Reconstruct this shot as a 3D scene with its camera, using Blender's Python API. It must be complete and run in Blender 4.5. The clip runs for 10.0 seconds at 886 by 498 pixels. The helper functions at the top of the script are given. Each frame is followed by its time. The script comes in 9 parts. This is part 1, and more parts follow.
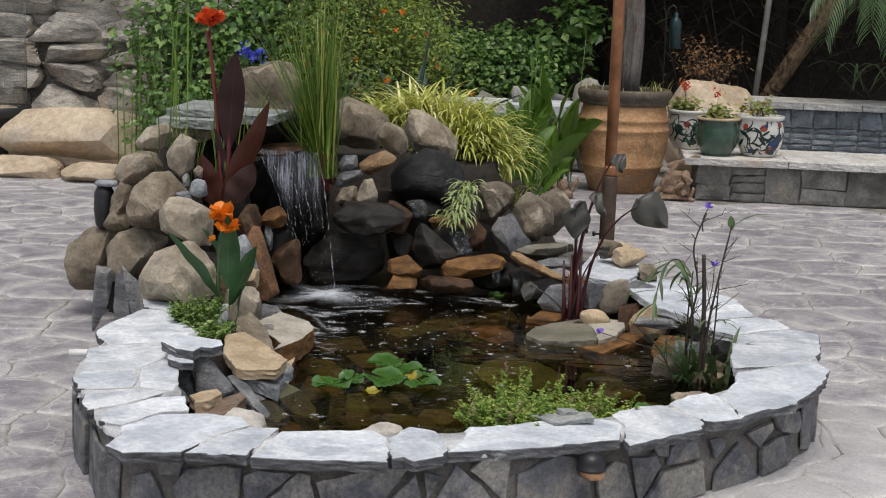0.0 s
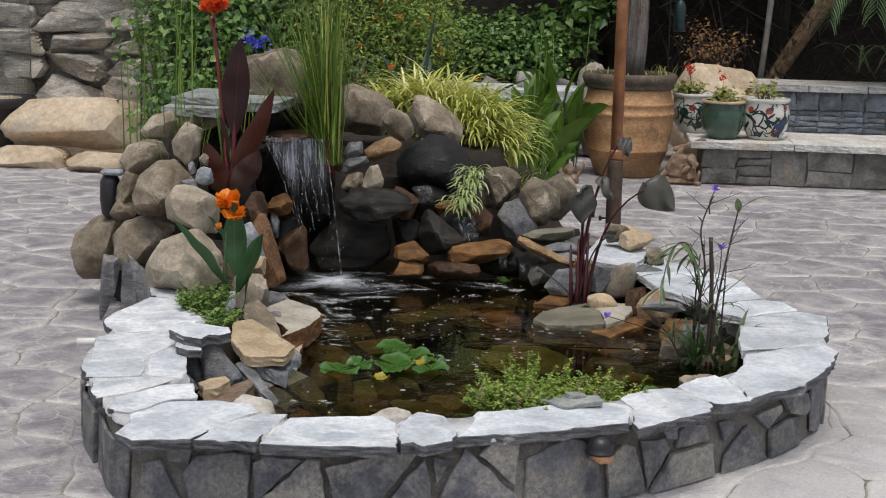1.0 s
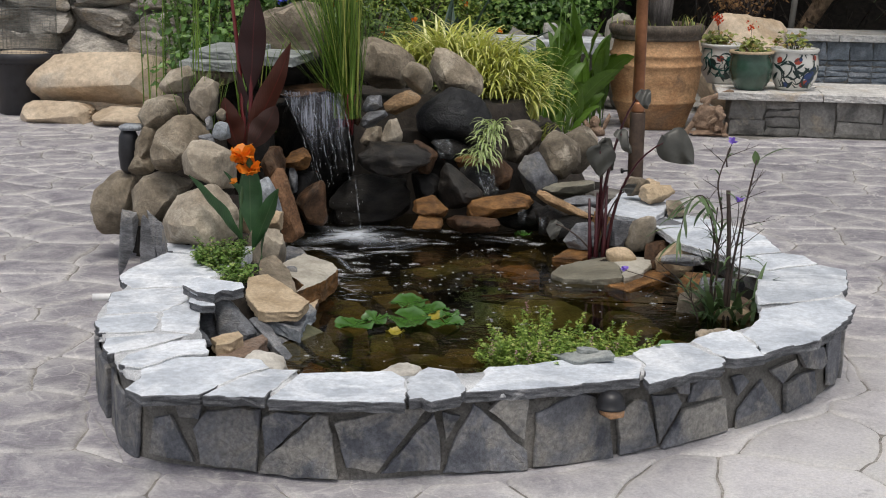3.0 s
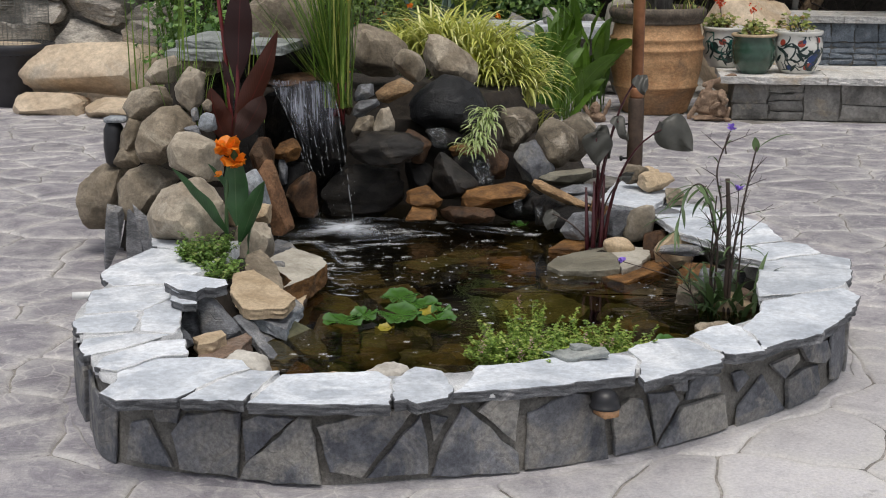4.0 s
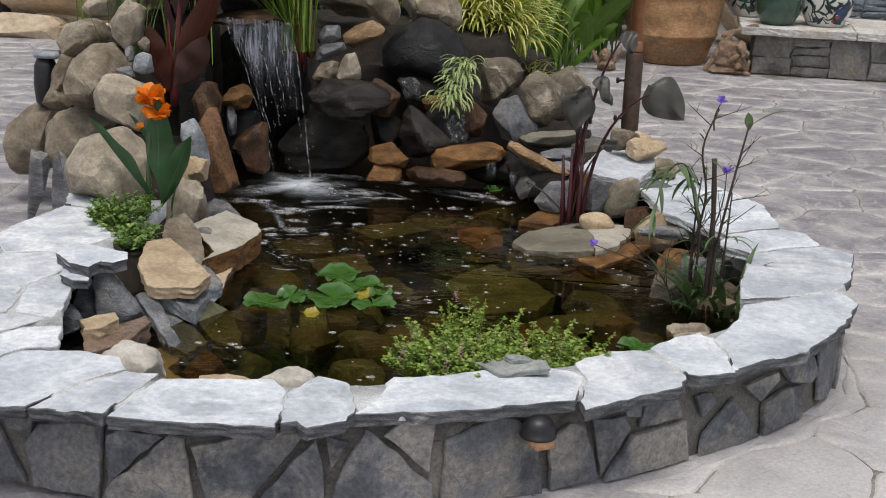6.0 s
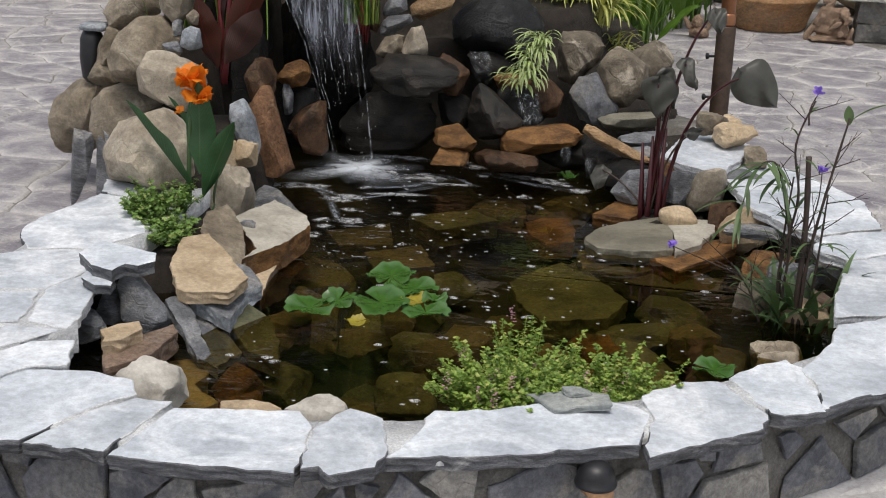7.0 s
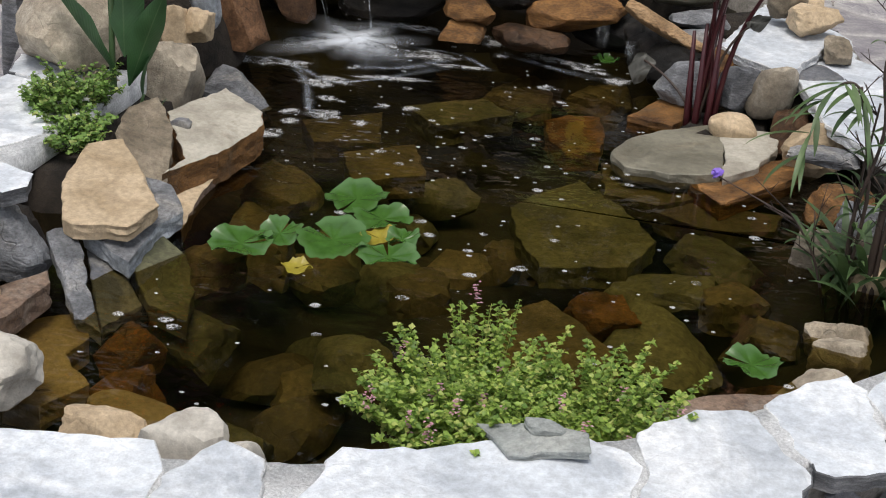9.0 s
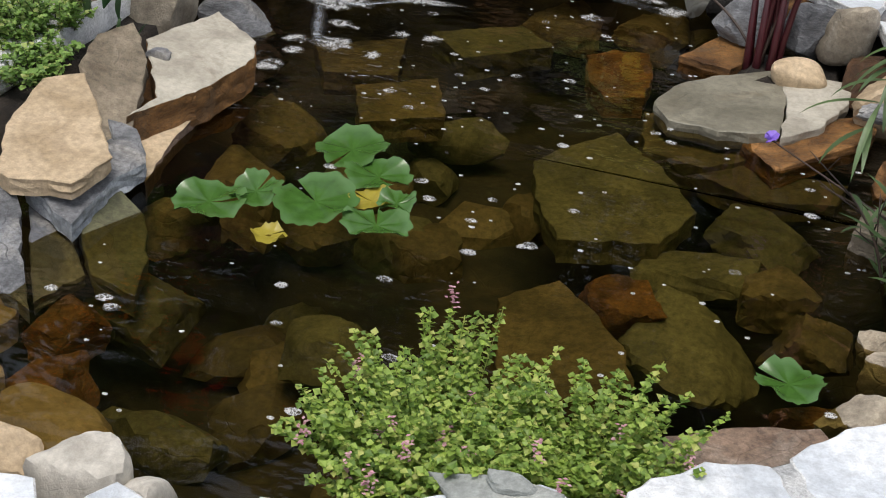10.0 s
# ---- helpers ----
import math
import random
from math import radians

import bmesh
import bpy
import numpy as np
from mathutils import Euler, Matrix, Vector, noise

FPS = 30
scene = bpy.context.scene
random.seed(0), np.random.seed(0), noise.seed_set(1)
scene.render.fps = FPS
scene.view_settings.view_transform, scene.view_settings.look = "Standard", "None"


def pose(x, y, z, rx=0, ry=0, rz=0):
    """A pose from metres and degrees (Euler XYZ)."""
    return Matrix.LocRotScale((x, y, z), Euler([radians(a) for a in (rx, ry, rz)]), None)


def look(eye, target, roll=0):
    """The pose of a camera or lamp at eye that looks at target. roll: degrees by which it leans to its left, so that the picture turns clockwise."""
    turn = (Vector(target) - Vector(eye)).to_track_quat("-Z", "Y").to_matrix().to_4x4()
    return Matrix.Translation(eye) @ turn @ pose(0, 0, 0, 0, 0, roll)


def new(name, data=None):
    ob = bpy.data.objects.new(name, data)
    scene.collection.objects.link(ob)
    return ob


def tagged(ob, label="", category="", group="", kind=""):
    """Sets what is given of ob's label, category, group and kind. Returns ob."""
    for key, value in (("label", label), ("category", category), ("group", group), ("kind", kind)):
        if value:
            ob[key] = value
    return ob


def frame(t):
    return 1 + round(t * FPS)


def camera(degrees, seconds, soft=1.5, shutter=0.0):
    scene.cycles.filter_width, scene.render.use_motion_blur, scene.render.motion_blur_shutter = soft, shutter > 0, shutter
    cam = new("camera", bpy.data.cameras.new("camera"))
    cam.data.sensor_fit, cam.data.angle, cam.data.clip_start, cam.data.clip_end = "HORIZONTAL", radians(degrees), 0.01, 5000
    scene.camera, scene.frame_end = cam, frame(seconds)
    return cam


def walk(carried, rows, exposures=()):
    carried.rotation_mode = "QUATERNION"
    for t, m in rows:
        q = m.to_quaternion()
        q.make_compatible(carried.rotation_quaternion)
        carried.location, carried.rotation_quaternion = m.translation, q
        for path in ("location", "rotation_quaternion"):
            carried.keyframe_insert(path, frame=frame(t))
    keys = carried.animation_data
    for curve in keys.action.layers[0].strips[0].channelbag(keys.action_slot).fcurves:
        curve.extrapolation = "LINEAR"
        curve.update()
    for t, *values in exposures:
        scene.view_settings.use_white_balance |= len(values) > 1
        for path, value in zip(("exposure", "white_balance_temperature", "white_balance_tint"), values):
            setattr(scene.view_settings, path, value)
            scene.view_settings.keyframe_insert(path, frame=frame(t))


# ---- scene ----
cam = camera(34.0, 10.0, 1.05)
PATH = [
    (0, (0.406, -4.154, 1.577), (0.214, -2.195, 1.222), 1.9),
    (0.5, (0.399, -4.152, 1.571), (0.21, -2.192, 1.22), 1.6),
    (1, (0.402, -4.151, 1.57), (0.203, -2.196, 1.197), 1.3),
    (1.5, (0.412, -4.142, 1.567), (0.19, -2.193, 1.18), 0.7),
    (2, (0.433, -4.137, 1.573), (0.191, -2.192, 1.174), 0.7),
    (2.5, (0.463, -4.123, 1.572), (0.215, -2.185, 1.147), 0.9),
    (3, (0.477, -4.118, 1.574), (0.232, -2.182, 1.136), 0.8),
    (4.5, (0.53, -3.791, 1.558), (0.271, -1.866, 1.083), -0.1),
    (5, (0.556, -3.62, 1.558), (0.293, -1.702, 1.055), 0.2),
    (5.5, (0.685, -3.44, 1.56), (0.416, -1.53, 1.03), 1.9),
    (7, (0.731, -2.774, 1.594), (0.318, -0.918, 0.974), 2.2),
    (7.5, (0.758, -2.542, 1.598), (0.252, -0.726, 0.93), 2.1),
    (8, (0.741, -2.268, 1.571), (0.289, -0.447, 0.879), 1.4),
    (8.5, (0.71, -2.017, 1.552), (0.275, -0.21, 0.815), 1.5),
    (9, (0.748, -1.743, 1.542), (0.26, -0.004, 0.684), 3.6),
    (9.5, (0.767, -1.45, 1.53), (0.227, 0.238, 0.604), 4.3),
    (10, (0.771, -1.22, 1.502), (0.201, 0.412, 0.498), 4.3),
]
walk(cam, [(t, look(eye, target, roll)) for t, eye, target, roll in PATH], [(0, -0.16), (5.5, -0.16), (7, -0.10), (8, 0.02), (9, 0.07), (10, 0.18)])

# ---- light ----
world = bpy.data.worlds.new("overcast_sky")
scene.world = world
world.use_nodes = True
wn, wl = world.node_tree.nodes, world.node_tree.links
sky = wn.new("ShaderNodeTexSky")
sky.sky_type = "NISHITA"
sky.sun_disc = False
sky.sun_elevation = radians(72)
sky.sun_rotation = radians(175)
sky.air_density, sky.dust_density, sky.ozone_density = 1.0, 6.0, 1.5
wn["Background"].inputs["Strength"].default_value = 0.135
soften = wn.new("ShaderNodeMixRGB")
soften.inputs["Fac"].default_value = 0.55
soften.inputs["Color2"].default_value = (6.2, 6.4, 6.8, 1)
wl.new(sky.outputs["Color"], soften.inputs["Color1"])
wl.new(soften.outputs["Color"], wn["Background"].inputs["Color"])
sun_lamp = bpy.data.lights.new("sun", "SUN")
sun_lamp.energy, sun_lamp.angle, sun_lamp.color = 1.8, radians(24), (1.0, 0.96, 0.9)
sun = new("sun", sun_lamp)
sun.matrix_world = look((0.5, -2.6, 12), (0, 1, 0))

# ---- materials ----
def shader(name):
    m = bpy.data.materials.new(name)
    m.use_nodes = True
    nt = m.node_tree
    return m, nt, nt.nodes["Principled BSDF"]


def node(nt, kind, **values):
    n = nt.nodes.new(kind)
    for key, value in values.items():
        n.inputs[key].default_value = value
    return n


def coords(nt, spread=23.0, island=False):
    """Object coordinates, shifted for each object or loose piece."""
    tc = nt.nodes.new("ShaderNodeTexCoord")
    rnd = nt.nodes.new("ShaderNodeNewGeometry" if island else "ShaderNodeObjectInfo")
    pick = rnd.outputs["Random Per Island" if island else "Random"]
    mul = nt.nodes.new("ShaderNodeMath")
    mul.operation = "MULTIPLY"
    mul.inputs[1].default_value = spread
    nt.links.new(pick, mul.inputs[0])
    add = nt.nodes.new("ShaderNodeVectorMath")
    nt.links.new(tc.outputs["Object"], add.inputs[0])
    nt.links.new(mul.outputs[0], add.inputs[1])
    return add.outputs[0], pick


def noise_tex(nt, vec, scale, detail=6.0, rough=0.6, stretch=None, distort=0.0):
    if stretch:
        mp = nt.nodes.new("ShaderNodeMapping")
        mp.inputs["Scale"].default_value = stretch
        nt.links.new(vec, mp.inputs["Vector"])
        vec = mp.outputs[0]
    n = node(nt, "ShaderNodeTexNoise", Scale=scale, Detail=detail, Roughness=rough, Distortion=distort)
    nt.links.new(vec, n.inputs["Vector"])
    return n.outputs["Fac"]


def ramp(nt, fac, *stops):
    r = nt.nodes.new("ShaderNodeValToRGB")
    el = r.color_ramp.elements
    while len(el) < len(stops):
        el.new(0.5)
    for e, (at, c) in zip(el, stops):
        e.position = at
        e.color = (*c, 1) if len(c) == 3 else c
    nt.links.new(fac, r.inputs["Fac"])
    return r.outputs["Color"]


def grey(v):
    return (v, v, v)


def blend(nt, fac, a, b, mode="MIX"):
    m = nt.nodes.new("ShaderNodeMixRGB")
    m.blend_type = mode
    for s, v in ((m.inputs["Fac"], fac), (m.inputs["Color1"], a), (m.inputs["Color2"], b)):
        if isinstance(v, (int, float)):
            s.default_value = v
        elif isinstance(v, tuple):
            s.default_value = (*v, 1)
        else:
            nt.links.new(v, s)
    return m.outputs["Color"]


def bump(nt, bsdf, height, strength, distance):
    b = node(nt, "ShaderNodeBump", Strength=strength, Distance=distance)
    nt.links.new(height, b.inputs["Height"])
    nt.links.new(b.outputs["Normal"], bsdf.inputs["Normal"])


def stone(name, dark, light, stain, scale=7.0, rough=0.85, relief=0.5, vary=0.2, stretch=None, island=False, stains=(0.56, 0.72), gloss_patch=0.0, depth=0.015, grain=0.8, spec=0.5, wear=0.0):
    """Natural stone: broad tone, veins or streaks, stains of a second colour, pitted relief."""
    m, nt, b = shader(name)
    vec, pick = coords(nt, island=island)
    broad = noise_tex(nt, vec, scale, 5, 0.6, stretch, 0.4)
    fine = noise_tex(nt, vec, scale * 9, 8, 0.7, stretch)
    patch = noise_tex(nt, vec, scale * 0.55, 6, 0.65, None, 1.2)
    c = ramp(nt, broad, (0.36, dark), (0.62, light))
    c = blend(nt, ramp(nt, patch, (stains[0], grey(0)), (stains[1], grey(1))), c, stain)
    c = blend(nt, grain, c, ramp(nt, fine, (0.36, grey(0.50)), (0.64, grey(1.42))), "MULTIPLY")
    dust = noise_tex(nt, vec, scale * 38, 3, 0.6)
    c = blend(nt, grain * 0.35, c, ramp(nt, dust, (0.36, grey(0.6)), (0.64, grey(1.35))), "MULTIPLY")
    cell = node(nt, "ShaderNodeTexVoronoi", Scale=scale * 1.6)
    cell.feature = "DISTANCE_TO_EDGE"
    warp = nt.nodes.new("ShaderNodeVectorMath")
    warp.operation = "MULTIPLY_ADD"
    soft = nt.nodes.new("ShaderNodeTexNoise")
    soft.inputs["Scale"].default_value = scale * 1.2
    nt.links.new(vec, soft.inputs["Vector"])
    nt.links.new(soft.outputs["Color"], warp.inputs[0])
    warp.inputs[1].default_value = (1.2 / scale, 1.2 / scale, 1.2 / scale)
    nt.links.new(vec, warp.inputs[2])
    nt.links.new(warp.outputs[0], cell.inputs["Vector"])
    crack = blend(nt, ramp(nt, patch, (0.48, grey(1)), (0.54, grey(0))), ramp(nt, cell.outputs["Distance"], (0.0, grey(0.25)), (0.035, grey(1))), grey(1))
    c = blend(nt, min(1.0, grain * 0.7), c, blend(nt, 0.3, grey(1), crack), "MULTIPLY")
    # pale worn edges; hollows multiplied darker by the mesh's pointiness
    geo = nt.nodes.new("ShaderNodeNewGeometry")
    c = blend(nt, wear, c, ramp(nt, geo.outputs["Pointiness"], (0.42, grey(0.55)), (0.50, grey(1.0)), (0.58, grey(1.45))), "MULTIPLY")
    if vary:
        c = blend(nt, 1.0, c, ramp(nt, pick, (0.0, grey(1 - vary)), (1.0, grey(1 + vary))), "MULTIPLY")
    nt.links.new(c, b.inputs["Base Color"])
    r = ramp(nt, fine, (0.3, grey(rough - 0.12)), (0.7, grey(min(1, rough + 0.1))))
    if gloss_patch:
        r = blend(nt, ramp(nt, patch, (0.4, grey(1)), (0.6, grey(0))), r, grey(gloss_patch))
    nt.links.new(r, b.inputs["Roughness"])
    b.inputs["Specular IOR Level"].default_value = spec
    h = blend(nt, 0.5, broad, blend(nt, 0.3, fine, dust))
    h = blend(nt, min(1.0, grain * 0.6), h, crack, "MULTIPLY")
    bump(nt, b, h, relief, depth)
    return m


def plain(name, colour, rough=0.6, metal=0.0, vary=0.12, scale=20.0, relief=0.1, coat=0.0, spec=0.5):
    m, nt, b = shader(name)
    vec, pick = coords(nt)
    n = noise_tex(nt, vec, scale, 6, 0.65)
    lo, hi = (tuple(min(1, v * k) for v in colour) for k in (1 - vary * 1.5, 1 + vary * 1.5))
    nt.links.new(ramp(nt, n, (0.3, lo), (0.7, hi)), b.inputs["Base Color"])
    b.inputs["Roughness"].default_value, b.inputs["Metallic"].default_value = rough, metal
    b.inputs["Coat Weight"].default_value = coat
    b.inputs["Specular IOR Level"].default_value = spec
    bump(nt, b, n, relief, 0.004)
    return m


def leaf(name, dark, light, tip=None, rough=0.5, through_light=0.25, scale=40.0, stripe=None, veins=None):
    """Leaf: tone by leaf, mottling, some light through the blade."""
    m, nt, b = shader(name)
    vec, pick = coords(nt, island=True)
    c = ramp(nt, pick, (0.0, dark), (0.75, light), (1.0, tip or light))
    n = noise_tex(nt, vec, scale, 4, 0.6)
    c = blend(nt, 0.55, c, ramp(nt, n, (0.25, grey(0.55)), (0.75, grey(1.4))), "MULTIPLY")
    if stripe:
        uv = nt.nodes.new("ShaderNodeUVMap")
        sep = nt.nodes.new("ShaderNodeSeparateXYZ")
        nt.links.new(uv.outputs[0], sep.inputs[0])
        c = blend(nt, ramp(nt, sep.outputs["X"], (0.10, grey(1)), (0.18, grey(0)), (0.82, grey(0)), (0.90, grey(1))), c, stripe)
    if veins:
        # slanting side veins and a paler midrib
        uv = nt.nodes.new("ShaderNodeUVMap")
        sep = nt.nodes.new("ShaderNodeSeparateXYZ")
        nt.links.new(uv.outputs[0], sep.inputs[0])

        def calc(op, a, k, third=None):
            q = nt.nodes.new("ShaderNodeMath")
            q.operation = op
            nt.links.new(a, q.inputs[0])
            if isinstance(k, float):
                q.inputs[1].default_value = k
            else:
                nt.links.new(k, q.inputs[1])
            return q.outputs[0]

        off = calc("ABSOLUTE", calc("SUBTRACT", sep.outputs["X"], 0.5), 0.0)
        slant = calc("SUBTRACT", calc("MULTIPLY", sep.outputs["Y"], 150.0), calc("MULTIPLY", off, 60.0))
        n = blend(nt, 0.25, n, calc("SINE", slant, 0.0), "ADD")
        c = blend(nt, ramp(nt, off, (0.0, grey(0.75)), (0.035, grey(0))), c, veins)
        c = blend(nt, 0.22, c, ramp(nt, calc("SINE", slant, 0.0), (0.0, grey(0.75)), (1.0, grey(1.2))), "MULTIPLY")
    nt.links.new(c, b.inputs["Base Color"])
    b.inputs["Roughness"].default_value = rough
    bump(nt, b, n, 0.25, 0.003)
    tr = nt.nodes.new("ShaderNodeBsdfTranslucent")
    nt.links.new(c, tr.inputs["Color"])
    mix = nt.nodes.new("ShaderNodeMixShader")
    mix.inputs["Fac"].default_value = through_light
    nt.links.new(b.outputs[0], mix.inputs[1])
    nt.links.new(tr.outputs[0], mix.inputs[2])
    nt.links.new(mix.outputs[0], nt.nodes["Material Output"].inputs["Surface"])
    return m


SLATE_BLUE = stone("blue_grey_slate", (0.20, 0.22, 0.24), (0.36, 0.385, 0.41), (0.44, 0.45, 0.46), 6.0, 0.7, 0.5, 0.05)
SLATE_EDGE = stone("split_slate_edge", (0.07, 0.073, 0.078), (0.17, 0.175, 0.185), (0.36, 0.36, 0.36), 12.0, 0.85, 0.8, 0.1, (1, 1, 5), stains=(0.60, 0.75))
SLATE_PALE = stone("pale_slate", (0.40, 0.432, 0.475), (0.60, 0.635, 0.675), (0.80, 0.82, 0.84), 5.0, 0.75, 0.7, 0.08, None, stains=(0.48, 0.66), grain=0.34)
SLATE_GREY = stone("grey_slate", (0.085, 0.088, 0.094), (0.20, 0.205, 0.215), (0.29, 0.275, 0.25), 9.0, 0.72, 0.8, 0.2, (1, 1, 3), wear=0.8)
SLATE_DARK = stone("dark_wall_slate", (0.075, 0.080, 0.094), (0.180, 0.185, 0.200), (0.275, 0.262, 0.235), 8.0, 0.7, 0.7, 0.2, grain=0.7, stains=(0.46, 0.62))
WHITE_MORTAR = stone("white_mortar", (0.56, 0.57, 0.58), (0.78, 0.79, 0.79), (0.66, 0.66, 0.66), 18.0, 0.95, 0.9, 0.0, grain=0.5)
BROWNSTONE = stone("red_brown_stone", (0.115, 0.075, 0.052), (0.23, 0.16, 0.115), (0.26, 0.21, 0.17), 9.0, 0.85, 0.7, 0.1)
BUFF_SMOOTH = stone("pale_smooth_stone", (0.36, 0.335, 0.29), (0.56, 0.53, 0.47), (0.30, 0.26, 0.21), 9.0, 0.85, 0.4, 0.04, grain=0.3)
BUFF = stone("buff_dry_stone", (0.29, 0.265, 0.215), (0.46, 0.43, 0.36), (0.25, 0.22, 0.17), 8.0, 0.85, 0.5, 0.05, grain=0.32)
MORTAR = stone("mortar", (0.13, 0.122, 0.108), (0.225, 0.212, 0.19), (0.29, 0.272, 0.245), 12.0, 0.95, 0.8, 0.05, grain=0.6)
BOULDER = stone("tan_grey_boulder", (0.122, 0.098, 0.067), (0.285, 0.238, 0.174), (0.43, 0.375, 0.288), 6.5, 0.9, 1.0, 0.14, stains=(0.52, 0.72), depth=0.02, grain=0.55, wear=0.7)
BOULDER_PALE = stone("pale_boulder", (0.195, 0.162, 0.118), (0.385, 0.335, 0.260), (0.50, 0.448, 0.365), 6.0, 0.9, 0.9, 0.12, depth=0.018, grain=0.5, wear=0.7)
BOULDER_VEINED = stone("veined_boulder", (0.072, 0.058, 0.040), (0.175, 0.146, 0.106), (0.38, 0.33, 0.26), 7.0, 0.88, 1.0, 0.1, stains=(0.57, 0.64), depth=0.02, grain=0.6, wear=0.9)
# wet rock, set darker still for the shade in the hollows it fills
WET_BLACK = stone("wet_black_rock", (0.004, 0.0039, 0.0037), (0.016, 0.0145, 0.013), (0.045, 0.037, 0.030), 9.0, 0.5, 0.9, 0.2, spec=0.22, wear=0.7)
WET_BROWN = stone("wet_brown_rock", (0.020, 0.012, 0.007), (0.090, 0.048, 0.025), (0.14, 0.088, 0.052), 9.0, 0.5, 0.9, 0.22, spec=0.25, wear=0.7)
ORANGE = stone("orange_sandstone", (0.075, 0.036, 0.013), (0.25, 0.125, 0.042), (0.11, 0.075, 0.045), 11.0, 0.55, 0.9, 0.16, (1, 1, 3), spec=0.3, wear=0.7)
TAN = stone("tan_sandstone", (0.36, 0.27, 0.165), (0.52, 0.405, 0.27), (0.28, 0.205, 0.135), 8.0, 0.88, 0.55, 0.1, stains=(0.6, 0.8), grain=0.45)
STEP_TAN = stone("step_sandstone", (0.40, 0.305, 0.205), (0.60, 0.49, 0.36), (0.46, 0.40, 0.32), 2.4, 0.75, 0.6, 0.08, grain=0.45)
BANDED = stone("banded_grey_rock", (0.17, 0.16, 0.145), (0.46, 0.425, 0.37), (0.54, 0.45, 0.33), 4.0, 0.9, 0.7, 0.12, (1, 1, 3.2))
SUNK = stone("sunken_rock", (0.080, 0.066, 0.034), (0.175, 0.138, 0.070), (0.125, 0.112, 0.060), 7.0, 0.7, 0.5, 0.3)
SUNK_GREEN = stone("algae_rock", (0.098, 0.098, 0.052), (0.175, 0.170, 0.092), (0.135, 0.113, 0.060), 7.0, 0.75, 0.4, 0.2)
LINER = stone("pond_liner", (0.010, 0.010, 0.007), (0.045, 0.038, 0.022), (0.075, 0.062, 0.034), 5.0, 0.7, 0.4, 0.0)
# soil darkened so that the gaps between rocks look shaded
SOIL = stone("dark_soil", (0.011, 0.0085, 0.006), (0.032, 0.024, 0.017), (0.05, 0.038, 0.027), 16.0, 0.95, 0.9, 0.0)


def paving_material(name, island):
    """Stamped concrete: mauve grey with cream patches, scuffs and fine grain running across the stones."""
    m, nt, b = shader(name)
    geo = nt.nodes.new("ShaderNodeNewGeometry")
    pos = geo.outputs["Position"]
    vec, pick = coords(nt, 23.0, island)
    broad = noise_tex(nt, pos, 4.2, 8, 0.74, None, 0.9)
    wear = noise_tex(nt, pos, 1.3, 7, 0.70, None, 1.0)
    scuff = noise_tex(nt, pos, 15.0, 7, 0.72, (1.0, 1.6, 1.0), 1.6)
    grit = noise_tex(nt, pos, 85.0, 6, 0.75)
    c = ramp(nt, broad, (0.34, (0.165, 0.153, 0.178)), (0.50, (0.300, 0.284, 0.307)), (0.64, (0.46, 0.438, 0.442)))
    # round patch of cream put into the colour before the wall, fading outward
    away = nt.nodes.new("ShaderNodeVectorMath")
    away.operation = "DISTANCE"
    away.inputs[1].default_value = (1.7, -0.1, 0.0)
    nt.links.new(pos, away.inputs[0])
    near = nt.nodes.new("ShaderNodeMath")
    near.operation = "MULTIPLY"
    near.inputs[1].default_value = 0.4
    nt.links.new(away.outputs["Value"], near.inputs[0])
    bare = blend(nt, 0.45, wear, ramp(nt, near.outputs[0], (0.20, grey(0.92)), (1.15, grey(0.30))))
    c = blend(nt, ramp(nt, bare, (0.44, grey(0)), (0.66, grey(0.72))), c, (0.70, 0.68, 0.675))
    c = blend(nt, ramp(nt, scuff, (0.54, grey(0)), (0.70, grey(0.6))), c, (0.64, 0.615, 0.59))
    c = blend(nt, ramp(nt, scuff, (0.28, grey(0.6)), (0.42, grey(0))), c, (0.17, 0.158, 0.165))
    # fine pale creases of the stamp
    warp = nt.nodes.new("ShaderNodeVectorMath")
    warp.operation = "MULTIPLY_ADD"
    wob = nt.nodes.new("ShaderNodeTexNoise")
    wob.inputs["Scale"].default_value = 6.0
    nt.links.new(pos, wob.inputs["Vector"])
    nt.links.new(wob.outputs["Color"], warp.inputs[0])
    warp.inputs[1].default_value = (0.22, 0.22, 0.0)
    nt.links.new(pos, warp.inputs[2])
    crease = node(nt, "ShaderNodeTexVoronoi", Scale=7.5)
    crease.feature = "DISTANCE_TO_EDGE"
    nt.links.new(warp.outputs[0], crease.inputs["Vector"])
    line = blend(nt, 1.0, ramp(nt, crease.outputs["Distance"], (0.0, grey(1)), (0.05, grey(0))), ramp(nt, wear, (0.47, grey(0)), (0.55, grey(0.7))), "MULTIPLY")
    c = blend(nt, line, c, (0.62, 0.60, 0.575))
    # cream cement along each stone's rim
    uv = nt.nodes.new("ShaderNodeUVMap")
    sep = nt.nodes.new("ShaderNodeSeparateXYZ")
    nt.links.new(uv.outputs[0], sep.inputs[0])
    rim = blend(nt, 1.0, sep.outputs["X"], ramp(nt, broad, (0.36, grey(0.15)), (0.56, grey(0.62))), "MULTIPLY")
    c = blend(nt, rim, c, (0.64, 0.62, 0.585))
    c = blend(nt, 0.42, c, ramp(nt, grit, (0.34, grey(0.58)), (0.66, grey(1.38))), "MULTIPLY")
    c = blend(nt, 1.0, c, ramp(nt, pick, (0.0, grey(0.90)), (1.0, grey(1.10))), "MULTIPLY")
    nt.links.new(c, b.inputs["Base Color"])
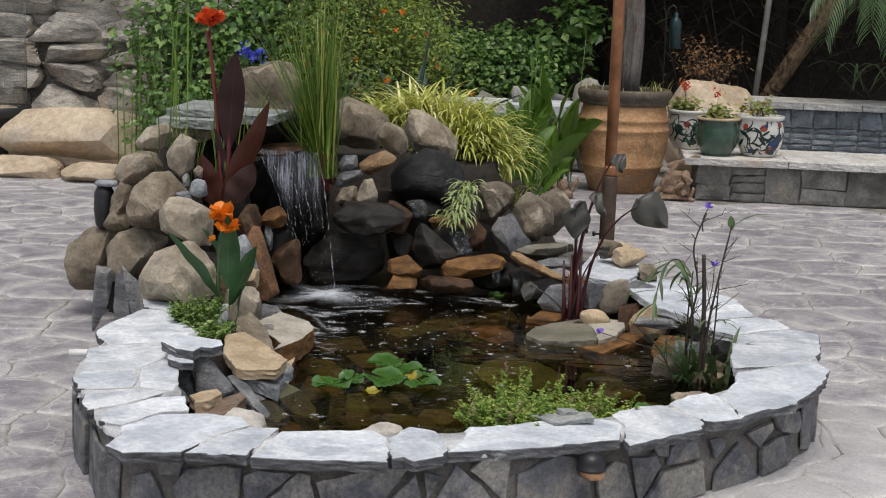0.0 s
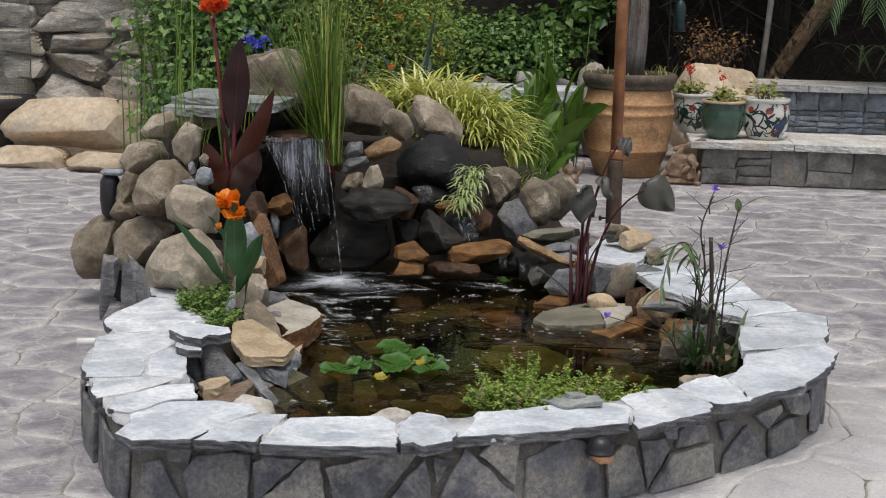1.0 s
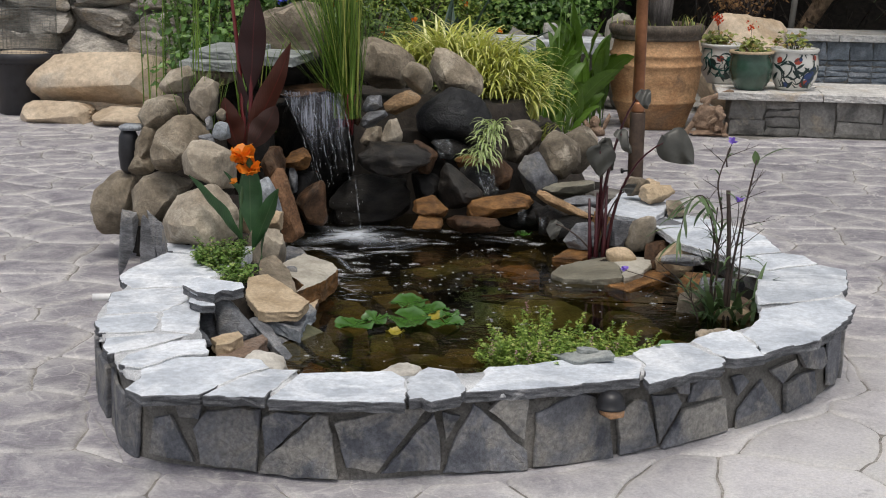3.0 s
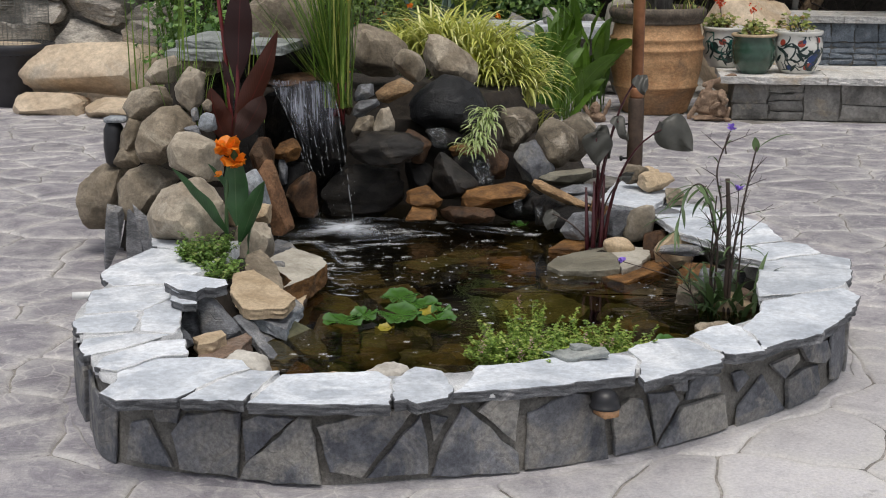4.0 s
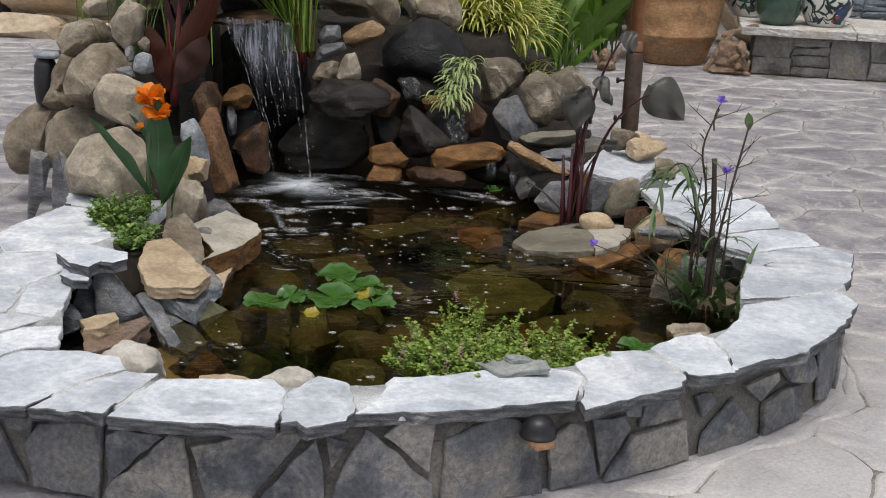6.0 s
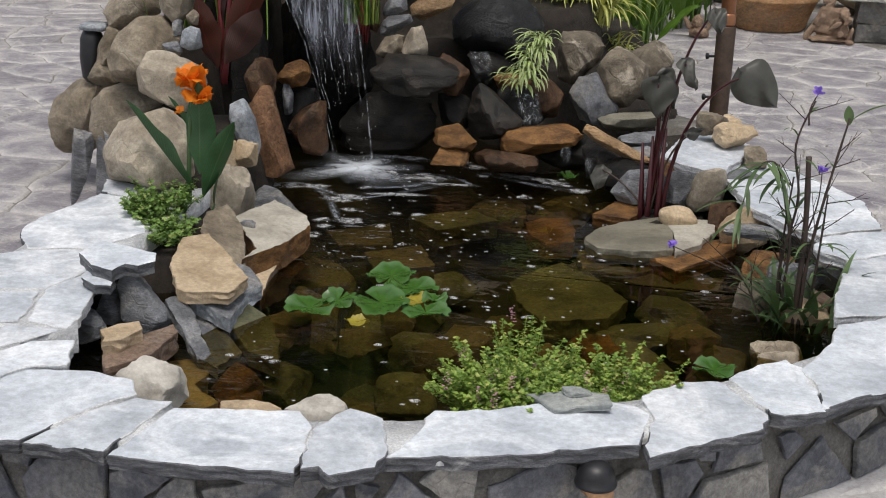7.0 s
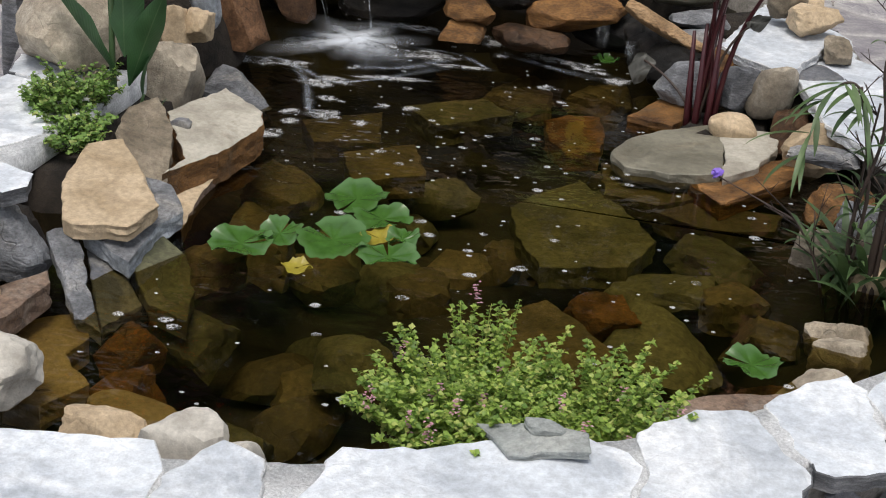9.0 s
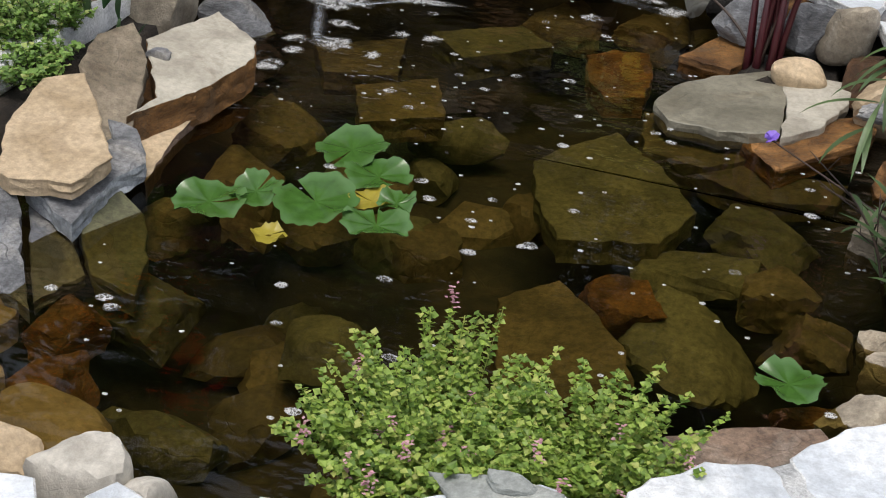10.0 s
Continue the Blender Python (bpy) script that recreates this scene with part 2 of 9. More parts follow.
    nt.links.new(ramp(nt, scuff, (0.3, grey(0.5)), (0.7, grey(0.75))), b.inputs["Roughness"])
    bump(nt, b, blend(nt, 0.5, broad, blend(nt, 0.35, scuff, grit)), 1.0, 0.02)
    return m


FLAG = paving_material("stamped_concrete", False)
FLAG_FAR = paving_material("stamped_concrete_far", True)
JOINT = stone("patio_joint", (0.20, 0.186, 0.168), (0.34, 0.32, 0.29), (0.15, 0.138, 0.12), 5.0, 0.85, 0.4, 0.0)
CAPSTONE = stone("wall_capstone", (0.42, 0.41, 0.39), (0.62, 0.605, 0.575), (0.46, 0.37, 0.26), 5.0, 0.85, 0.7, 0.12, (1, 1, 2), stains=(0.52, 0.75), grain=0.6)
GREYWALL = stone("grey_wall_stone", (0.12, 0.116, 0.108), (0.26, 0.25, 0.23), (0.34, 0.29, 0.215), 5.0, 0.85, 0.7, 0.2, grain=0.5)
TILE = stone("spa_tile", (0.13, 0.15, 0.17), (0.24, 0.27, 0.30), (0.32, 0.33, 0.34), 12.0, 0.4, 0.3, 0.2)
TERRACOTTA = stone("weathered_terracotta", (0.33, 0.165, 0.07), (0.52, 0.31, 0.155), (0.24, 0.15, 0.085), 4.0, 0.8, 0.6, 0.05, (1, 1, 1.6), stains=(0.52, 0.70), grain=0.6)
POT_RIM = stone("dark_pot_rim", (0.07, 0.055, 0.04), (0.15, 0.12, 0.09), (0.24, 0.15, 0.09), 7.0, 0.8, 0.4, 0.0)
STATUE = stone("clay_statue", (0.20, 0.13, 0.085), (0.36, 0.25, 0.17), (0.14, 0.10, 0.07), 16.0, 0.85, 0.6, 0.1)
BARK = stone("dead_trunk_bark", (0.055, 0.047, 0.042), (0.24, 0.215, 0.195), (0.13, 0.09, 0.06), 6.0, 0.95, 0.9, 0.0, (3.5, 3.5, 0.35), depth=0.03)
# the thicket's deep shade is partly in these two dark base colours
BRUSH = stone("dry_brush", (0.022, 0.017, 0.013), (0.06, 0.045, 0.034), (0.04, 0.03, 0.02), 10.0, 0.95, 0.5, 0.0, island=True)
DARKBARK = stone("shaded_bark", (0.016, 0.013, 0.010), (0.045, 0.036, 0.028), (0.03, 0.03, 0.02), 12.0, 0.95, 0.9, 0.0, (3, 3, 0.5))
FRONDBARK = stone("shaggy_bark", (0.10, 0.065, 0.04), (0.24, 0.165, 0.10), (0.16, 0.11, 0.07), 18.0, 0.95, 0.9, 0.0)
COPPER = plain("weathered_copper", (0.30, 0.135, 0.065), 0.42, 0.55, 0.3, 9, 0.15)
BRONZE = plain("brown_metal", (0.075, 0.05, 0.035), 0.5, 0.5, 0.3, 14, 0.15)
BLACK = plain("black_plastic", (0.014, 0.014, 0.016), 0.42, 0.0, 0.3, 30, 0.1)
BLACKPOT = plain("black_nursery_plastic", (0.022, 0.022, 0.026), 0.5, 0.0, 0.25, 12, 0.05)
LAMPGLASS = plain("amber_lamp_glass", (0.55, 0.30, 0.14), 0.25, 0.0, 0.25, 60, 0.1, 0.4)
WHITE = plain("white_pvc", (0.75, 0.75, 0.73), 0.45, 0.0, 0.06, 30, 0.05)
GREENGLAZE = plain("green_glaze", (0.035, 0.075, 0.052), 0.22, 0.0, 0.25, 7, 0.03, 0.5)
WHITEGLAZE = plain("white_glaze", (0.68, 0.67, 0.62), 0.25, 0.0, 0.06, 7, 0.03, 0.5)
FLOWER_BLUE = leaf("blue_petal", (0.05, 0.07, 0.55), (0.12, 0.14, 0.75), None, 0.5, 0.2, 40)
INK_DARK = plain("dark_glaze_paint", (0.012, 0.03, 0.028), 0.3, 0, 0.2, 40, 0.02)
INK_BLUE = plain("blue_glaze_paint", (0.018, 0.045, 0.15), 0.3, 0, 0.2, 40, 0.02)
INK_RED = plain("red_glaze_paint", (0.32, 0.05, 0.028), 0.3, 0, 0.2, 40, 0.02)
INK_TEAL = plain("teal_glaze_paint", (0.02, 0.11, 0.09), 0.3, 0, 0.2, 40, 0.02)
BOTTLE = plain("dark_teal_metal", (0.02, 0.045, 0.05), 0.35, 0.4, 0.2, 20, 0.05)
WIRE = plain("grey_wire", (0.20, 0.21, 0.20), 0.5, 0.4, 0.1, 40, 0.05)
GREYPOLE = plain("grey_painted_pole", (0.22, 0.21, 0.19), 0.6, 0.1, 0.2, 10, 0.1)
LILY = leaf("lily_pad", (0.022, 0.066, 0.012), (0.055, 0.135, 0.022), (0.17, 0.26, 0.04), 0.22, 0.10, 34, stripe=(0.075, 0.16, 0.045))
LILY_YELLOW = leaf("yellowed_lily_pad", (0.24, 0.20, 0.025), (0.36, 0.30, 0.04), None, 0.35, 0.15, 25)
CANNA_GREEN = leaf("green_canna", (0.025, 0.075, 0.025), (0.045, 0.115, 0.04), None, 0.38, 0.2, 20, veins=(0.10, 0.17, 0.07))
CANNA_DARK = leaf("burgundy_canna", (0.018, 0.0055, 0.006), (0.040, 0.011, 0.010), (0.055, 0.016, 0.014), 0.46, 0.28, 14, veins=(0.11, 0.02, 0.022))
CANNA_RUST = leaf("rust_canna", (0.055, 0.016, 0.011), (0.11, 0.033, 0.02), None, 0.38, 0.4, 14, veins=(0.22, 0.035, 0.03))
CANNA_DUSK = leaf("dusky_canna", (0.05, 0.024, 0.02), (0.09, 0.045, 0.036), None, 0.5, 0.25, 14, veins=(0.14, 0.04, 0.035))
CANNA_STEM = leaf("red_stem", (0.10, 0.012, 0.016), (0.17, 0.025, 0.025), None, 0.4, 0.05, 14)
TARO_STEM = leaf("wine_stem", (0.030, 0.006, 0.009), (0.065, 0.011, 0.015), None, 0.4, 0.03, 14)
FLOWER_ORANGE = leaf("orange_petal", (0.80, 0.17, 0.012), (0.90, 0.30, 0.02), (0.85, 0.12, 0.015), 0.5, 0.35, 40)
FLOWER_RED = leaf("red_petal", (0.62, 0.055, 0.012), (0.80, 0.10, 0.018), (0.70, 0.035, 0.015), 0.5, 0.35, 40)
FLOWER_PURPLE = leaf("purple_petal", (0.22, 0.12, 0.62), (0.30, 0.18, 0.75), None, 0.5, 0.3, 40)
FLOWER_PINK = leaf("pink_floret", (0.50, 0.24, 0.30), (0.60, 0.36, 0.40), None, 0.6, 0.2, 60)
TARO_LEAF = leaf("black_taro_leaf", (0.040, 0.042, 0.036), (0.090, 0.088, 0.075), (0.07, 0.08, 0.045), 0.42, 0.2, 14)
HERB = leaf("pond_herb", (0.10, 0.19, 0.028), (0.33, 0.46, 0.085), (0.46, 0.49, 0.14), 0.5, 0.3, 60)
HERB_LEFT = leaf("creeping_herb", (0.10, 0.19, 0.035), (0.22, 0.36, 0.08), (0.40, 0.44, 0.14), 0.5, 0.3, 60)
REED = leaf("reed_blade", (0.06, 0.13, 0.018), (0.20, 0.32, 0.045), (0.46, 0.46, 0.12), 0.5, 0.25, 30)
STRAP = leaf("dark_strap_leaf", (0.045, 0.085, 0.03), (0.11, 0.175, 0.065), None, 0.45, 0.2, 30)
STEM_BROWN = leaf("dark_stem", (0.03, 0.02, 0.018), (0.06, 0.04, 0.03), None, 0.6, 0.0, 30)
GOLDGRASS = leaf("golden_striped_grass", (0.50, 0.52, 0.10), (0.76, 0.74, 0.25), (0.88, 0.86, 0.50), 0.5, 0.3, 30, stripe=(0.36, 0.44, 0.10))
VARIEGATED = leaf("white_edged_leaf", (0.26, 0.38, 0.10), (0.46, 0.58, 0.22), None, 0.45, 0.3, 30, stripe=(0.78, 0.82, 0.52))
BROADLEAF = leaf("broad_green_leaf", (0.032, 0.082, 0.010), (0.110, 0.215, 0.022), (0.36, 0.38, 0.04), 0.42, 0.32, 18, veins=(0.15, 0.26, 0.06))
SHRUB = leaf("shrub_leaf", (0.03, 0.06, 0.012), (0.09, 0.155, 0.03), (0.17, 0.24, 0.055), 0.5, 0.25, 40)
SHRUB_GOLD = leaf("olive_shrub_leaf", (0.06, 0.12, 0.018), (0.21, 0.31, 0.045), (0.40, 0.44, 0.09), 0.5, 0.28, 40)
IVY = leaf("ivy_leaf", (0.035, 0.095, 0.02), (0.13, 0.25, 0.05), (0.27, 0.40, 0.12), 0.42, 0.22, 30)
DEADLEAF = leaf("dry_leaf", (0.13, 0.06, 0.022), (0.25, 0.14, 0.055), None, 0.8, 0.2, 40)
PALM = leaf("palm_frond", (0.06, 0.11, 0.05), (0.13, 0.21, 0.09), (0.20, 0.28, 0.13), 0.5, 0.2, 30)
PALM_YELLOW = leaf("yellow_palm_frond", (0.34, 0.26, 0.035), (0.50, 0.42, 0.07), None, 0.5, 0.25, 30)
SUCCULENT = leaf("pot_plant_leaf", (0.14, 0.18, 0.04), (0.34, 0.38, 0.10), (0.36, 0.17, 0.07), 0.5, 0.25, 40)
AGAVE = leaf("agave_leaf", (0.03, 0.06, 0.04), (0.06, 0.10, 0.07), None, 0.5, 0.1, 20)


def water_material():
    m, nt, b = shader("pond_water")
    nt.nodes.remove(b)
    tc = nt.nodes.new("ShaderNodeTexCoord")
    clear = node(nt, "ShaderNodeBsdfTransparent", Color=(0.565, 0.51, 0.315, 1))
    gloss = node(nt, "ShaderNodeBsdfGlossy", Color=(1, 1, 1, 1), Roughness=0.025)
    fres = node(nt, "ShaderNodeFresnel", IOR=1.33)
    ripple = noise_tex(nt, tc.outputs["Object"], 6.5, 2, 0.5, (1.0, 1.5, 1.0), 0.9)
    small = noise_tex(nt, tc.outputs["Object"], 24.0, 1, 0.5, (1.0, 1.5, 1.0), 0.5)
    calm = noise_tex(nt, tc.outputs["Object"], 1.7, 2, 0.5, (1.0, 1.0, 1.0), 0.3)
    bm_ = node(nt, "ShaderNodeBump", Strength=1.0, Distance=0.021)
    waves = blend(nt, 0.25, ripple, small)
    nt.links.new(blend(nt, 1.0, waves, ramp(nt, calm, (0.46, grey(0.06)), (0.64, grey(1.0))), "MULTIPLY"), bm_.inputs["Height"])
    nt.links.new(bm_.outputs[0], gloss.inputs["Normal"])
    nt.links.new(bm_.outputs[0], fres.inputs["Normal"])
    mix = nt.nodes.new("ShaderNodeMixShader")
    nt.links.new(fres.outputs[0], mix.inputs["Fac"])
    nt.links.new(clear.outputs[0], mix.inputs[1])
    nt.links.new(gloss.outputs[0], mix.inputs[2])
    nt.links.new(mix.outputs[0], nt.nodes["Material Output"].inputs["Surface"])
    return m


def broken_water(name, scale, stretch, low, high, strength, fade=False, colour=(0.72, 0.76, 0.80), floor=0.03, detail=6):
    """Falling or foaming water: clear between white, broken threads."""
    m, nt, b = shader(name)
    vec, pick = coords(nt)
    n = noise_tex(nt, vec, scale, detail, 0.65, stretch, 0.3 if detail > 2 else 0.0)
    b.inputs["Base Color"].default_value = (*colour, 1)
    b.inputs["Roughness"].default_value = 0.3
    bump(nt, b, n, 0.6 if detail > 2 else 0.15, 0.01)
    clear = node(nt, "ShaderNodeBsdfTransparent", Color=(0.98, 0.98, 0.98, 1))
    mix = nt.nodes.new("ShaderNodeMixShader")
    fac = ramp(nt, n, (low, grey(floor)), (high, grey(strength)))
    if fade:
        uv = nt.nodes.new("ShaderNodeUVMap")
        sep = nt.nodes.new("ShaderNodeSeparateXYZ")
        nt.links.new(uv.outputs[0], sep.inputs[0])
        fac = blend(nt, 1.0, fac, ramp(nt, sep.outputs["X"], (0.0, grey(1)), (0.22, grey(0.8)), (0.45, grey(0.32)), (0.75, grey(0.07)), (1.0, grey(0))), "MULTIPLY")
    nt.links.new(fac, mix.inputs["Fac"])
    nt.links.new(clear.outputs[0], mix.inputs[1])
    nt.links.new(b.outputs[0], mix.inputs[2])
    nt.links.new(mix.outputs[0], nt.nodes["Material Output"].inputs["Surface"])
    return m


WATER = water_material()
FALL = broken_water("falling_water", 34.0, (2.4, 0.22, 0.14), 0.47, 0.66, 0.85, True, (0.66, 0.69, 0.80), 0.05, 5)
THREAD = broken_water("water_thread", 60.0, (1.0, 1.0, 0.3), 0.48, 0.66, 0.55)
FOAM = broken_water("white_foam", 20.0, (1, 1, 1), 0.30, 0.72, 0.48, True, (0.56, 0.61, 0.68))
SPLASH = broken_water("splash_foam", 18.0, (1, 1, 1), 0.22, 0.52, 1.0, True, (0.74, 0.79, 0.86), 0.12)
RILL = broken_water("running_water", 60.0, (1, 1, 0.3), 0.50, 0.70, 0.42, True)
BUBBLE = plain("foam_fleck", (0.46, 0.465, 0.46), 0.35, 0, 0.6, 300, 1.0)


def lace_material():
    """Drifting foam: clusters of bubbles, bright at their walls."""
    m, nt, b = shader("foam_lace")
    tc = nt.nodes.new("ShaderNodeTexCoord")
    cell = node(nt, "ShaderNodeTexVoronoi", Scale=150.0)
    cell.feature = "DISTANCE_TO_EDGE"
    nt.links.new(tc.outputs["Object"], cell.inputs["Vector"])
    patch = noise_tex(nt, tc.outputs["Object"], 26.0, 5, 0.65, None, 0.6)
    uv = nt.nodes.new("ShaderNodeUVMap")
    sep = nt.nodes.new("ShaderNodeSeparateXYZ")
    nt.links.new(uv.outputs[0], sep.inputs[0])
    b.inputs["Base Color"].default_value = (0.66, 0.67, 0.67, 1)
    b.inputs["Roughness"].default_value = 0.3
    fac = ramp(nt, cell.outputs["Distance"], (0.0, grey(0.95)), (0.18, grey(0.25)))
    fac = blend(nt, 1.0, fac, ramp(nt, patch, (0.40, grey(0.12)), (0.54, grey(1))), "MULTIPLY")
    fac = blend(nt, 1.0, fac, ramp(nt, sep.outputs["X"], (0.0, grey(1)), (0.65, grey(0.85)), (1.0, grey(0))), "MULTIPLY")
    mix = nt.nodes.new("ShaderNodeMixShader")
    clear = node(nt, "ShaderNodeBsdfTransparent", Color=(1, 1, 1, 1))
    nt.links.new(fac, mix.inputs["Fac"])
    nt.links.new(clear.outputs[0], mix.inputs[1])
    nt.links.new(b.outputs[0], mix.inputs[2])
    nt.links.new(mix.outputs[0], nt.nodes["Material Output"].inputs["Surface"])
    return m


LACE = lace_material()
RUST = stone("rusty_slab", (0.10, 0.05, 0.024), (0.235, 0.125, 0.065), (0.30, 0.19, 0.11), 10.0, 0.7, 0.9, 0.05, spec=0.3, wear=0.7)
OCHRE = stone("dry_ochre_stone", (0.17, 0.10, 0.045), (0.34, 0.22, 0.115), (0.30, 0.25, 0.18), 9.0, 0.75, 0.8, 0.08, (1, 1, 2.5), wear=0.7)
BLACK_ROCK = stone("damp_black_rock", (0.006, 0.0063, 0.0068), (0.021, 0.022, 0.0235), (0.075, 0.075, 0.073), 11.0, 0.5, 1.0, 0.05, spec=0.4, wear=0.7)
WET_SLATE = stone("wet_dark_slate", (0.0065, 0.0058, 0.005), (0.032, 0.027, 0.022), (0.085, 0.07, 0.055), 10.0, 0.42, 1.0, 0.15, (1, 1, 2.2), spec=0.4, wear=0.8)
# slate set paler for the skylight on the shelf's flat tops
SLATE_TOP = stone("shelf_slate", (0.20, 0.215, 0.205), (0.33, 0.35, 0.335), (0.42, 0.43, 0.40), 7.0, 0.75, 0.5, 0.08, grain=0.5)
OLIVE_GREY = stone("olive_grey_stone", (0.13, 0.12, 0.088), (0.22, 0.205, 0.155), (0.17, 0.145, 0.10), 6.0, 0.6, 0.5, 0.0, grain=0.5)

# ---- shaping tools ----
def mesh_of(name, verts, faces, uvs=None):
    me = bpy.data.meshes.new(name)
    me.from_pydata([tuple(v) for v in verts], [], faces)
    if uvs:
        layer = me.uv_layers.new(name="across")
        for li, loop in enumerate(me.loops):
            layer.data[li].uv = uvs[loop.vertex_index]
    me.update()
    return me


def put(name, me, material, parent=None, label="", smooth=True, edge=0):
    """One mesh object, as a thing or as a part under a thing."""
    if material:
        me.materials.clear()
        me.materials.append(material)
    if smooth:
        me.shade_smooth()
        if edge:
            me.set_sharp_from_angle(angle=radians(edge))
    ob = new(name, me)
    if parent:
        ob.parent = parent
    if label:
        ob["label"] = label
    return ob


def part(name, bm, material, parent, label="", smooth=False):
    me = bpy.data.meshes.new(name)
    bm.to_mesh(me)
    bm.free()
    return put(name, me, material, parent, label, smooth)


def thing(name, x, y, z, label, category, group="", kind="", rz=0):
    ob = new(name)
    ob.empty_display_size = 0.05
    ob.matrix_world = pose(x, y, z, 0, 0, rz)
    return tagged(ob, label, category, group, kind)


ICO = {}


def ico(sub):
    if sub not in ICO:
        bm = bmesh.new()
        bmesh.ops.create_icosphere(bm, subdivisions=sub, radius=1)
        ICO[sub] = (np.array([v.co[:] for v in bm.verts]), [tuple(v.index for v in f.verts) for f in bm.faces])
        bm.free()
    return ICO[sub]


def rock_verts(w, d, h, seed, facets=9, p=70.0, rough=0.05, sub=4, taper=0.12, skew=0.26):
    """A boulder: a blunted solid of random planes with worn relief, w x d x h about its centre."""
    rng = np.random.default_rng(seed)
    u, faces = ico(sub)
    u = u / np.linalg.norm(u, axis=1)[:, None]
    n = np.concatenate([np.eye(3), -np.eye(3), rng.normal(size=(facets, 3))])
    n[:6] += rng.normal(size=(6, 3)) * skew
    n /= np.linalg.norm(n, axis=1)[:, None]
    dist = np.concatenate([rng.uniform(0.82, 1.0, 6), rng.uniform(0.78, 1.12, facets)])
    if p >= 40:
        r = 1 / (np.maximum(u @ n.T, 0) / dist).max(1)
    else:
        r = ((np.maximum(u @ n.T, 0) / dist) ** p).sum(1) ** (-1 / p)
    v = u * r[:, None]
    off = rng.uniform(0, 50, 3)
    k = np.array([noise.fractal(Vector(q * 2.3 + off), 0.7, 2.2, 6) for q in v])
    k2 = np.array([noise.noise(Vector(q * 0.9 + off * 2)) for q in v])
    k3 = np.array([abs(noise.noise(Vector(q * 3.4 + off * 3))) for q in v])
    # steps left by split layers
    lay = v @ n[(6 + seed % facets) if facets else 2] * 5.0 + k2 * 1.5
    lay = (np.round(lay) - lay) * (rough * 0.45 if rough > 0.025 else 0.0)
    v = v * (1 + rough * 1.25 * k + rough * 1.2 * k2 - rough * 1.1 * k3 + lay)[:, None]
    lo, hi = v.min(0), v.max(0)
    v = (v - (lo + hi) / 2) / (hi - lo)
    v[:, :2] *= (1 - taper * (v[:, 2:] + 0.5))
    return v * np.array([w, d, h]), faces


def rock(name, x, y, z0, z1, w, d, material, seed, label, rx=0, ry=0, rz=0, group="", category="rock", **shape):
    v, f = rock_verts(w, d, z1 - z0, seed, **shape)
    ob = put(name, mesh_of(name, v, f), material, edge=26)
    ob.matrix_world = pose(x, y, (z0 + z1) / 2, rx, ry, rz)
    return tagged(ob, label, category, group)


def jagged(points, rng, step=0.03, jag=0.008):
    """A plan outline with chipped, uneven edges."""
    out = []
    for i, a in enumerate(points):
        b = points[(i + 1) % len(points)]
        a, b = Vector(a), Vector(b)
        n = max(1, int((b - a).length / step))
        side = Vector((-(b - a).y, (b - a).x)).normalized()
        phase = rng.uniform(0, 100)
        for k in range(n):
            s = k / n
            wob = noise.noise(Vector((phase + s * n * 0.45, 0, 0))) * jag * 1.6 + rng.uniform(-jag, jag) * 0.5
            out.append(a.lerp(b, s) + side * wob * (1 if 0 < k else 0.4))
    return out


def slab_mesh(name, points, z_top, thick, seed, jag=0.008, tilt=(0, 0), layers=4, step=0.022):
    """A split flagstone: chipped outline, layered edge, gently uneven top."""
    rng = np.random.default_rng(seed)
    ring = jagged(points, rng, step, jag)
    if sum(a.x * b.y - b.x * a.y for a, b in zip(ring, ring[1:] + ring[:1])) < 0:
        ring.reverse()
    c = sum(ring, Vector((0, 0))) / len(ring)
    n = len(ring)
    inward = []
    for i in range(n):
        t = ring[(i + 1) % n] - ring[i - 1]
        inward.append(Vector((-t.y, t.x)).normalized())

    def top(q):
        return (q - c).x * tilt[0] + (q - c).y * tilt[1] + noise.noise(Vector((q.x * 6, q.y * 6, seed))) * 0.0012

    rings = [[(*(q + w * 0.003), top(q)) for q, w in zip(ring, inward)]]
    shift = rng.uniform(0, 40)
    for k in range(layers + 1):
        s = k / layers
        row = []
        for i, (q, w) in enumerate(zip(ring, inward)):
            # split layers stand in and out by a few millimetres
            inset = 0.004 * s + 0.007 * noise.noise(Vector((shift + q.x * 20, q.y * 20, k * 0.9))) + rng.uniform(-0.0012, 0.0012)
            row.append((*(q + w * (inset if k else 0.0)), top(q) - 0.002 - s * (thick - 0.002)))
        rings.append(row)
    verts = [v for r in rings for v in r]
    faces = [tuple(range(n))]
    for k in range(len(rings) - 1):
        a, b = k * n, (k + 1) * n
        faces.extend((a + i, b + i, b + (i + 1) % n, a + (i + 1) % n) for i in range(n))
    faces.append(tuple(reversed(range((len(rings) - 1) * n, len(rings) * n))))
    # keep each stone's own middle as its origin
    return mesh_of(name, [(x - c.x, y - c.y, z) for x, y, z in verts], faces), c


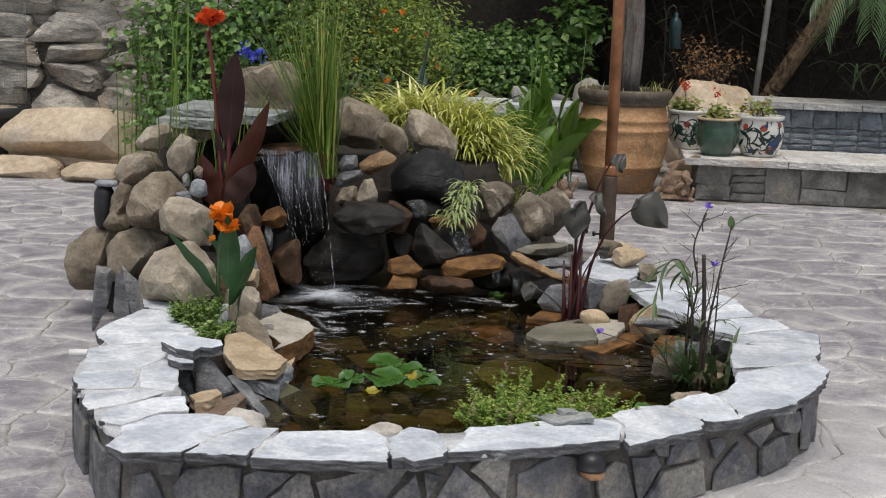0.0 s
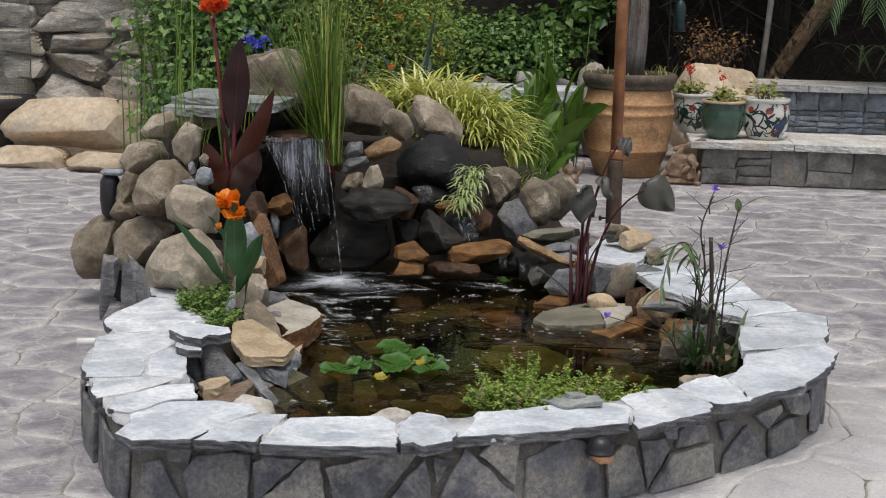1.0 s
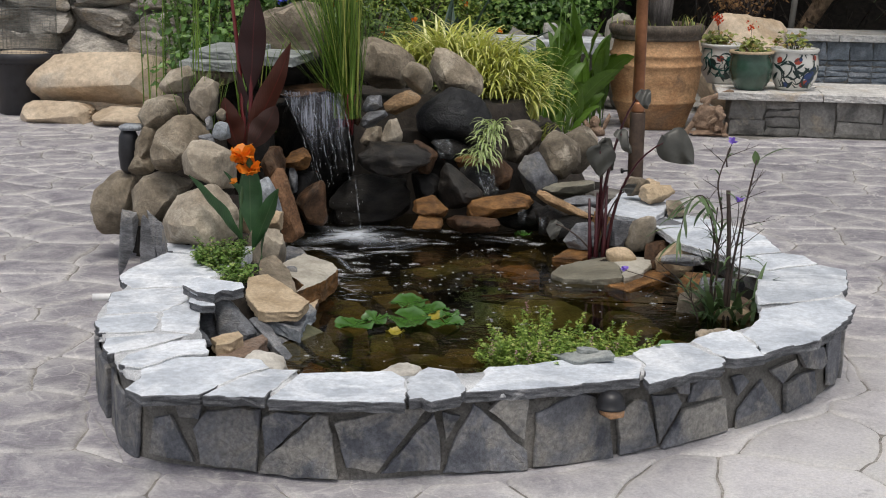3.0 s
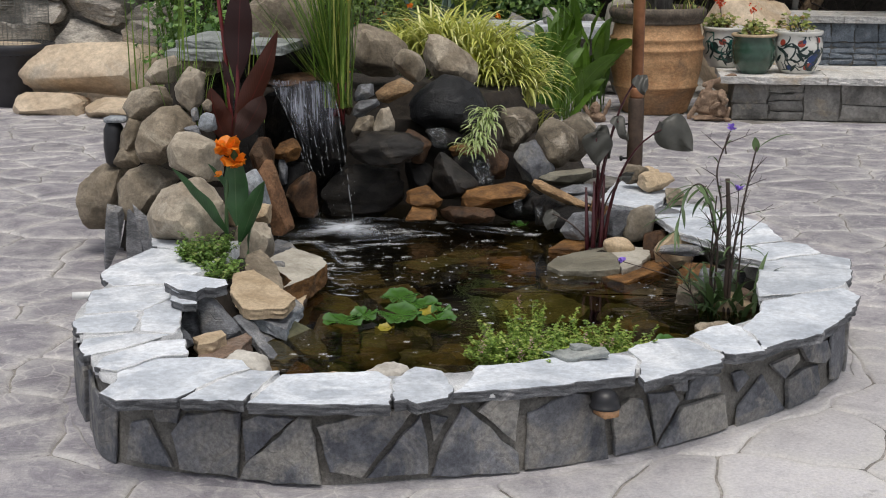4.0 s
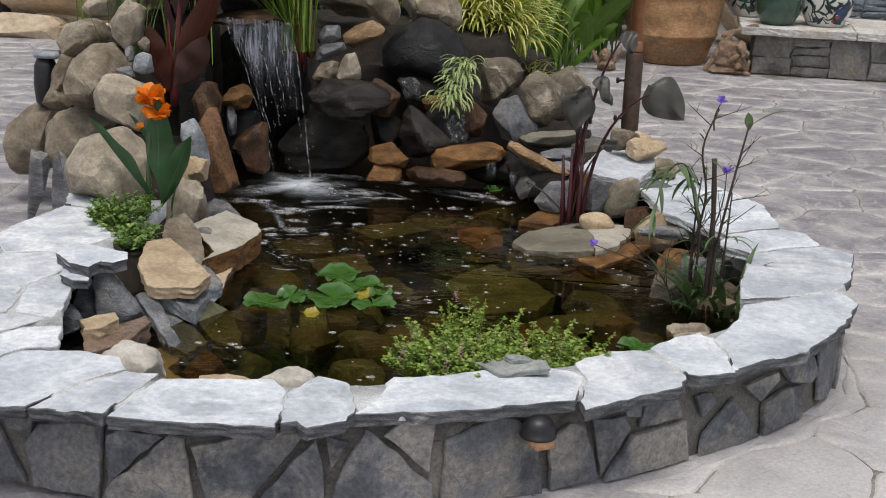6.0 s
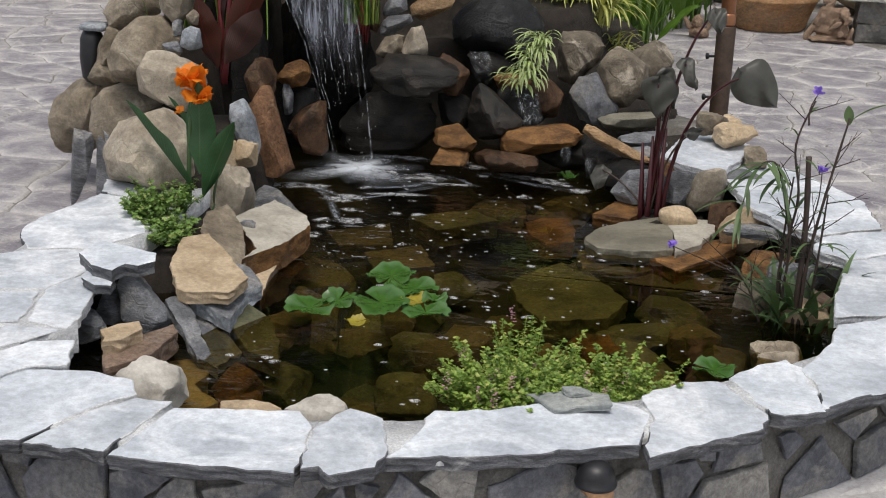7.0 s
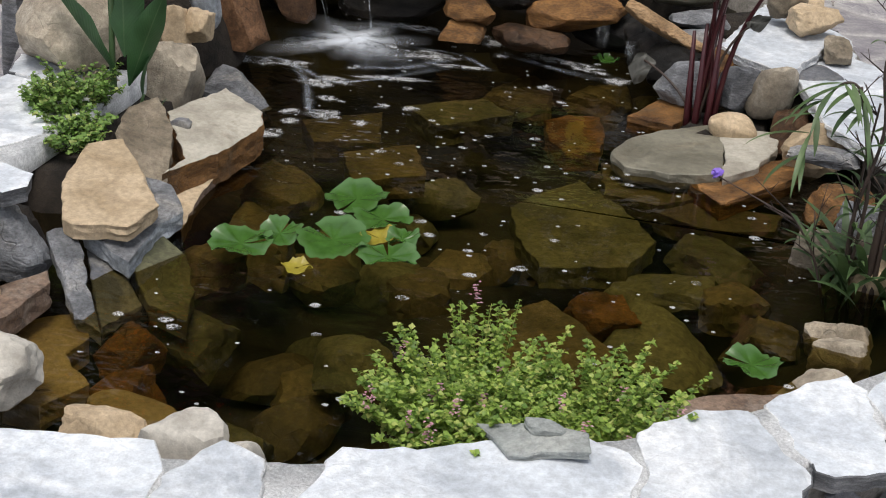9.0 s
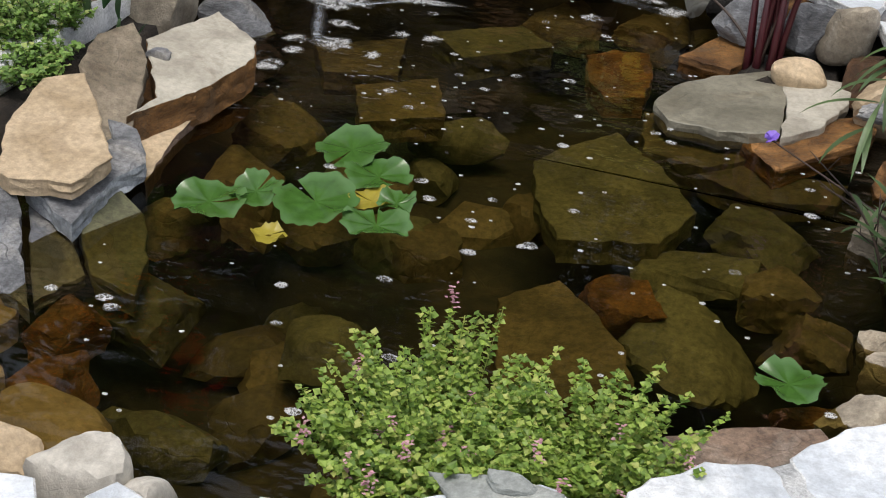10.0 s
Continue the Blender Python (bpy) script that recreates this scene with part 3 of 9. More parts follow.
def hewn(name, y, depth, outline, material, seed, label, group="rocks stacked round the waterfall", rough=0.06, soft=110, category="rock", sub=4):
    """A broken boulder: flat facets off a rough outline seen from the pond, blunt edges, worn relief."""
    rng = np.random.default_rng(seed)
    pts = np.array(outline)
    lo, hi = pts.min(0), pts.max(0)
    mid = (lo + hi) / 2
    half = np.array([(hi[0] - lo[0]) / 2, depth / 2, (hi[1] - lo[1]) / 2])
    normals, dist = [], []
    for a, b in zip(outline, outline[1:] + outline[:1]):
        e = np.array(b) - np.array(a)
        side = np.array([e[1], -e[0]]) / max(1e-6, np.hypot(*e))
        off = (np.array(a) - mid) @ side
        for lean in (-rng.uniform(0.05, 0.75), rng.uniform(0.0, 0.4)):
            k = math.sqrt(1 + lean * lean)
            normals.append((side[0] / k, lean / k, side[1] / k))
            dist.append(max(0.01, off / k))
    for k in range(3):
        g = np.array([rng.normal() * 0.34, -1, rng.normal() * 0.30 + 0.12])
        normals.append(tuple(g / np.linalg.norm(g)))
        dist.append(depth / 2 * rng.uniform(0.62, 0.95))
    normals.append((0, 1, 0))
    dist.append(depth / 2)
    normals, dist = np.array(normals), np.array(dist)
    u, faces = ico(sub)
    u = u * half
    u = u / np.linalg.norm(u, axis=1)[:, None]
    r = ((np.maximum(u @ normals.T, 0) / dist) ** soft).sum(1) ** (-1 / soft)
    v = u * r[:, None]
    # corners knocked off
    for k in range(15):
        g = rng.normal(size=3) + np.array([0, -0.7, 0.35])
        g = g / np.linalg.norm(g)
        reach = v @ g
        over = np.maximum(0, reach - reach.max() * rng.uniform(0.82, 0.96))
        v = v - over[:, None] * g * 0.95
    size = float(half.mean())
    shift = rng.uniform(0, 50, 3)
    k1 = np.array([noise.fractal(Vector(q * (1.6 / size) + shift), 0.75, 2.1, 6) for q in v])
    k2 = np.array([noise.noise(Vector(q * (0.8 / size) + shift * 2)) for q in v])
    k3 = np.array([abs(noise.noise(Vector(q * (2.6 / size) + shift * 3))) for q in v])
    chip = np.array([max(0.0, noise.noise(Vector(q * (1.9 / size) + shift * 4)) - 0.28) for q in v])
    if material in (WET_SLATE, ORANGE, SLATE_GREY, SLATE_DARK, OCHRE, WET_BROWN):
        # split along its bedding
        bed = np.array([noise.noise(Vector((q[0] * 2.0, q[1] * 2.0, q[2] * 34.0)) + Vector(shift)) for q in v])
        v = v * (1 + 0.03 * np.clip(bed * 3.0, -1, 1) * (np.abs(u[:, 2]) < 0.8))[:, None]
    v = v * (1 + rough * (1.0 * k1 + 0.8 * k2 - 1.1 * k3 - 2.2 * chip) + rough * 0.55 + 0.6 / soft)[:, None]
    ob = put(name, mesh_of(name, v, faces), material, edge=28)
    ob.location = (mid[0], y, mid[1])
    return tagged(ob, label, category, group)


def flat_rock(name, z_top, thick, points, material, seed, label, tilt=(0, 0), group="", jag=0.0055, category="rock", edge=None):
    me, c = slab_mesh(name, points, z_top, thick, seed, jag, tilt)
    ob = put(name, me, material, smooth=False)
    if edge:
        me.materials.append(edge)
        for f in me.polygons:
            if abs(f.normal.z) < 0.6:
                f.material_index = 1
    ob.location = (c.x, c.y, z_top)
    return tagged(ob, label, category, group)


def lathe(profile, segs=40, wobble=0.0, seed=0):
    """Vertices and faces of a turned shape; profile rows are (radius, height)."""
    verts, faces = [], []
    for r, z in profile:
        for k in range(segs):
            a = 2 * math.pi * k / segs
            rr = r * (1 + wobble * noise.noise(Vector((math.cos(a) * 2, math.sin(a) * 2, z * 6 + seed))))
            verts.append((rr * math.cos(a), rr * math.sin(a), z))
    for i in range(len(profile) - 1):
        for k in range(segs):
            a, b = i * segs + k, i * segs + (k + 1) % segs
            faces.append((a, b, b + segs, a + segs))
    return verts, faces


def turned(name, profile, material, parent, label="", segs=40, wobble=0.0, cap=True):
    v, f = lathe(profile, segs, wobble)
    if cap:
        f.append(tuple(reversed(range(segs))))
        f.append(tuple(range(len(v) - segs, len(v))))
    return put(name, mesh_of(name, v, f), material, parent, label)


class Shape:
    """Gathers tubes, blades and leaves into one mesh."""

    def __init__(self):
        self.v, self.f, self.uv = [], [], []

    def add(self, verts, faces, uvs=None):
        o = len(self.v)
        self.v.extend(tuple(q) for q in verts)
        self.uv.extend(uvs or [(0.5, 0.5)] * len(verts))
        self.f.extend(tuple(i + o for i in face) for face in faces)

    def tube(self, points, r0, r1, sides=6, knob=0.0):
        pts = [Vector(q) for q in points]
        n = len(pts)
        verts, faces = [], []
        for i, q in enumerate(pts):
            t = (pts[min(i + 1, n - 1)] - pts[max(i - 1, 0)]).normalized()
            a = t.orthogonal().normalized() if i == 0 else (a - t * a.dot(t)).normalized()
            b = t.cross(a)
            r = r0 + (r1 - r0) * i / max(1, n - 1)
            if knob:
                r *= 1 + knob * (i % 3 == 0)
            for k in range(sides):
                g = 2 * math.pi * k / sides
                verts.append(q + a * (r * math.cos(g)) + b * (r * math.sin(g)))
        for i in range(n - 1):
            for k in range(sides):
                c, d = i * sides + k, i * sides + (k + 1) % sides
                faces.append((c, d, d + sides, c + sides))
        faces.append(tuple(reversed(range(sides))))
        faces.append(tuple(range((n - 1) * sides, n * sides)))
        self.add(verts, faces)

    def blade(self, base, azimuth, length, width, lean=0.2, droop=0.8, seg=6, fold=0.15, broad=0.45, sway=0.0, start=0.25, roll=0.0, ripple=0.0):
        """A leaf blade that rises at lean from upright and bends over by droop; broad: where it is widest."""
        q, step = Vector(base), length / seg
        verts, uvs, faces = [], [], []
        az = azimuth
        for i in range(seg + 1):
            s = i / seg
            th = lean + droop * s ** 1.6
            az = azimuth + sway * s
            out = Vector((math.cos(az), math.sin(az), 0))
            along = out * math.sin(th) + Vector((0, 0, math.cos(th)))
            side = Vector((-math.sin(az), math.cos(az), 0))
            up = side.cross(along)
            if roll:
                side, up = side * math.cos(roll) + up * math.sin(roll), up * math.cos(roll) - side * math.sin(roll)
            if s <= broad:
                w = start + (1 - start) * math.sin(math.pi / 2 * s / max(broad, 1e-3))
            else:
                w = max(0.02, math.cos(math.pi / 2 * (s - broad) / (1 - broad)) ** 0.8)
            w *= width / 2
            rp = ripple * w
            verts += [q - side * w - up * (fold * w + rp * math.sin(s * 17)), q + Vector((0, 0, 0)), q + side * w - up * (fold * w + rp * math.sin(s * 15 + 1))]
            uvs += [(0, s), (0.5, s), (1, s)]
            if i:
                o = 3 * i
                faces += [(o - 3, o - 2, o + 1, o), (o - 2, o - 1, o + 2, o + 1)]
            q = q + along * step
        self.add(verts, faces, uvs)
        return q

    def leaflet(self, at, normal, along, length, width, cup=0.15):
        """One small leaf, pointed at both ends."""
        at, normal, along = Vector(at), Vector(normal).normalized(), Vector(along)
        along = (along - normal * along.dot(normal)).normalized()
        side = normal.cross(along)
        v = [at, at + along * length * 0.4 + side * width / 2 + normal * cup * width, at + along * length, at + along * length * 0.4 - side * width / 2 + normal * cup * width, at + along * length * 0.45]
        self.add(v, [(0, 4, 1), (1, 4, 2), (0, 3, 4), (3, 2, 4)])

    def done(self, name, material, parent=None, label="", smooth=True):
        return put(name, mesh_of(name, self.v, self.f, self.uv), material, parent, label, smooth)


def curve_points(ctrl, n=10, closed=False):
    """Catmull-Rom through plan points."""
    pts = [Vector(q) for q in ctrl]
    m = len(pts)
    out = []
    for i in range(m if closed else m - 1):
        get = (lambda j: pts[j % m]) if closed else (lambda j: pts[min(max(j, 0), m - 1)])
        p0, p1, p2, p3 = get(i - 1), get(i), get(i + 1), get(i + 2)
        for k in range(n):
            u = k / n
            out.append(0.5 * (2 * p1 + (p2 - p0) * u + (2 * p0 - 5 * p1 + 4 * p2 - p3) * u * u + (3 * p1 - p0 - 3 * p2 + p3) * u ** 3))
    if not closed:
        out.append(pts[-1])
    return out


def inside(q, ring):
    x, y, hit = q[0], q[1], False
    for a, b in zip(ring, ring[1:] + ring[:1]):
        if (a[1] > y) != (b[1] > y) and x < (b[0] - a[0]) * (y - a[1]) / (b[1] - a[1]) + a[0]:
            hit = not hit
    return hit


def box_mesh(name, x0, y0, z0, x1, y1, z1, bevel=0.01):
    bm = bmesh.new()
    bmesh.ops.create_cube(bm, size=1, matrix=Matrix.Translation(((x0 + x1) / 2, (y0 + y1) / 2, (z0 + z1) / 2)) @ Matrix.Diagonal((x1 - x0, y1 - y0, z1 - z0, 1)))
    if bevel:
        bmesh.ops.bevel(bm, geom=bm.edges[:], offset=bevel, segments=2, affect="EDGES")
    me = bpy.data.meshes.new(name)
    bm.to_mesh(me)
    bm.free()
    return me

# ---- ground, pond and walls ----
WALL_LINE = curve_points([(-1.33, 1.5), (-1.32, 0.9), (-1.28, 0.45), (-1.11, 0.11), (-0.93, -0.17), (-0.54, -0.24), (-0.31, -0.26), (-0.03, -0.17), (0.23, -0.08), (0.48, 0.08),
                          (0.62, 0.17), (0.84, 0.37), (1.02, 0.57), (1.20, 0.82), (1.29, 1.14), (1.28, 1.6)], 12)
BACK_LINE = curve_points([(1.28, 1.6), (1.08, 2.0), (0.86, 2.5), (0.72, 3.0), (0.4, 3.5), (-0.4, 3.8), (-1.2, 3.6), (-1.75, 2.9), (-1.65, 2.2), (-1.33, 1.5)], 10)[1:-1]
OUTLINE = WALL_LINE + BACK_LINE
CENTRE = Vector((-0.05, 1.5))


def shrunk(by):
    out = []
    n = len(OUTLINE)
    for i, q in enumerate(OUTLINE):
        t = (OUTLINE[(i + 1) % n] - OUTLINE[i - 1]).normalized()
        out.append(q + Vector((-t.y, t.x)) * by)
    return out


INNER = shrunk(0.2)

# ground: one sheet with an opening for the pond
gv, gf = [], []
rings = [[(q.x, q.y, -0.0105) for q in shrunk(0.06)], [(CENTRE.x + (q.x - CENTRE.x) * 6, CENTRE.y + (q.y - CENTRE.y) * 6, -0.0105) for q in OUTLINE],
         [(CENTRE.x + (q.x - CENTRE.x) * 900, CENTRE.y + (q.y - CENTRE.y) * 900, -0.0105) for q in OUTLINE]]
n_out = len(OUTLINE)
for r in rings:
    gv += r
for k in range(2):
    for i in range(n_out):
        a, b = k * n_out + i, k * n_out + (i + 1) % n_out
        gf.append((a, a + n_out, b + n_out, b))
ground = tagged(put("ground", mesh_of("ground", gv, gf), JOINT, smooth=False), "tan grey concrete ground between stamped flagstones", "ground", kind="structure")

# pond wall core
wv, wf = [], []
for q, r in zip(OUTLINE, INNER):
    inw = (r - q).normalized()
    for p, z in ((q + inw * 0.012, -0.02), (q + inw * 0.012, 0.222), (r, 0.222), (r + inw * 0.05, -0.10)):
        wv.append((p.x, p.y, z))
for i in range(n_out):
    j = (i + 1) % n_out
    for k in range(3):
        wf.append((4 * i + k, 4 * j + k, 4 * j + k + 1, 4 * i + k + 1))
pond_wall = tagged(put("pond_wall", mesh_of("pond_wall", wv, wf), MORTAR), "low curved pond wall faced with dark slate in mortar", "pond wall", kind="structure")

# basin: stepped bowl under the water
bv, bf = [], []
depths = ((1.0, 0.20), (0.97, 0.06), (0.86, 0.0), (0.74, -0.10), (0.58, -0.22), (0.30, -0.26), (0.02, -0.26))
for s, z in depths:
    for i, q in enumerate(INNER):
        p = CENTRE + (q - CENTRE) * s
        wob = noise.noise(Vector((p.x * 4, p.y * 4, z * 3))) * 0.025 if s < 0.96 else 0
        bv.append((p.x, p.y, z + wob))
for k in range(len(depths) - 1):
    for i in range(n_out):
        a, b = k * n_out + i, k * n_out + (i + 1) % n_out
        bf.append((a, b, b + n_out, a + n_out))
bf.append(tuple(range((len(depths) - 1) * n_out, len(depths) * n_out)))
tagged(put("pond_basin", mesh_of("pond_basin", bv, bf), LINER), "black silted pond basin below the water", "pond basin", kind="structure")

WATER_Z = 0.11
sv, sf = [], []
for s in (1.0, 0.0001):
    for q in INNER:
        p = CENTRE + (q - CENTRE) * s
        sv.append((p.x, p.y, WATER_Z))
for i in range(n_out):
    j = (i + 1) % n_out
    sf.append((i, j, j + n_out, i + n_out))
tagged(put("water", mesh_of("water", sv, sf), WATER), "clear brown pond water with small ripples", "water", kind="structure")

# white mortar bed under the coping
nw = len(WALL_LINE)
mo = [b if a.x < -0.85 or a.y > 0.3 else a for a, b in zip(shrunk(-0.012), shrunk(0.0))]
deep = shrunk(0.30)
mi = [b if b.x < -0.85 else a for a, b in zip(shrunk(0.16), deep)]
mv, mf = [], []
for i in range(nw):
    for q, z in ((mo[i], 0.238), (mo[i], 0.2602), (mi[i], 0.2602), (mi[i], 0.2)):
        wob = noise.noise(Vector((q.x * 30, q.y * 30, z))) * 0.004
        mv.append((q.x + wob, q.y + wob, z + wob * 0.5))
for i in range(nw - 1):
    for k in range(3):
        mf.append((4 * i + k, 4 * i + 4 + k, 4 * i + 5 + k, 4 * i + 1 + k))
put("mortar_bed", mesh_of("mortar_bed", mv, mf), WHITE_MORTAR, pond_wall, "white dusty mortar between the coping stones")

# coping of split pale slate
slab_seed = [100]


def coping_slab(z, *points):
    slab_seed[0] += 1
    me, c = slab_mesh("coping_stone", list(points), z, 0.032, slab_seed[0], 0.006)
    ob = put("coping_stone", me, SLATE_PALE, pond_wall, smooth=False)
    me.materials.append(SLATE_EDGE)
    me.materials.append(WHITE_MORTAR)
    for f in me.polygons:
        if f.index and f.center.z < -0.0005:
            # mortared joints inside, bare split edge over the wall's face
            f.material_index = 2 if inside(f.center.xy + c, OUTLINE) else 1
    ob.location = (c.x, c.y, z)


coping_slab(0.264, (-1.399, 0.993), (-1.401, 1.086), (-1.341, 1.422), (-1.199, 1.459), (-1.037, 1.061), (-1.111, 0.874), (-1.289, 0.815), (-1.362, 0.906))
coping_slab(0.272, (-1.392, 1.537), (-1.218, 1.505), (-1.171, 1.366), (-1.344, 1.396))
coping_slab(0.262, (-1.319, 0.660), (-1.340, 0.755), (-1.280, 0.804), (-1.111, 0.865), (-1.036, 0.704), (-1.079, 0.529), (-1.145, 0.502), (-1.260, 0.458))
coping_slab(0.266, (-1.255, 0.346), (-1.246, 0.428), (-1.132, 0.478), (-1.081, 0.494), (-1.043, 0.367), (-1.026, 0.283), (-1.106, 0.248), (-1.195, 0.232))
coping_slab(0.262, (-1.044, 0.399), (-1.080, 0.540), (-1.032, 0.693), (-0.951, 0.544), (-0.898, 0.355), (-0.894, 0.283), (-1.010, 0.297))
coping_slab(0.264, (-1.130, 0.081), (-1.154, 0.177), (-1.011, 0.262), (-0.901, 0.265), (-0.944, 0.188), (-1.002, 0.097), (-1.084, 0.005))
coping_slab(0.27, (-1.008, -0.105), (-1.018, -0.013), (-0.956, 0.110), (-0.927, 0.163), (-0.833, 0.203), (-0.779, 0.060), (-0.862, 0.015), (-0.930, -0.127), (-0.985, -0.119))
coping_slab(0.262, (-0.921, -0.307), (-0.915, -0.177), (-0.938, -0.113), (-0.865, 0.026), (-0.723, 0.060), (-0.606, 0.041), (-0.564, -0.031), (-0.622, -0.115), (-0.694, -0.320), (-0.851, -0.360))
coping_slab(0.264, (-0.683, -0.330), (-0.611, -0.131), (-0.557, -0.051), (-0.474, -0.045), (-0.505, -0.319))
coping_slab(0.262, (-0.494, -0.328), (-0.460, -0.071), (-0.193, -0.005), (-0.138, -0.078), (-0.107, -0.291), (-0.321, -0.318))
coping_slab(0.27, (-0.100, -0.285), (-0.133, -0.103), (-0.087, 0.029), (-0.006, 0.001), (0.049, -0.151), (0.046, -0.235), (-0.034, -0.298), (-0.066, -0.264))
coping_slab(0.262, (0.047, -0.173), (0.076, -0.049), (0.088, 0.089), (0.201, 0.129), (0.296, 0.193), (0.413, 0.277), (0.523, 0.247), (0.553, 0.214), (0.546, 0.049), (0.486, 0.022), (0.310, -0.076))
coping_slab(0.264, (0.562, 0.192), (0.523, 0.310), (0.605, 0.420), (0.690, 0.450), (0.808, 0.288), (0.802, 0.212), (0.572, -0.010), (0.556, 0.047))
coping_slab(0.262, (0.712, 0.483), (0.777, 0.587), (0.845, 0.647), (0.881, 0.606), (0.919, 0.449), (0.938, 0.348), (0.845, 0.298), (0.812, 0.305))
coping_slab(0.264, (0.880, 0.582), (0.951, 0.787), (0.974, 0.935), (1.124, 1.046), (1.272, 1.149), (1.317, 1.040), (1.293, 0.966), (1.259, 0.833), (1.208, 0.724), (1.128, 0.552), (1.006, 0.452), (0.927, 0.355), (0.918, 0.508))
coping_slab(0.262, (0.974, 1.165), (1.016, 1.514), (1.156, 1.618), (1.262, 1.675), (1.361, 1.606), (1.325, 1.311), (1.279, 1.190), (1.127, 1.073), (0.968, 0.999))
coping_slab(0.268, (0.914, 1.583), (0.943, 1.712), (1.047, 1.800), (1.138, 1.847), (1.218, 1.817), (1.257, 1.671), (1.144, 1.604), (1.014, 1.502))
coping_slab(0.262, (0.440, 2.588), (0.457, 2.817), (0.604, 3.023), (0.746, 2.821), (0.767, 2.628), (0.870, 2.535), (1.002, 2.368), (1.092, 2.202), (1.136, 1.903), (1.051, 1.847), (0.938, 1.751), (0.836, 1.836), (0.722, 1.989), (0.626, 2.323))
coping_slab(.30, (0.380, 2.449), (0.453, 2.967), (0.558, 3.010), (0.712, 2.699), (0.596, 2.262), (0.444, 2.360))


def wall_at(s):
    """Point and outward direction at a distance along the wall's face."""
    for a, b in zip(WALL_LINE, WALL_LINE[1:]):
        d = (b - a).length
        if s <= d or b is WALL_LINE[-1]:
            t = (b - a).normalized()
            return a + t * s, Vector((t.y, -t.x))
        s -= d


def wall_stone(*corners):
    """A split slate set in the wall's face; corners run along the wall and up."""
    slab_seed[0] += 1
    rng = np.random.default_rng(slab_seed[0])
    pts = [Vector(q) for q in corners]
    if sum(a.x * b.y - b.x * a.y for a, b in zip(pts, pts[1:] + pts[:1])) < 0:
        pts.reverse()
    ring = jagged(pts, rng, 0.025, 0.004)
    c = sum(ring, Vector((0, 0))) / len(ring)
    proud = rng.uniform(0.005, 0.012)
    tilt = rng.uniform(-0.02, 0.02)
    verts, faces = [], []
    for shrink, out in ((0.5, proud + 0.001), (0.975, proud), (1.0, proud - 0.004), (1.0, -0.004)):
        for q in ring:
            p = c + (q - c) * shrink
            f, nrm = wall_at(p.x)
            e = f + nrm * (out + (p.x - c.x) * tilt * (out > 0) + noise.noise(Vector((p.x * 25, p.y * 25, 3))) * 0.0025)
            verts.append((e.x, e.y, max(p.y, -0.008)))
    n = len(ring)
    faces.append(tuple(range(n)))
    for k in range(3):
        faces += [(k * n + i, (k + 1) * n + i, (k + 1) * n + (i + 1) % n, k * n + (i + 1) % n) for i in range(n)]
    mid = Vector(verts[0])
    me = mesh_of("wall_stone", [Vector(v) - mid for v in verts], faces)
    ob = put("wall_stone", me, SLATE_DARK, pond_wall, smooth=False)
    ob.location = mid


wall_stone((1.819, 0.026), (1.837, 0.142), (1.894, 0.160), (1.967, 0.021), (1.925, 0.024))
wall_stone((1.912, 0.196), (2.000, 0.209), (1.986, 0.157), (1.925, 0.157))
wall_stone((1.968, 0.126), (2.008, 0.185), (2.174, 0.204), (2.160, 0.009), (1.987, 0.020))
wall_stone((2.182, 0.179), (2.230, 0.200), (2.332, 0.200), (2.185, 0.057))
wall_stone((2.168, 0.008), (2.180, 0.042), (2.346, 0.206), (2.380, 0.200), (2.407, 0.011))
wall_stone((2.394, 0.180), (2.563, 0.217), (2.662, 0.213), (2.514, 0.024), (2.475, 0.038), (2.429, 0.047))
wall_stone((2.530, 0.022), (2.684, 0.195), (2.700, 0.133), (2.706, 0.022))
wall_stone((2.708, 0.199), (2.763, 0.185), (2.720, 0.115))
wall_stone((2.714, 0.012), (2.740, 0.095), (2.801, 0.218), (2.821, 0.205), (2.965, 0.063), (2.970, 0.004))
wall_stone((2.844, 0.199), (2.880, 0.233), (2.967, 0.227), (2.956, 0.099))
wall_stone((2.988, 0.008), (2.993, 0.178), (3.124, 0.221), (3.187, 0.207), (3.245, 0.123), (3.263, -0.003))
wall_stone((3.283, 0.004), (3.272, 0.150), (3.325, 0.176), (3.370, 0.168), (3.417, 0.018))
wall_stone((3.390, 0.181), (3.489, 0.173), (3.514, 0.137), (3.429, 0.019))
wall_stone((3.437, 0.004), (3.520, 0.116), (3.702, 0.121), (3.724, 0.007))
wall_stone((3.541, 0.132), (3.554, 0.185), (3.602, 0.205), (3.675, 0.180), (3.687, 0.132))
wall_stone((3.476, 0.199), (3.539, 0.209), (3.542, 0.161), (3.498, 0.171))
wall_stone((3.732, 0.180), (3.782, 0.184), (3.818, 0.153), (3.763, 0.115))
wall_stone((3.766, -0.002), (3.770, 0.065), (3.880, 0.147), (4.011, 0.002))
wall_stone((3.921, 0.171), (4.066, 0.180), (4.076, 0.155), (3.997, 0.108), (3.961, 0.136))
wall_stone((4.022, 0.001), (4.019, 0.101), (4.118, 0.118), (4.190, 0.113), (4.215, 0.011))
wall_stone((4.068, 0.207), (4.241, 0.186), (4.286, 0.120), (4.241, 0.106), (4.132, 0.134))
wall_stone((4.31, 0.03), (4.285, 0.17), (4.30, 0.212), (4.45, 0.218), (4.475, 0.06), (4.40, 0.005))
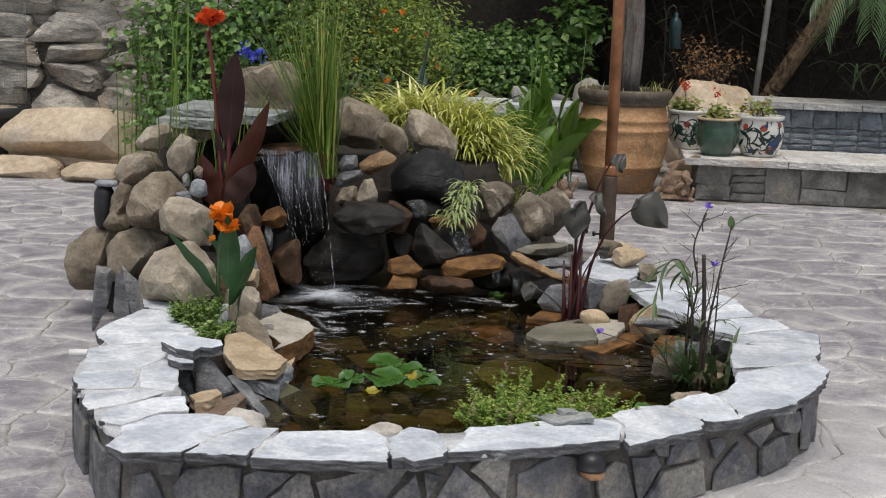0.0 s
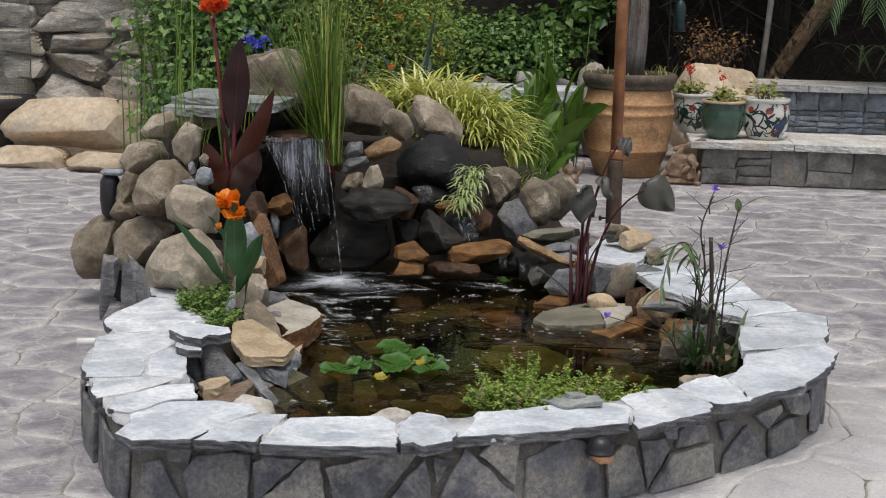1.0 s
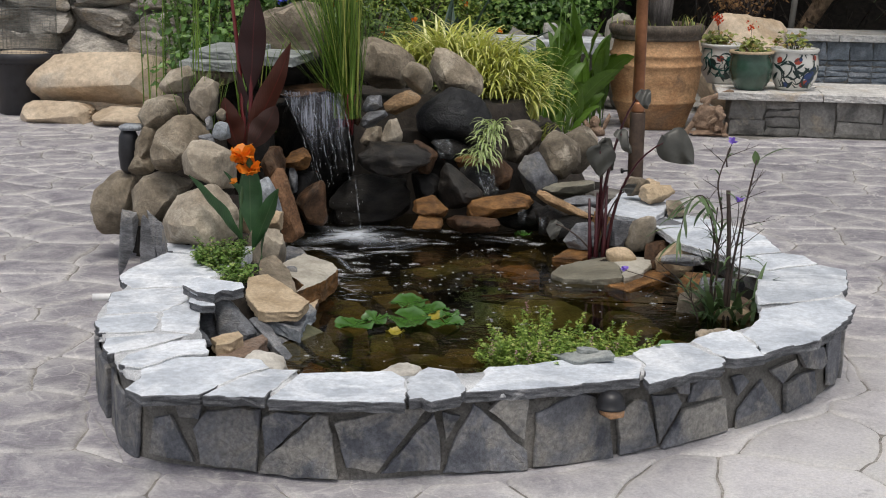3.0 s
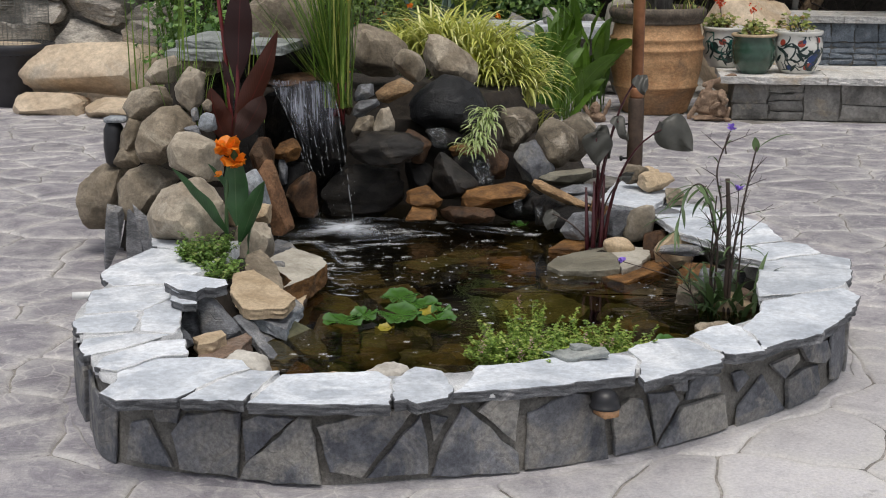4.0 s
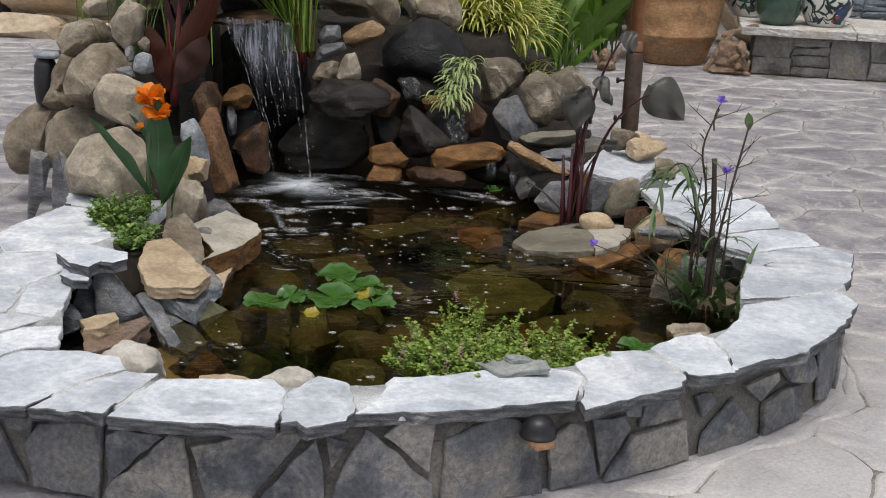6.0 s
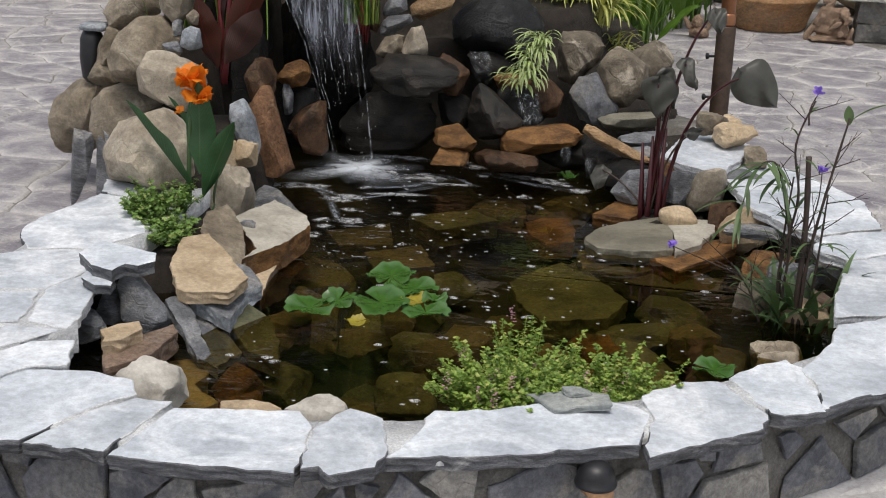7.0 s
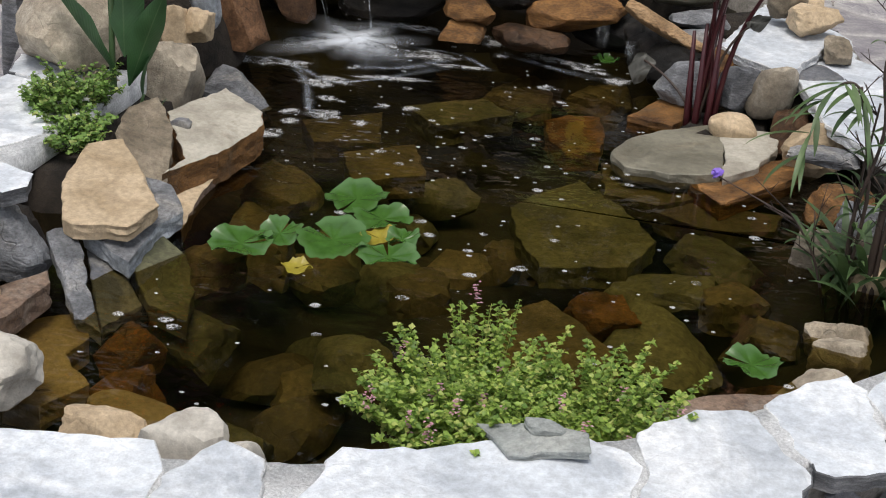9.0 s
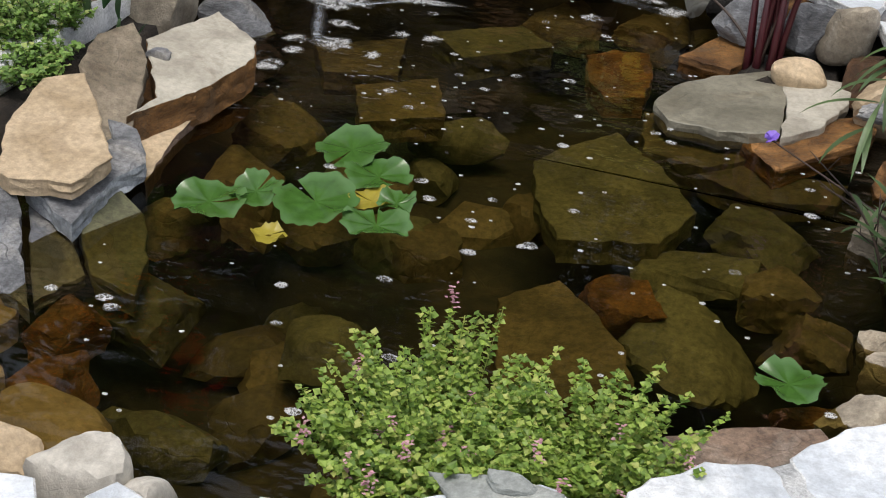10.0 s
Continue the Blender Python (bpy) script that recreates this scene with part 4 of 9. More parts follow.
# the flanks of the wall
s_at = 0.06
flank = random.Random(5)
while s_at < 1.78:
    e = min(s_at + flank.uniform(0.26, 0.40), 1.8)
    h = flank.uniform(0.15, 0.2)
    wall_stone((s_at + 0.012, 0.0), (e - 0.03, 0.0), (e - 0.012, h), (s_at + 0.05, h + 0.014))
    s_at = e
s_at = 4.50
while s_at < 5.05:
    e = s_at + flank.uniform(0.12, 0.18)
    wall_stone((s_at + 0.008, 0.0), (e - 0.008, 0.0), (e - 0.012, 0.2), (s_at + 0.01, 0.215))
    s_at = e

# core of earth and rubble that carries the waterfall's rocks and fills their dark gaps
BUMPS = [(-1.62, 2.58, 0.20, 0.60), (-1.58, 3.1, 0.24, 0.82), (-1.30, 3.62, 0.26, 0.80), (-0.95, 3.75, 0.42, 0.66), (-0.50, 3.95, 0.44, 0.62), (-0.05, 3.70, 0.26, 0.34), (0.18, 3.5, 0.2, 0.24),
         (-0.75, 3.45, 0.28, 0.52), (-0.35, 3.55, 0.28, 0.40), (-1.28, 2.15, 0.22, 0.34), (-1.22, 1.75, 0.20, 0.27), (-1.07, 1.45, 0.17, 0.2), (-1.02, 1.1, 0.14, 0.2), (-0.98, 0.75, 0.12, 0.18),
         (-0.30, 3.3, 0.2, 0.15), (0.50, 2.95, 0.22, 0.24), (0.62, 2.5, 0.16, 0.2), (0.45, 2.2, 0.15, 0.14), (-0.6, 4.5, 0.7, 0.42), (-1.6, 4.0, 0.6, 0.55), (-0.45, 4.9, 0.5, 0.28), (-1.4, 5.2, 0.8, 0.40)]


def core_height(x, y):
    z = -0.15
    for bx, by, r, h in BUMPS:
        k = max(0.0, 1 - ((x - bx) ** 2 + (y - by) ** 2) / (r * 1.35) ** 2)
        z = max(z, -0.15 + (h + 0.15) * min(1.0, k * 1.9))
    return z + 0.02 * noise.noise(Vector((x * 7, y * 7, 0)))


cv, cf = [], []
nx, ny = 74, 120
for j in range(ny + 1):
    for i in range(nx + 1):
        x, y = -2.6 + 3.7 * i / nx, 0.4 + 6.0 * j / ny
        cv.append((x, y, core_height(x, y)))
for j in range(ny):
    for i in range(nx):
        a = j * (nx + 1) + i
        if max(cv[q][2] for q in (a, a + 1, a + nx + 1, a + nx + 2)) > -0.1:
            cf.append((a, a + 1, a + nx + 2, a + nx + 1))
tagged(put("waterfall_mound", mesh_of("waterfall_mound", cv, cf), SOIL), "dark earth mound filling shaded gaps between the stacked rocks", "mound", kind="structure")

# ---- rocks of the waterfall ----
WF = "rocks stacked round the waterfall"
TG = "rough tan grey boulder stacked beside the waterfall"
PG = "pale weathered boulder on the waterfall's rock pile"
BK = "wet black rock under the falling water"
BR = "wet rusty brown rock beside the falls"
OR = "split orange sandstone block wet from the falls"
SL = "grey split slate wedged between boulders"

EDGE = "stones along the pond's edge"
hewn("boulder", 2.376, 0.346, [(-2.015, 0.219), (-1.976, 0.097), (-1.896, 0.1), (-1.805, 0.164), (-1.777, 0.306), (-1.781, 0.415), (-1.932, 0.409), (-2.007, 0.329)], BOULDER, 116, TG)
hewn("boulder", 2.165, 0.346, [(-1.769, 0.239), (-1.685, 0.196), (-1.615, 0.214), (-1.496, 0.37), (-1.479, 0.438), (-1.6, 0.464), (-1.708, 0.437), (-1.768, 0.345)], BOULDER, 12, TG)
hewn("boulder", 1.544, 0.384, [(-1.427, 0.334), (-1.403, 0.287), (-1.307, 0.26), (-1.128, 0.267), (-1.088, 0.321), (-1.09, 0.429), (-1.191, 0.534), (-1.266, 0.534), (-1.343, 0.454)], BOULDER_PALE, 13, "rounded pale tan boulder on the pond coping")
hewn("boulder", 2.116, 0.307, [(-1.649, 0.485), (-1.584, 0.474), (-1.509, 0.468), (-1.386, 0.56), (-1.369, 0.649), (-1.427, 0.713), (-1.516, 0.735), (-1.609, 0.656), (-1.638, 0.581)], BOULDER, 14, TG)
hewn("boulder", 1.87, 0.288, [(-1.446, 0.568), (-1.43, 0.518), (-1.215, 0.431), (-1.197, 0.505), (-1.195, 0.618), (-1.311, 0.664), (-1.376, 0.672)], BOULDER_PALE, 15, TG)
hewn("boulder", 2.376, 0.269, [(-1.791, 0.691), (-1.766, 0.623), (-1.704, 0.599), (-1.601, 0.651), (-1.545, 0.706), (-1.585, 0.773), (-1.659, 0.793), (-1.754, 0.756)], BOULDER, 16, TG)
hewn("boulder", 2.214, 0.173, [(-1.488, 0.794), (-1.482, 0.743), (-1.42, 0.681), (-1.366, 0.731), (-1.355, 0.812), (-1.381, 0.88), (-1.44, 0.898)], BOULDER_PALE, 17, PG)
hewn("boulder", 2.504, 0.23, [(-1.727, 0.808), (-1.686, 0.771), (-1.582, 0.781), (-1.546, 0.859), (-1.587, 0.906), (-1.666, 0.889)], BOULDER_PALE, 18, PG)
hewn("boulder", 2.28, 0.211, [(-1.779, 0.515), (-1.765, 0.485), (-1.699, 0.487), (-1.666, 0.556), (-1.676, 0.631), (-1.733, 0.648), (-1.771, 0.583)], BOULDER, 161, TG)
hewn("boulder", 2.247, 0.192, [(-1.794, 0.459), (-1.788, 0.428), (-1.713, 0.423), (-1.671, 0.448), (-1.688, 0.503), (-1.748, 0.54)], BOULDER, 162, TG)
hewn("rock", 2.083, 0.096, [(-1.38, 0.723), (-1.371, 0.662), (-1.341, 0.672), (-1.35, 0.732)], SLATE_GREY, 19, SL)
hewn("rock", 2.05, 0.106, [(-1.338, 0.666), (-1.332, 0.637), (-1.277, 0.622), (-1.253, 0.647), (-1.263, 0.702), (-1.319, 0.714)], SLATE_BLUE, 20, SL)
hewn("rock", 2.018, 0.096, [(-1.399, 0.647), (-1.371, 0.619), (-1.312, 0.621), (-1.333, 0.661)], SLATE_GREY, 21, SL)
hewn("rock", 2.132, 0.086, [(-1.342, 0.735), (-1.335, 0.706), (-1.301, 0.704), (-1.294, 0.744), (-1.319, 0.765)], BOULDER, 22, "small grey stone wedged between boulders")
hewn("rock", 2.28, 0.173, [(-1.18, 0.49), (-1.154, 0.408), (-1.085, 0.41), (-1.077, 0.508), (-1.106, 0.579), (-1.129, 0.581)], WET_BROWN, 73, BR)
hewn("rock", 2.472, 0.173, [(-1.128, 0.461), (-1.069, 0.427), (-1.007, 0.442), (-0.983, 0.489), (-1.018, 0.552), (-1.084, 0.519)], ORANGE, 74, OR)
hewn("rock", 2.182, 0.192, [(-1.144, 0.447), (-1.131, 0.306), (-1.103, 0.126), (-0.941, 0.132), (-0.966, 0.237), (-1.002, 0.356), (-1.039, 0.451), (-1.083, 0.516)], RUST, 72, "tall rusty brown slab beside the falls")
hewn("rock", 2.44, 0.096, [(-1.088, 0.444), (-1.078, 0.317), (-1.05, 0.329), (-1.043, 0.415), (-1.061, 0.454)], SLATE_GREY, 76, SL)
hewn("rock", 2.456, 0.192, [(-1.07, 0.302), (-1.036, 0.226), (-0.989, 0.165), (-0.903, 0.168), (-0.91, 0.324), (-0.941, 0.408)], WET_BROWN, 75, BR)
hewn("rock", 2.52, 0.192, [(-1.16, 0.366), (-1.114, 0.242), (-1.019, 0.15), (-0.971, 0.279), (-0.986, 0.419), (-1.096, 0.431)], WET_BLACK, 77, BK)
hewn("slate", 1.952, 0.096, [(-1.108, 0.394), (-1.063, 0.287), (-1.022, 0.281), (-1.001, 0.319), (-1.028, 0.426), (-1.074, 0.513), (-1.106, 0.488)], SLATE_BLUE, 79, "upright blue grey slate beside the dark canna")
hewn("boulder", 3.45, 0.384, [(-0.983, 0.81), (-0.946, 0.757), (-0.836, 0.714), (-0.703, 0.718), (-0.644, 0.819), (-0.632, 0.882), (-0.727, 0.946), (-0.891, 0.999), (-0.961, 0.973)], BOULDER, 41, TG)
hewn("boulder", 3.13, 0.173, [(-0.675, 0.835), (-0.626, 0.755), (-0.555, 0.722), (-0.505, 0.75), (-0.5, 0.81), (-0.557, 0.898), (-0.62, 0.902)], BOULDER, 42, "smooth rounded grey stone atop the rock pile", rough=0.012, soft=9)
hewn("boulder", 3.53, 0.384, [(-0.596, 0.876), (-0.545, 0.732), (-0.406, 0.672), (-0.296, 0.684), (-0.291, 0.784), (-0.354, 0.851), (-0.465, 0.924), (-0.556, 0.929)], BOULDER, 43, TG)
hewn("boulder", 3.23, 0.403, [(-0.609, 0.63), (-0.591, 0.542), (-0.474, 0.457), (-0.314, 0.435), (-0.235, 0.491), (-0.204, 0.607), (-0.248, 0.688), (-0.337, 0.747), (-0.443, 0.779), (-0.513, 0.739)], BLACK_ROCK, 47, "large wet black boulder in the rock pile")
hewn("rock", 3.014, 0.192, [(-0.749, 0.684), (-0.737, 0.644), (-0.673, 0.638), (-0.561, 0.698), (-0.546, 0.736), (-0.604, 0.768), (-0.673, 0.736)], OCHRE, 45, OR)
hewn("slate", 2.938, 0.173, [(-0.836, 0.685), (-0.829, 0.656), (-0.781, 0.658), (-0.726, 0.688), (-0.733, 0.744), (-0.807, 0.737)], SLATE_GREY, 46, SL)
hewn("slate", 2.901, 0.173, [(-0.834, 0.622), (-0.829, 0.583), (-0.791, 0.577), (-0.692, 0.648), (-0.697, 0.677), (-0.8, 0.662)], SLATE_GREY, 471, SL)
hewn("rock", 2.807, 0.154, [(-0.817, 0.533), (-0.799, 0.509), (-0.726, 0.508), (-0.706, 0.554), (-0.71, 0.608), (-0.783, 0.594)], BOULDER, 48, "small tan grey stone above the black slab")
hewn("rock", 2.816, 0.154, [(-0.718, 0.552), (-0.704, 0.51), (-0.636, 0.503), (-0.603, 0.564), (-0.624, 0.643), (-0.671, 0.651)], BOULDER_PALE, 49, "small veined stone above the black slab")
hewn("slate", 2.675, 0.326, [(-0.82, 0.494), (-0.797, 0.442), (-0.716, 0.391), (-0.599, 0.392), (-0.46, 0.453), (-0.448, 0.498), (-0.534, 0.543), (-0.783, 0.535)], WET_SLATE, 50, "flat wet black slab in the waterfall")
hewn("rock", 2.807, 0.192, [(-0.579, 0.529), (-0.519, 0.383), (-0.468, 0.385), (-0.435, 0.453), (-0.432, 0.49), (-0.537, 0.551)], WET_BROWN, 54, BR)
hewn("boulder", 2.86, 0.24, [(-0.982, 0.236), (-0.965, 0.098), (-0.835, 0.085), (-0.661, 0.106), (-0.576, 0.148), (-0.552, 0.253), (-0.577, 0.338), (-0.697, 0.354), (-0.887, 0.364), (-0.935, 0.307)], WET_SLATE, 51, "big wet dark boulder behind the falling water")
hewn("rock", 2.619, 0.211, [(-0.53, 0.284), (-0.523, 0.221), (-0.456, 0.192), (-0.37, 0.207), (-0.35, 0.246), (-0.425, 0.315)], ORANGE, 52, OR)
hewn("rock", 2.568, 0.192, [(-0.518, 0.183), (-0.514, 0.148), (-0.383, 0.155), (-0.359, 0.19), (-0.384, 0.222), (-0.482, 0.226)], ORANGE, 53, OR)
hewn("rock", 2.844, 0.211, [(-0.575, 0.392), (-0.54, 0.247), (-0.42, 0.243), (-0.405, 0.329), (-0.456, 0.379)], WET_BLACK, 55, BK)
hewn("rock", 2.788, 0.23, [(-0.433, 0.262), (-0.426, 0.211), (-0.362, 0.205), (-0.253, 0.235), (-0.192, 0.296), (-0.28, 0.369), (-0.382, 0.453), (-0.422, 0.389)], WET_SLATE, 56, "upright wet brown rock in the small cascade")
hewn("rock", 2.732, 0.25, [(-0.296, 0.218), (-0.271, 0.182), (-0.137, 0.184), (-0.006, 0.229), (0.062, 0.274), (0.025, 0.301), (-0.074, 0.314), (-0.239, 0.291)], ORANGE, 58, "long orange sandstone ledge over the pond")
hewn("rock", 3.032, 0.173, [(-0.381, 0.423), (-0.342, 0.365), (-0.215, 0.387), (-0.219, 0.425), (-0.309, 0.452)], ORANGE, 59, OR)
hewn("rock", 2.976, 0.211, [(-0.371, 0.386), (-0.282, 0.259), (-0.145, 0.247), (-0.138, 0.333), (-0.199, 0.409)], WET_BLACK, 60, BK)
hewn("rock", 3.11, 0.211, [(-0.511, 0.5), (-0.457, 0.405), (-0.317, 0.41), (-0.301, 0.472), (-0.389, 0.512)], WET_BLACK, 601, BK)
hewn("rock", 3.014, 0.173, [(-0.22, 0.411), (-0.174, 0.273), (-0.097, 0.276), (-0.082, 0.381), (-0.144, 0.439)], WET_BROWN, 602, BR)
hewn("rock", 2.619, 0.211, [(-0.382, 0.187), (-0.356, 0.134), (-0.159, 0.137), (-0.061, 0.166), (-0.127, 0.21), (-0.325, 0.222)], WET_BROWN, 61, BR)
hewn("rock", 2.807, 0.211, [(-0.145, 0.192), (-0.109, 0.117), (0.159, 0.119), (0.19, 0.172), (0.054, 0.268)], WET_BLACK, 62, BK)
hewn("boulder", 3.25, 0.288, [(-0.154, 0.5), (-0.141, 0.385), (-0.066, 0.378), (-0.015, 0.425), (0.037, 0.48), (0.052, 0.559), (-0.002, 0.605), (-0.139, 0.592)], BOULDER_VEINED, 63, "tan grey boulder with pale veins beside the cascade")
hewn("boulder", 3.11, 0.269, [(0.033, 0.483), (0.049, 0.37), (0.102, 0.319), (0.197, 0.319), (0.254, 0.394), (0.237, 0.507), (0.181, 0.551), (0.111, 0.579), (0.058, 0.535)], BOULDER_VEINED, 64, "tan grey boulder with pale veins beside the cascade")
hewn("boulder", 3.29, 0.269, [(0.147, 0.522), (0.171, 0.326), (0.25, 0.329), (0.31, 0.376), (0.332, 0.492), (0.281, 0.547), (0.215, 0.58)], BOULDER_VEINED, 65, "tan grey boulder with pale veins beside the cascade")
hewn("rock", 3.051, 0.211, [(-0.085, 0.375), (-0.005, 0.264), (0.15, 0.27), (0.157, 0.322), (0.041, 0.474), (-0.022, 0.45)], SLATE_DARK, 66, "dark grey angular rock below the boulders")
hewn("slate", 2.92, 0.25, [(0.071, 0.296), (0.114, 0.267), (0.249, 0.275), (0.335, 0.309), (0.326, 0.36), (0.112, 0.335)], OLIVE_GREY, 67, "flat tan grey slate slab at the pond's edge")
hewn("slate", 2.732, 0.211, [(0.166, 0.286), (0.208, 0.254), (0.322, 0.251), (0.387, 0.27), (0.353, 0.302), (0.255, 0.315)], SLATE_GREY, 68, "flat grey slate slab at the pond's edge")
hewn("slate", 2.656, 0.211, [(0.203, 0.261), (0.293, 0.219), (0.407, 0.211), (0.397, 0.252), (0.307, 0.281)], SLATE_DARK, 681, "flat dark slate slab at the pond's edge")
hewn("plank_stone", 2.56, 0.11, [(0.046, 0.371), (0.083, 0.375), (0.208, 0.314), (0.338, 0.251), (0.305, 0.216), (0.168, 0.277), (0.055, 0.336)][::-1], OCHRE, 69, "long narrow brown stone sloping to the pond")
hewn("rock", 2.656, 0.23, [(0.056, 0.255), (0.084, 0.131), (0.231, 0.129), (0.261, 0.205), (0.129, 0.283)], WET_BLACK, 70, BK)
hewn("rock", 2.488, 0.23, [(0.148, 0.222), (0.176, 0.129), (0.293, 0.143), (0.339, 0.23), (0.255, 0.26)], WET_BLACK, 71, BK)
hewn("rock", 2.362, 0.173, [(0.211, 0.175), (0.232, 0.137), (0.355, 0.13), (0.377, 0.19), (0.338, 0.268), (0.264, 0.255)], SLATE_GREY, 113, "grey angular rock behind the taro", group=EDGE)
rock("slate", -1.731, 2.026, -0.008, 0.304, 0.083, 0.049, SLATE_GREY, 24, "upright grey slate propping a boulder", rz=15, ry=4, group=WF, p=76, facets=2, taper=0.0, rough=0.03)
rock("slate", -1.641, 2.067, -0.006, 0.286, 0.088, 0.058, SLATE_GREY, 25, "upright grey slate propping a boulder", rz=-10, group=WF, p=76, facets=2, taper=0.0, rough=0.03)
rock("slate", -1.565, 2.034, -0.007, 0.304, 0.156, 0.078, SLATE_GREY, 26, "upright grey slate propping a boulder", rz=10, group=WF, p=76, facets=2, taper=0.0, rough=0.03)
rock("slate", -1.438, 1.870, -0.055, 0.307, 0.235, 0.137, SLATE_GREY, 261, "upright grey slate propping a boulder", rz=-40, group=WF, p=76, facets=2, taper=0.0, rough=0.03)
# shelf slabs over the fall
flat_rock("slate_slab", 0.925, 0.045, [(-1.66, 2.619), (-1.369, 2.568), (-1.318, 2.882), (-1.64, 2.976)], SLATE_TOP, 30, "flat grey slate slab topping the rock pile", (0.02, 0.03), WF)
flat_rock("slate_slab", 0.968, 0.035, [(-1.64, 2.713), (-1.339, 2.628), (-1.299, 2.976), (-1.59, 3.070)], SLATE_TOP, 31, "flat grey slate slab topping the rock pile", (0.03, 0.04), WF)
flat_rock("slate_slab", 0.952, 0.045, [(-1.415, 2.647), (-1.10, 2.600), (-1.07, 2.929), (-1.366, 2.976)], SLATE_TOP, 32, "flat grey slate slab topping the rock pile", (0.0, 0.02), WF)
rock("rock", -1.530, 2.713, 0.795, 0.910, 0.345, 0.211, BOULDER, 33, TG, group=WF)
rock("rock", -1.338, 2.807, 0.738, 0.939, 0.153, 0.210, WET_BLACK, 34, BK, group=WF)
rock("rock", -1.203, 3.090, 0.738, 0.934, 0.325, 0.115, WET_BLACK, 341, BK, group=WF)
rock("rock", -1.050, 2.976, 0.776, 0.929, 0.096, 0.287, WET_BLACK, 342, BK, group=WF)
rock("lip_stone", -1.099, 2.807, 0.738, 0.800, 0.383, 0.325, WET_BROWN, 35, "flat brown stone over which the water pours", group=WF, p=68, ry=-2)
rock("rock", -1.319, 2.694, 0.403, 0.814, 0.153, 0.287, WET_BLACK, 36, BK, group=WF)
rock("rock", -1.127, 3.090, 0.069, 0.777, 0.478, 0.191, WET_BLACK, 37, BK, group=WF)
rock("rock", -0.907, 2.882, 0.594, 0.776, 0.153, 0.210, WET_BROWN, 38, BR, group=WF)
rock("rock", -0.917, 2.826, 0.393, 0.623, 0.134, 0.210, WET_BLACK, 39, BK, group=WF)
# boulders along the crown
rock("boulder", -1.48, 4.05, 0.55, 1.15, 0.5, 0.45, BOULDER, 40, "large tan grey boulder behind the waterfall", ry=12, group=WF)
# left of the fall
rock("rock", -1.230, 2.480, 0.350, 0.658, 0.134, 0.192, WET_BLACK, 78, BK, group=WF)
rock("rock", -1.018, 1.854, 0.268, 0.366, 0.088, 0.098, TAN, 80, "small tan stone by the slate", group=WF, p=60)
rock("rock", -1.098, 1.829, 0.227, 0.384, 0.137, 0.118, TAN, 801, "small tan stone by the slate", group=WF, p=60)
rock("boulder", -1.014, 1.658, 0.042, 0.337, 0.187, 0.197, BOULDER_PALE, 81, "upright tan boulder at the water's edge", ry=8, group=WF)
rock("rock", -0.901, 1.854, 0.082, 0.199, 0.215, 0.176, SLATE_GREY, 82, "flat grey rock at the water's edge", group=WF, p=60)
rock("rock", -1.119, 1.463, 0.130, 0.279, 0.119, 0.119, BOULDER, 83, "small grey stone among the herbs", group=WF)

# ---- stones round the pond's edge ----
flat_rock("flat_stone", 0.215, 0.085, [(-0.739, 1.086), (-0.733, 1.193), (-0.890, 1.408), (-0.836, 1.644), (-0.692, 1.562), (-0.660, 1.491), (-0.673, 1.312)], BUFF, 90, "thick flat pale stone with a rusty broken edge overhanging the water", (-0.12, 0.02), EDGE, edge=ORANGE)
rock("rock", -0.796, 1.381, 0.025, 0.145, 0.259, 0.399, ORANGE, 901, "brown stone under the flat tan stone", group=EDGE)
flat_rock("flat_stone", 0.225, 0.05, [(-0.902, 1.164), (-0.927, 1.275), (-0.894, 1.369), (-0.812, 1.286), (-0.720, 1.069), (-0.703, 0.972), (-0.787, 1.047)], BOULDER, 91, "leaning flat grey brown stone by the pale slab", (-0.35, 0.15), EDGE)
rock("rock", -0.825, 1.355, 0.212, 0.240, 0.060, 0.030, SLATE_DARK, 911, "small dark slate chip on the flat stone", group=EDGE, p=76)
flat_rock("flat_stone", 0.240, 0.038, [(-0.801, 0.740), (-0.880, 0.878), (-0.919, 1.060), (-0.856, 1.119), (-0.642, 0.881), (-0.661, 0.771), (-0.769, 0.731)], TAN, 92, "warm tan sandstone slab at the pond's edge", (-0.06, 0.1), EDGE)
flat_rock("flat_stone", 0.175, 0.045, [(-0.779, 0.785), (-0.746, 0.884), (-0.733, 1.020), (-0.775, 1.072), (-0.714, 1.084), (-0.641, 0.997), (-0.659, 0.890), (-0.644, 0.738)], SLATE_GREY, 93, "layered grey slate just above the water", (-0.22, 0.05), EDGE, edge=SLATE_BLUE)
flat_rock("flat_stone", 0.15, 0.035, [(-0.824, 0.716), (-0.799, 0.788), (-0.598, 0.535), (-0.655, 0.535)], SLATE_GREY, 94, "tilted slate wedge entering the water", (-0.42, 0.06), EDGE)
flat_rock("flat_stone", 0.105, 0.05, [(-0.716, 0.844), (-0.708, 0.956), (-0.589, 0.899), (-0.518, 0.799), (-0.487, 0.699), (-0.577, 0.697)], SUNK_GREEN, 95, "olive stone slipping under the water", (-0.25, 0.1), EDGE)
flat_rock("flat_stone", 0.135, 0.05, [(-0.768, 1.132), (-0.743, 1.226), (-0.736, 1.355), (-0.695, 1.330), (-0.681, 1.149), (-0.657, 1.013)], TAN, 96, "low tan stone at the waterline", (-0.2, 0.1), EDGE, edge=BROWNSTONE)
rock("rock", -0.98, 0.55, 0.12, 0.2, 0.14, 0.1, SLATE_GREY, 981, "dark grey slate under the coping", group=EDGE, p=60)
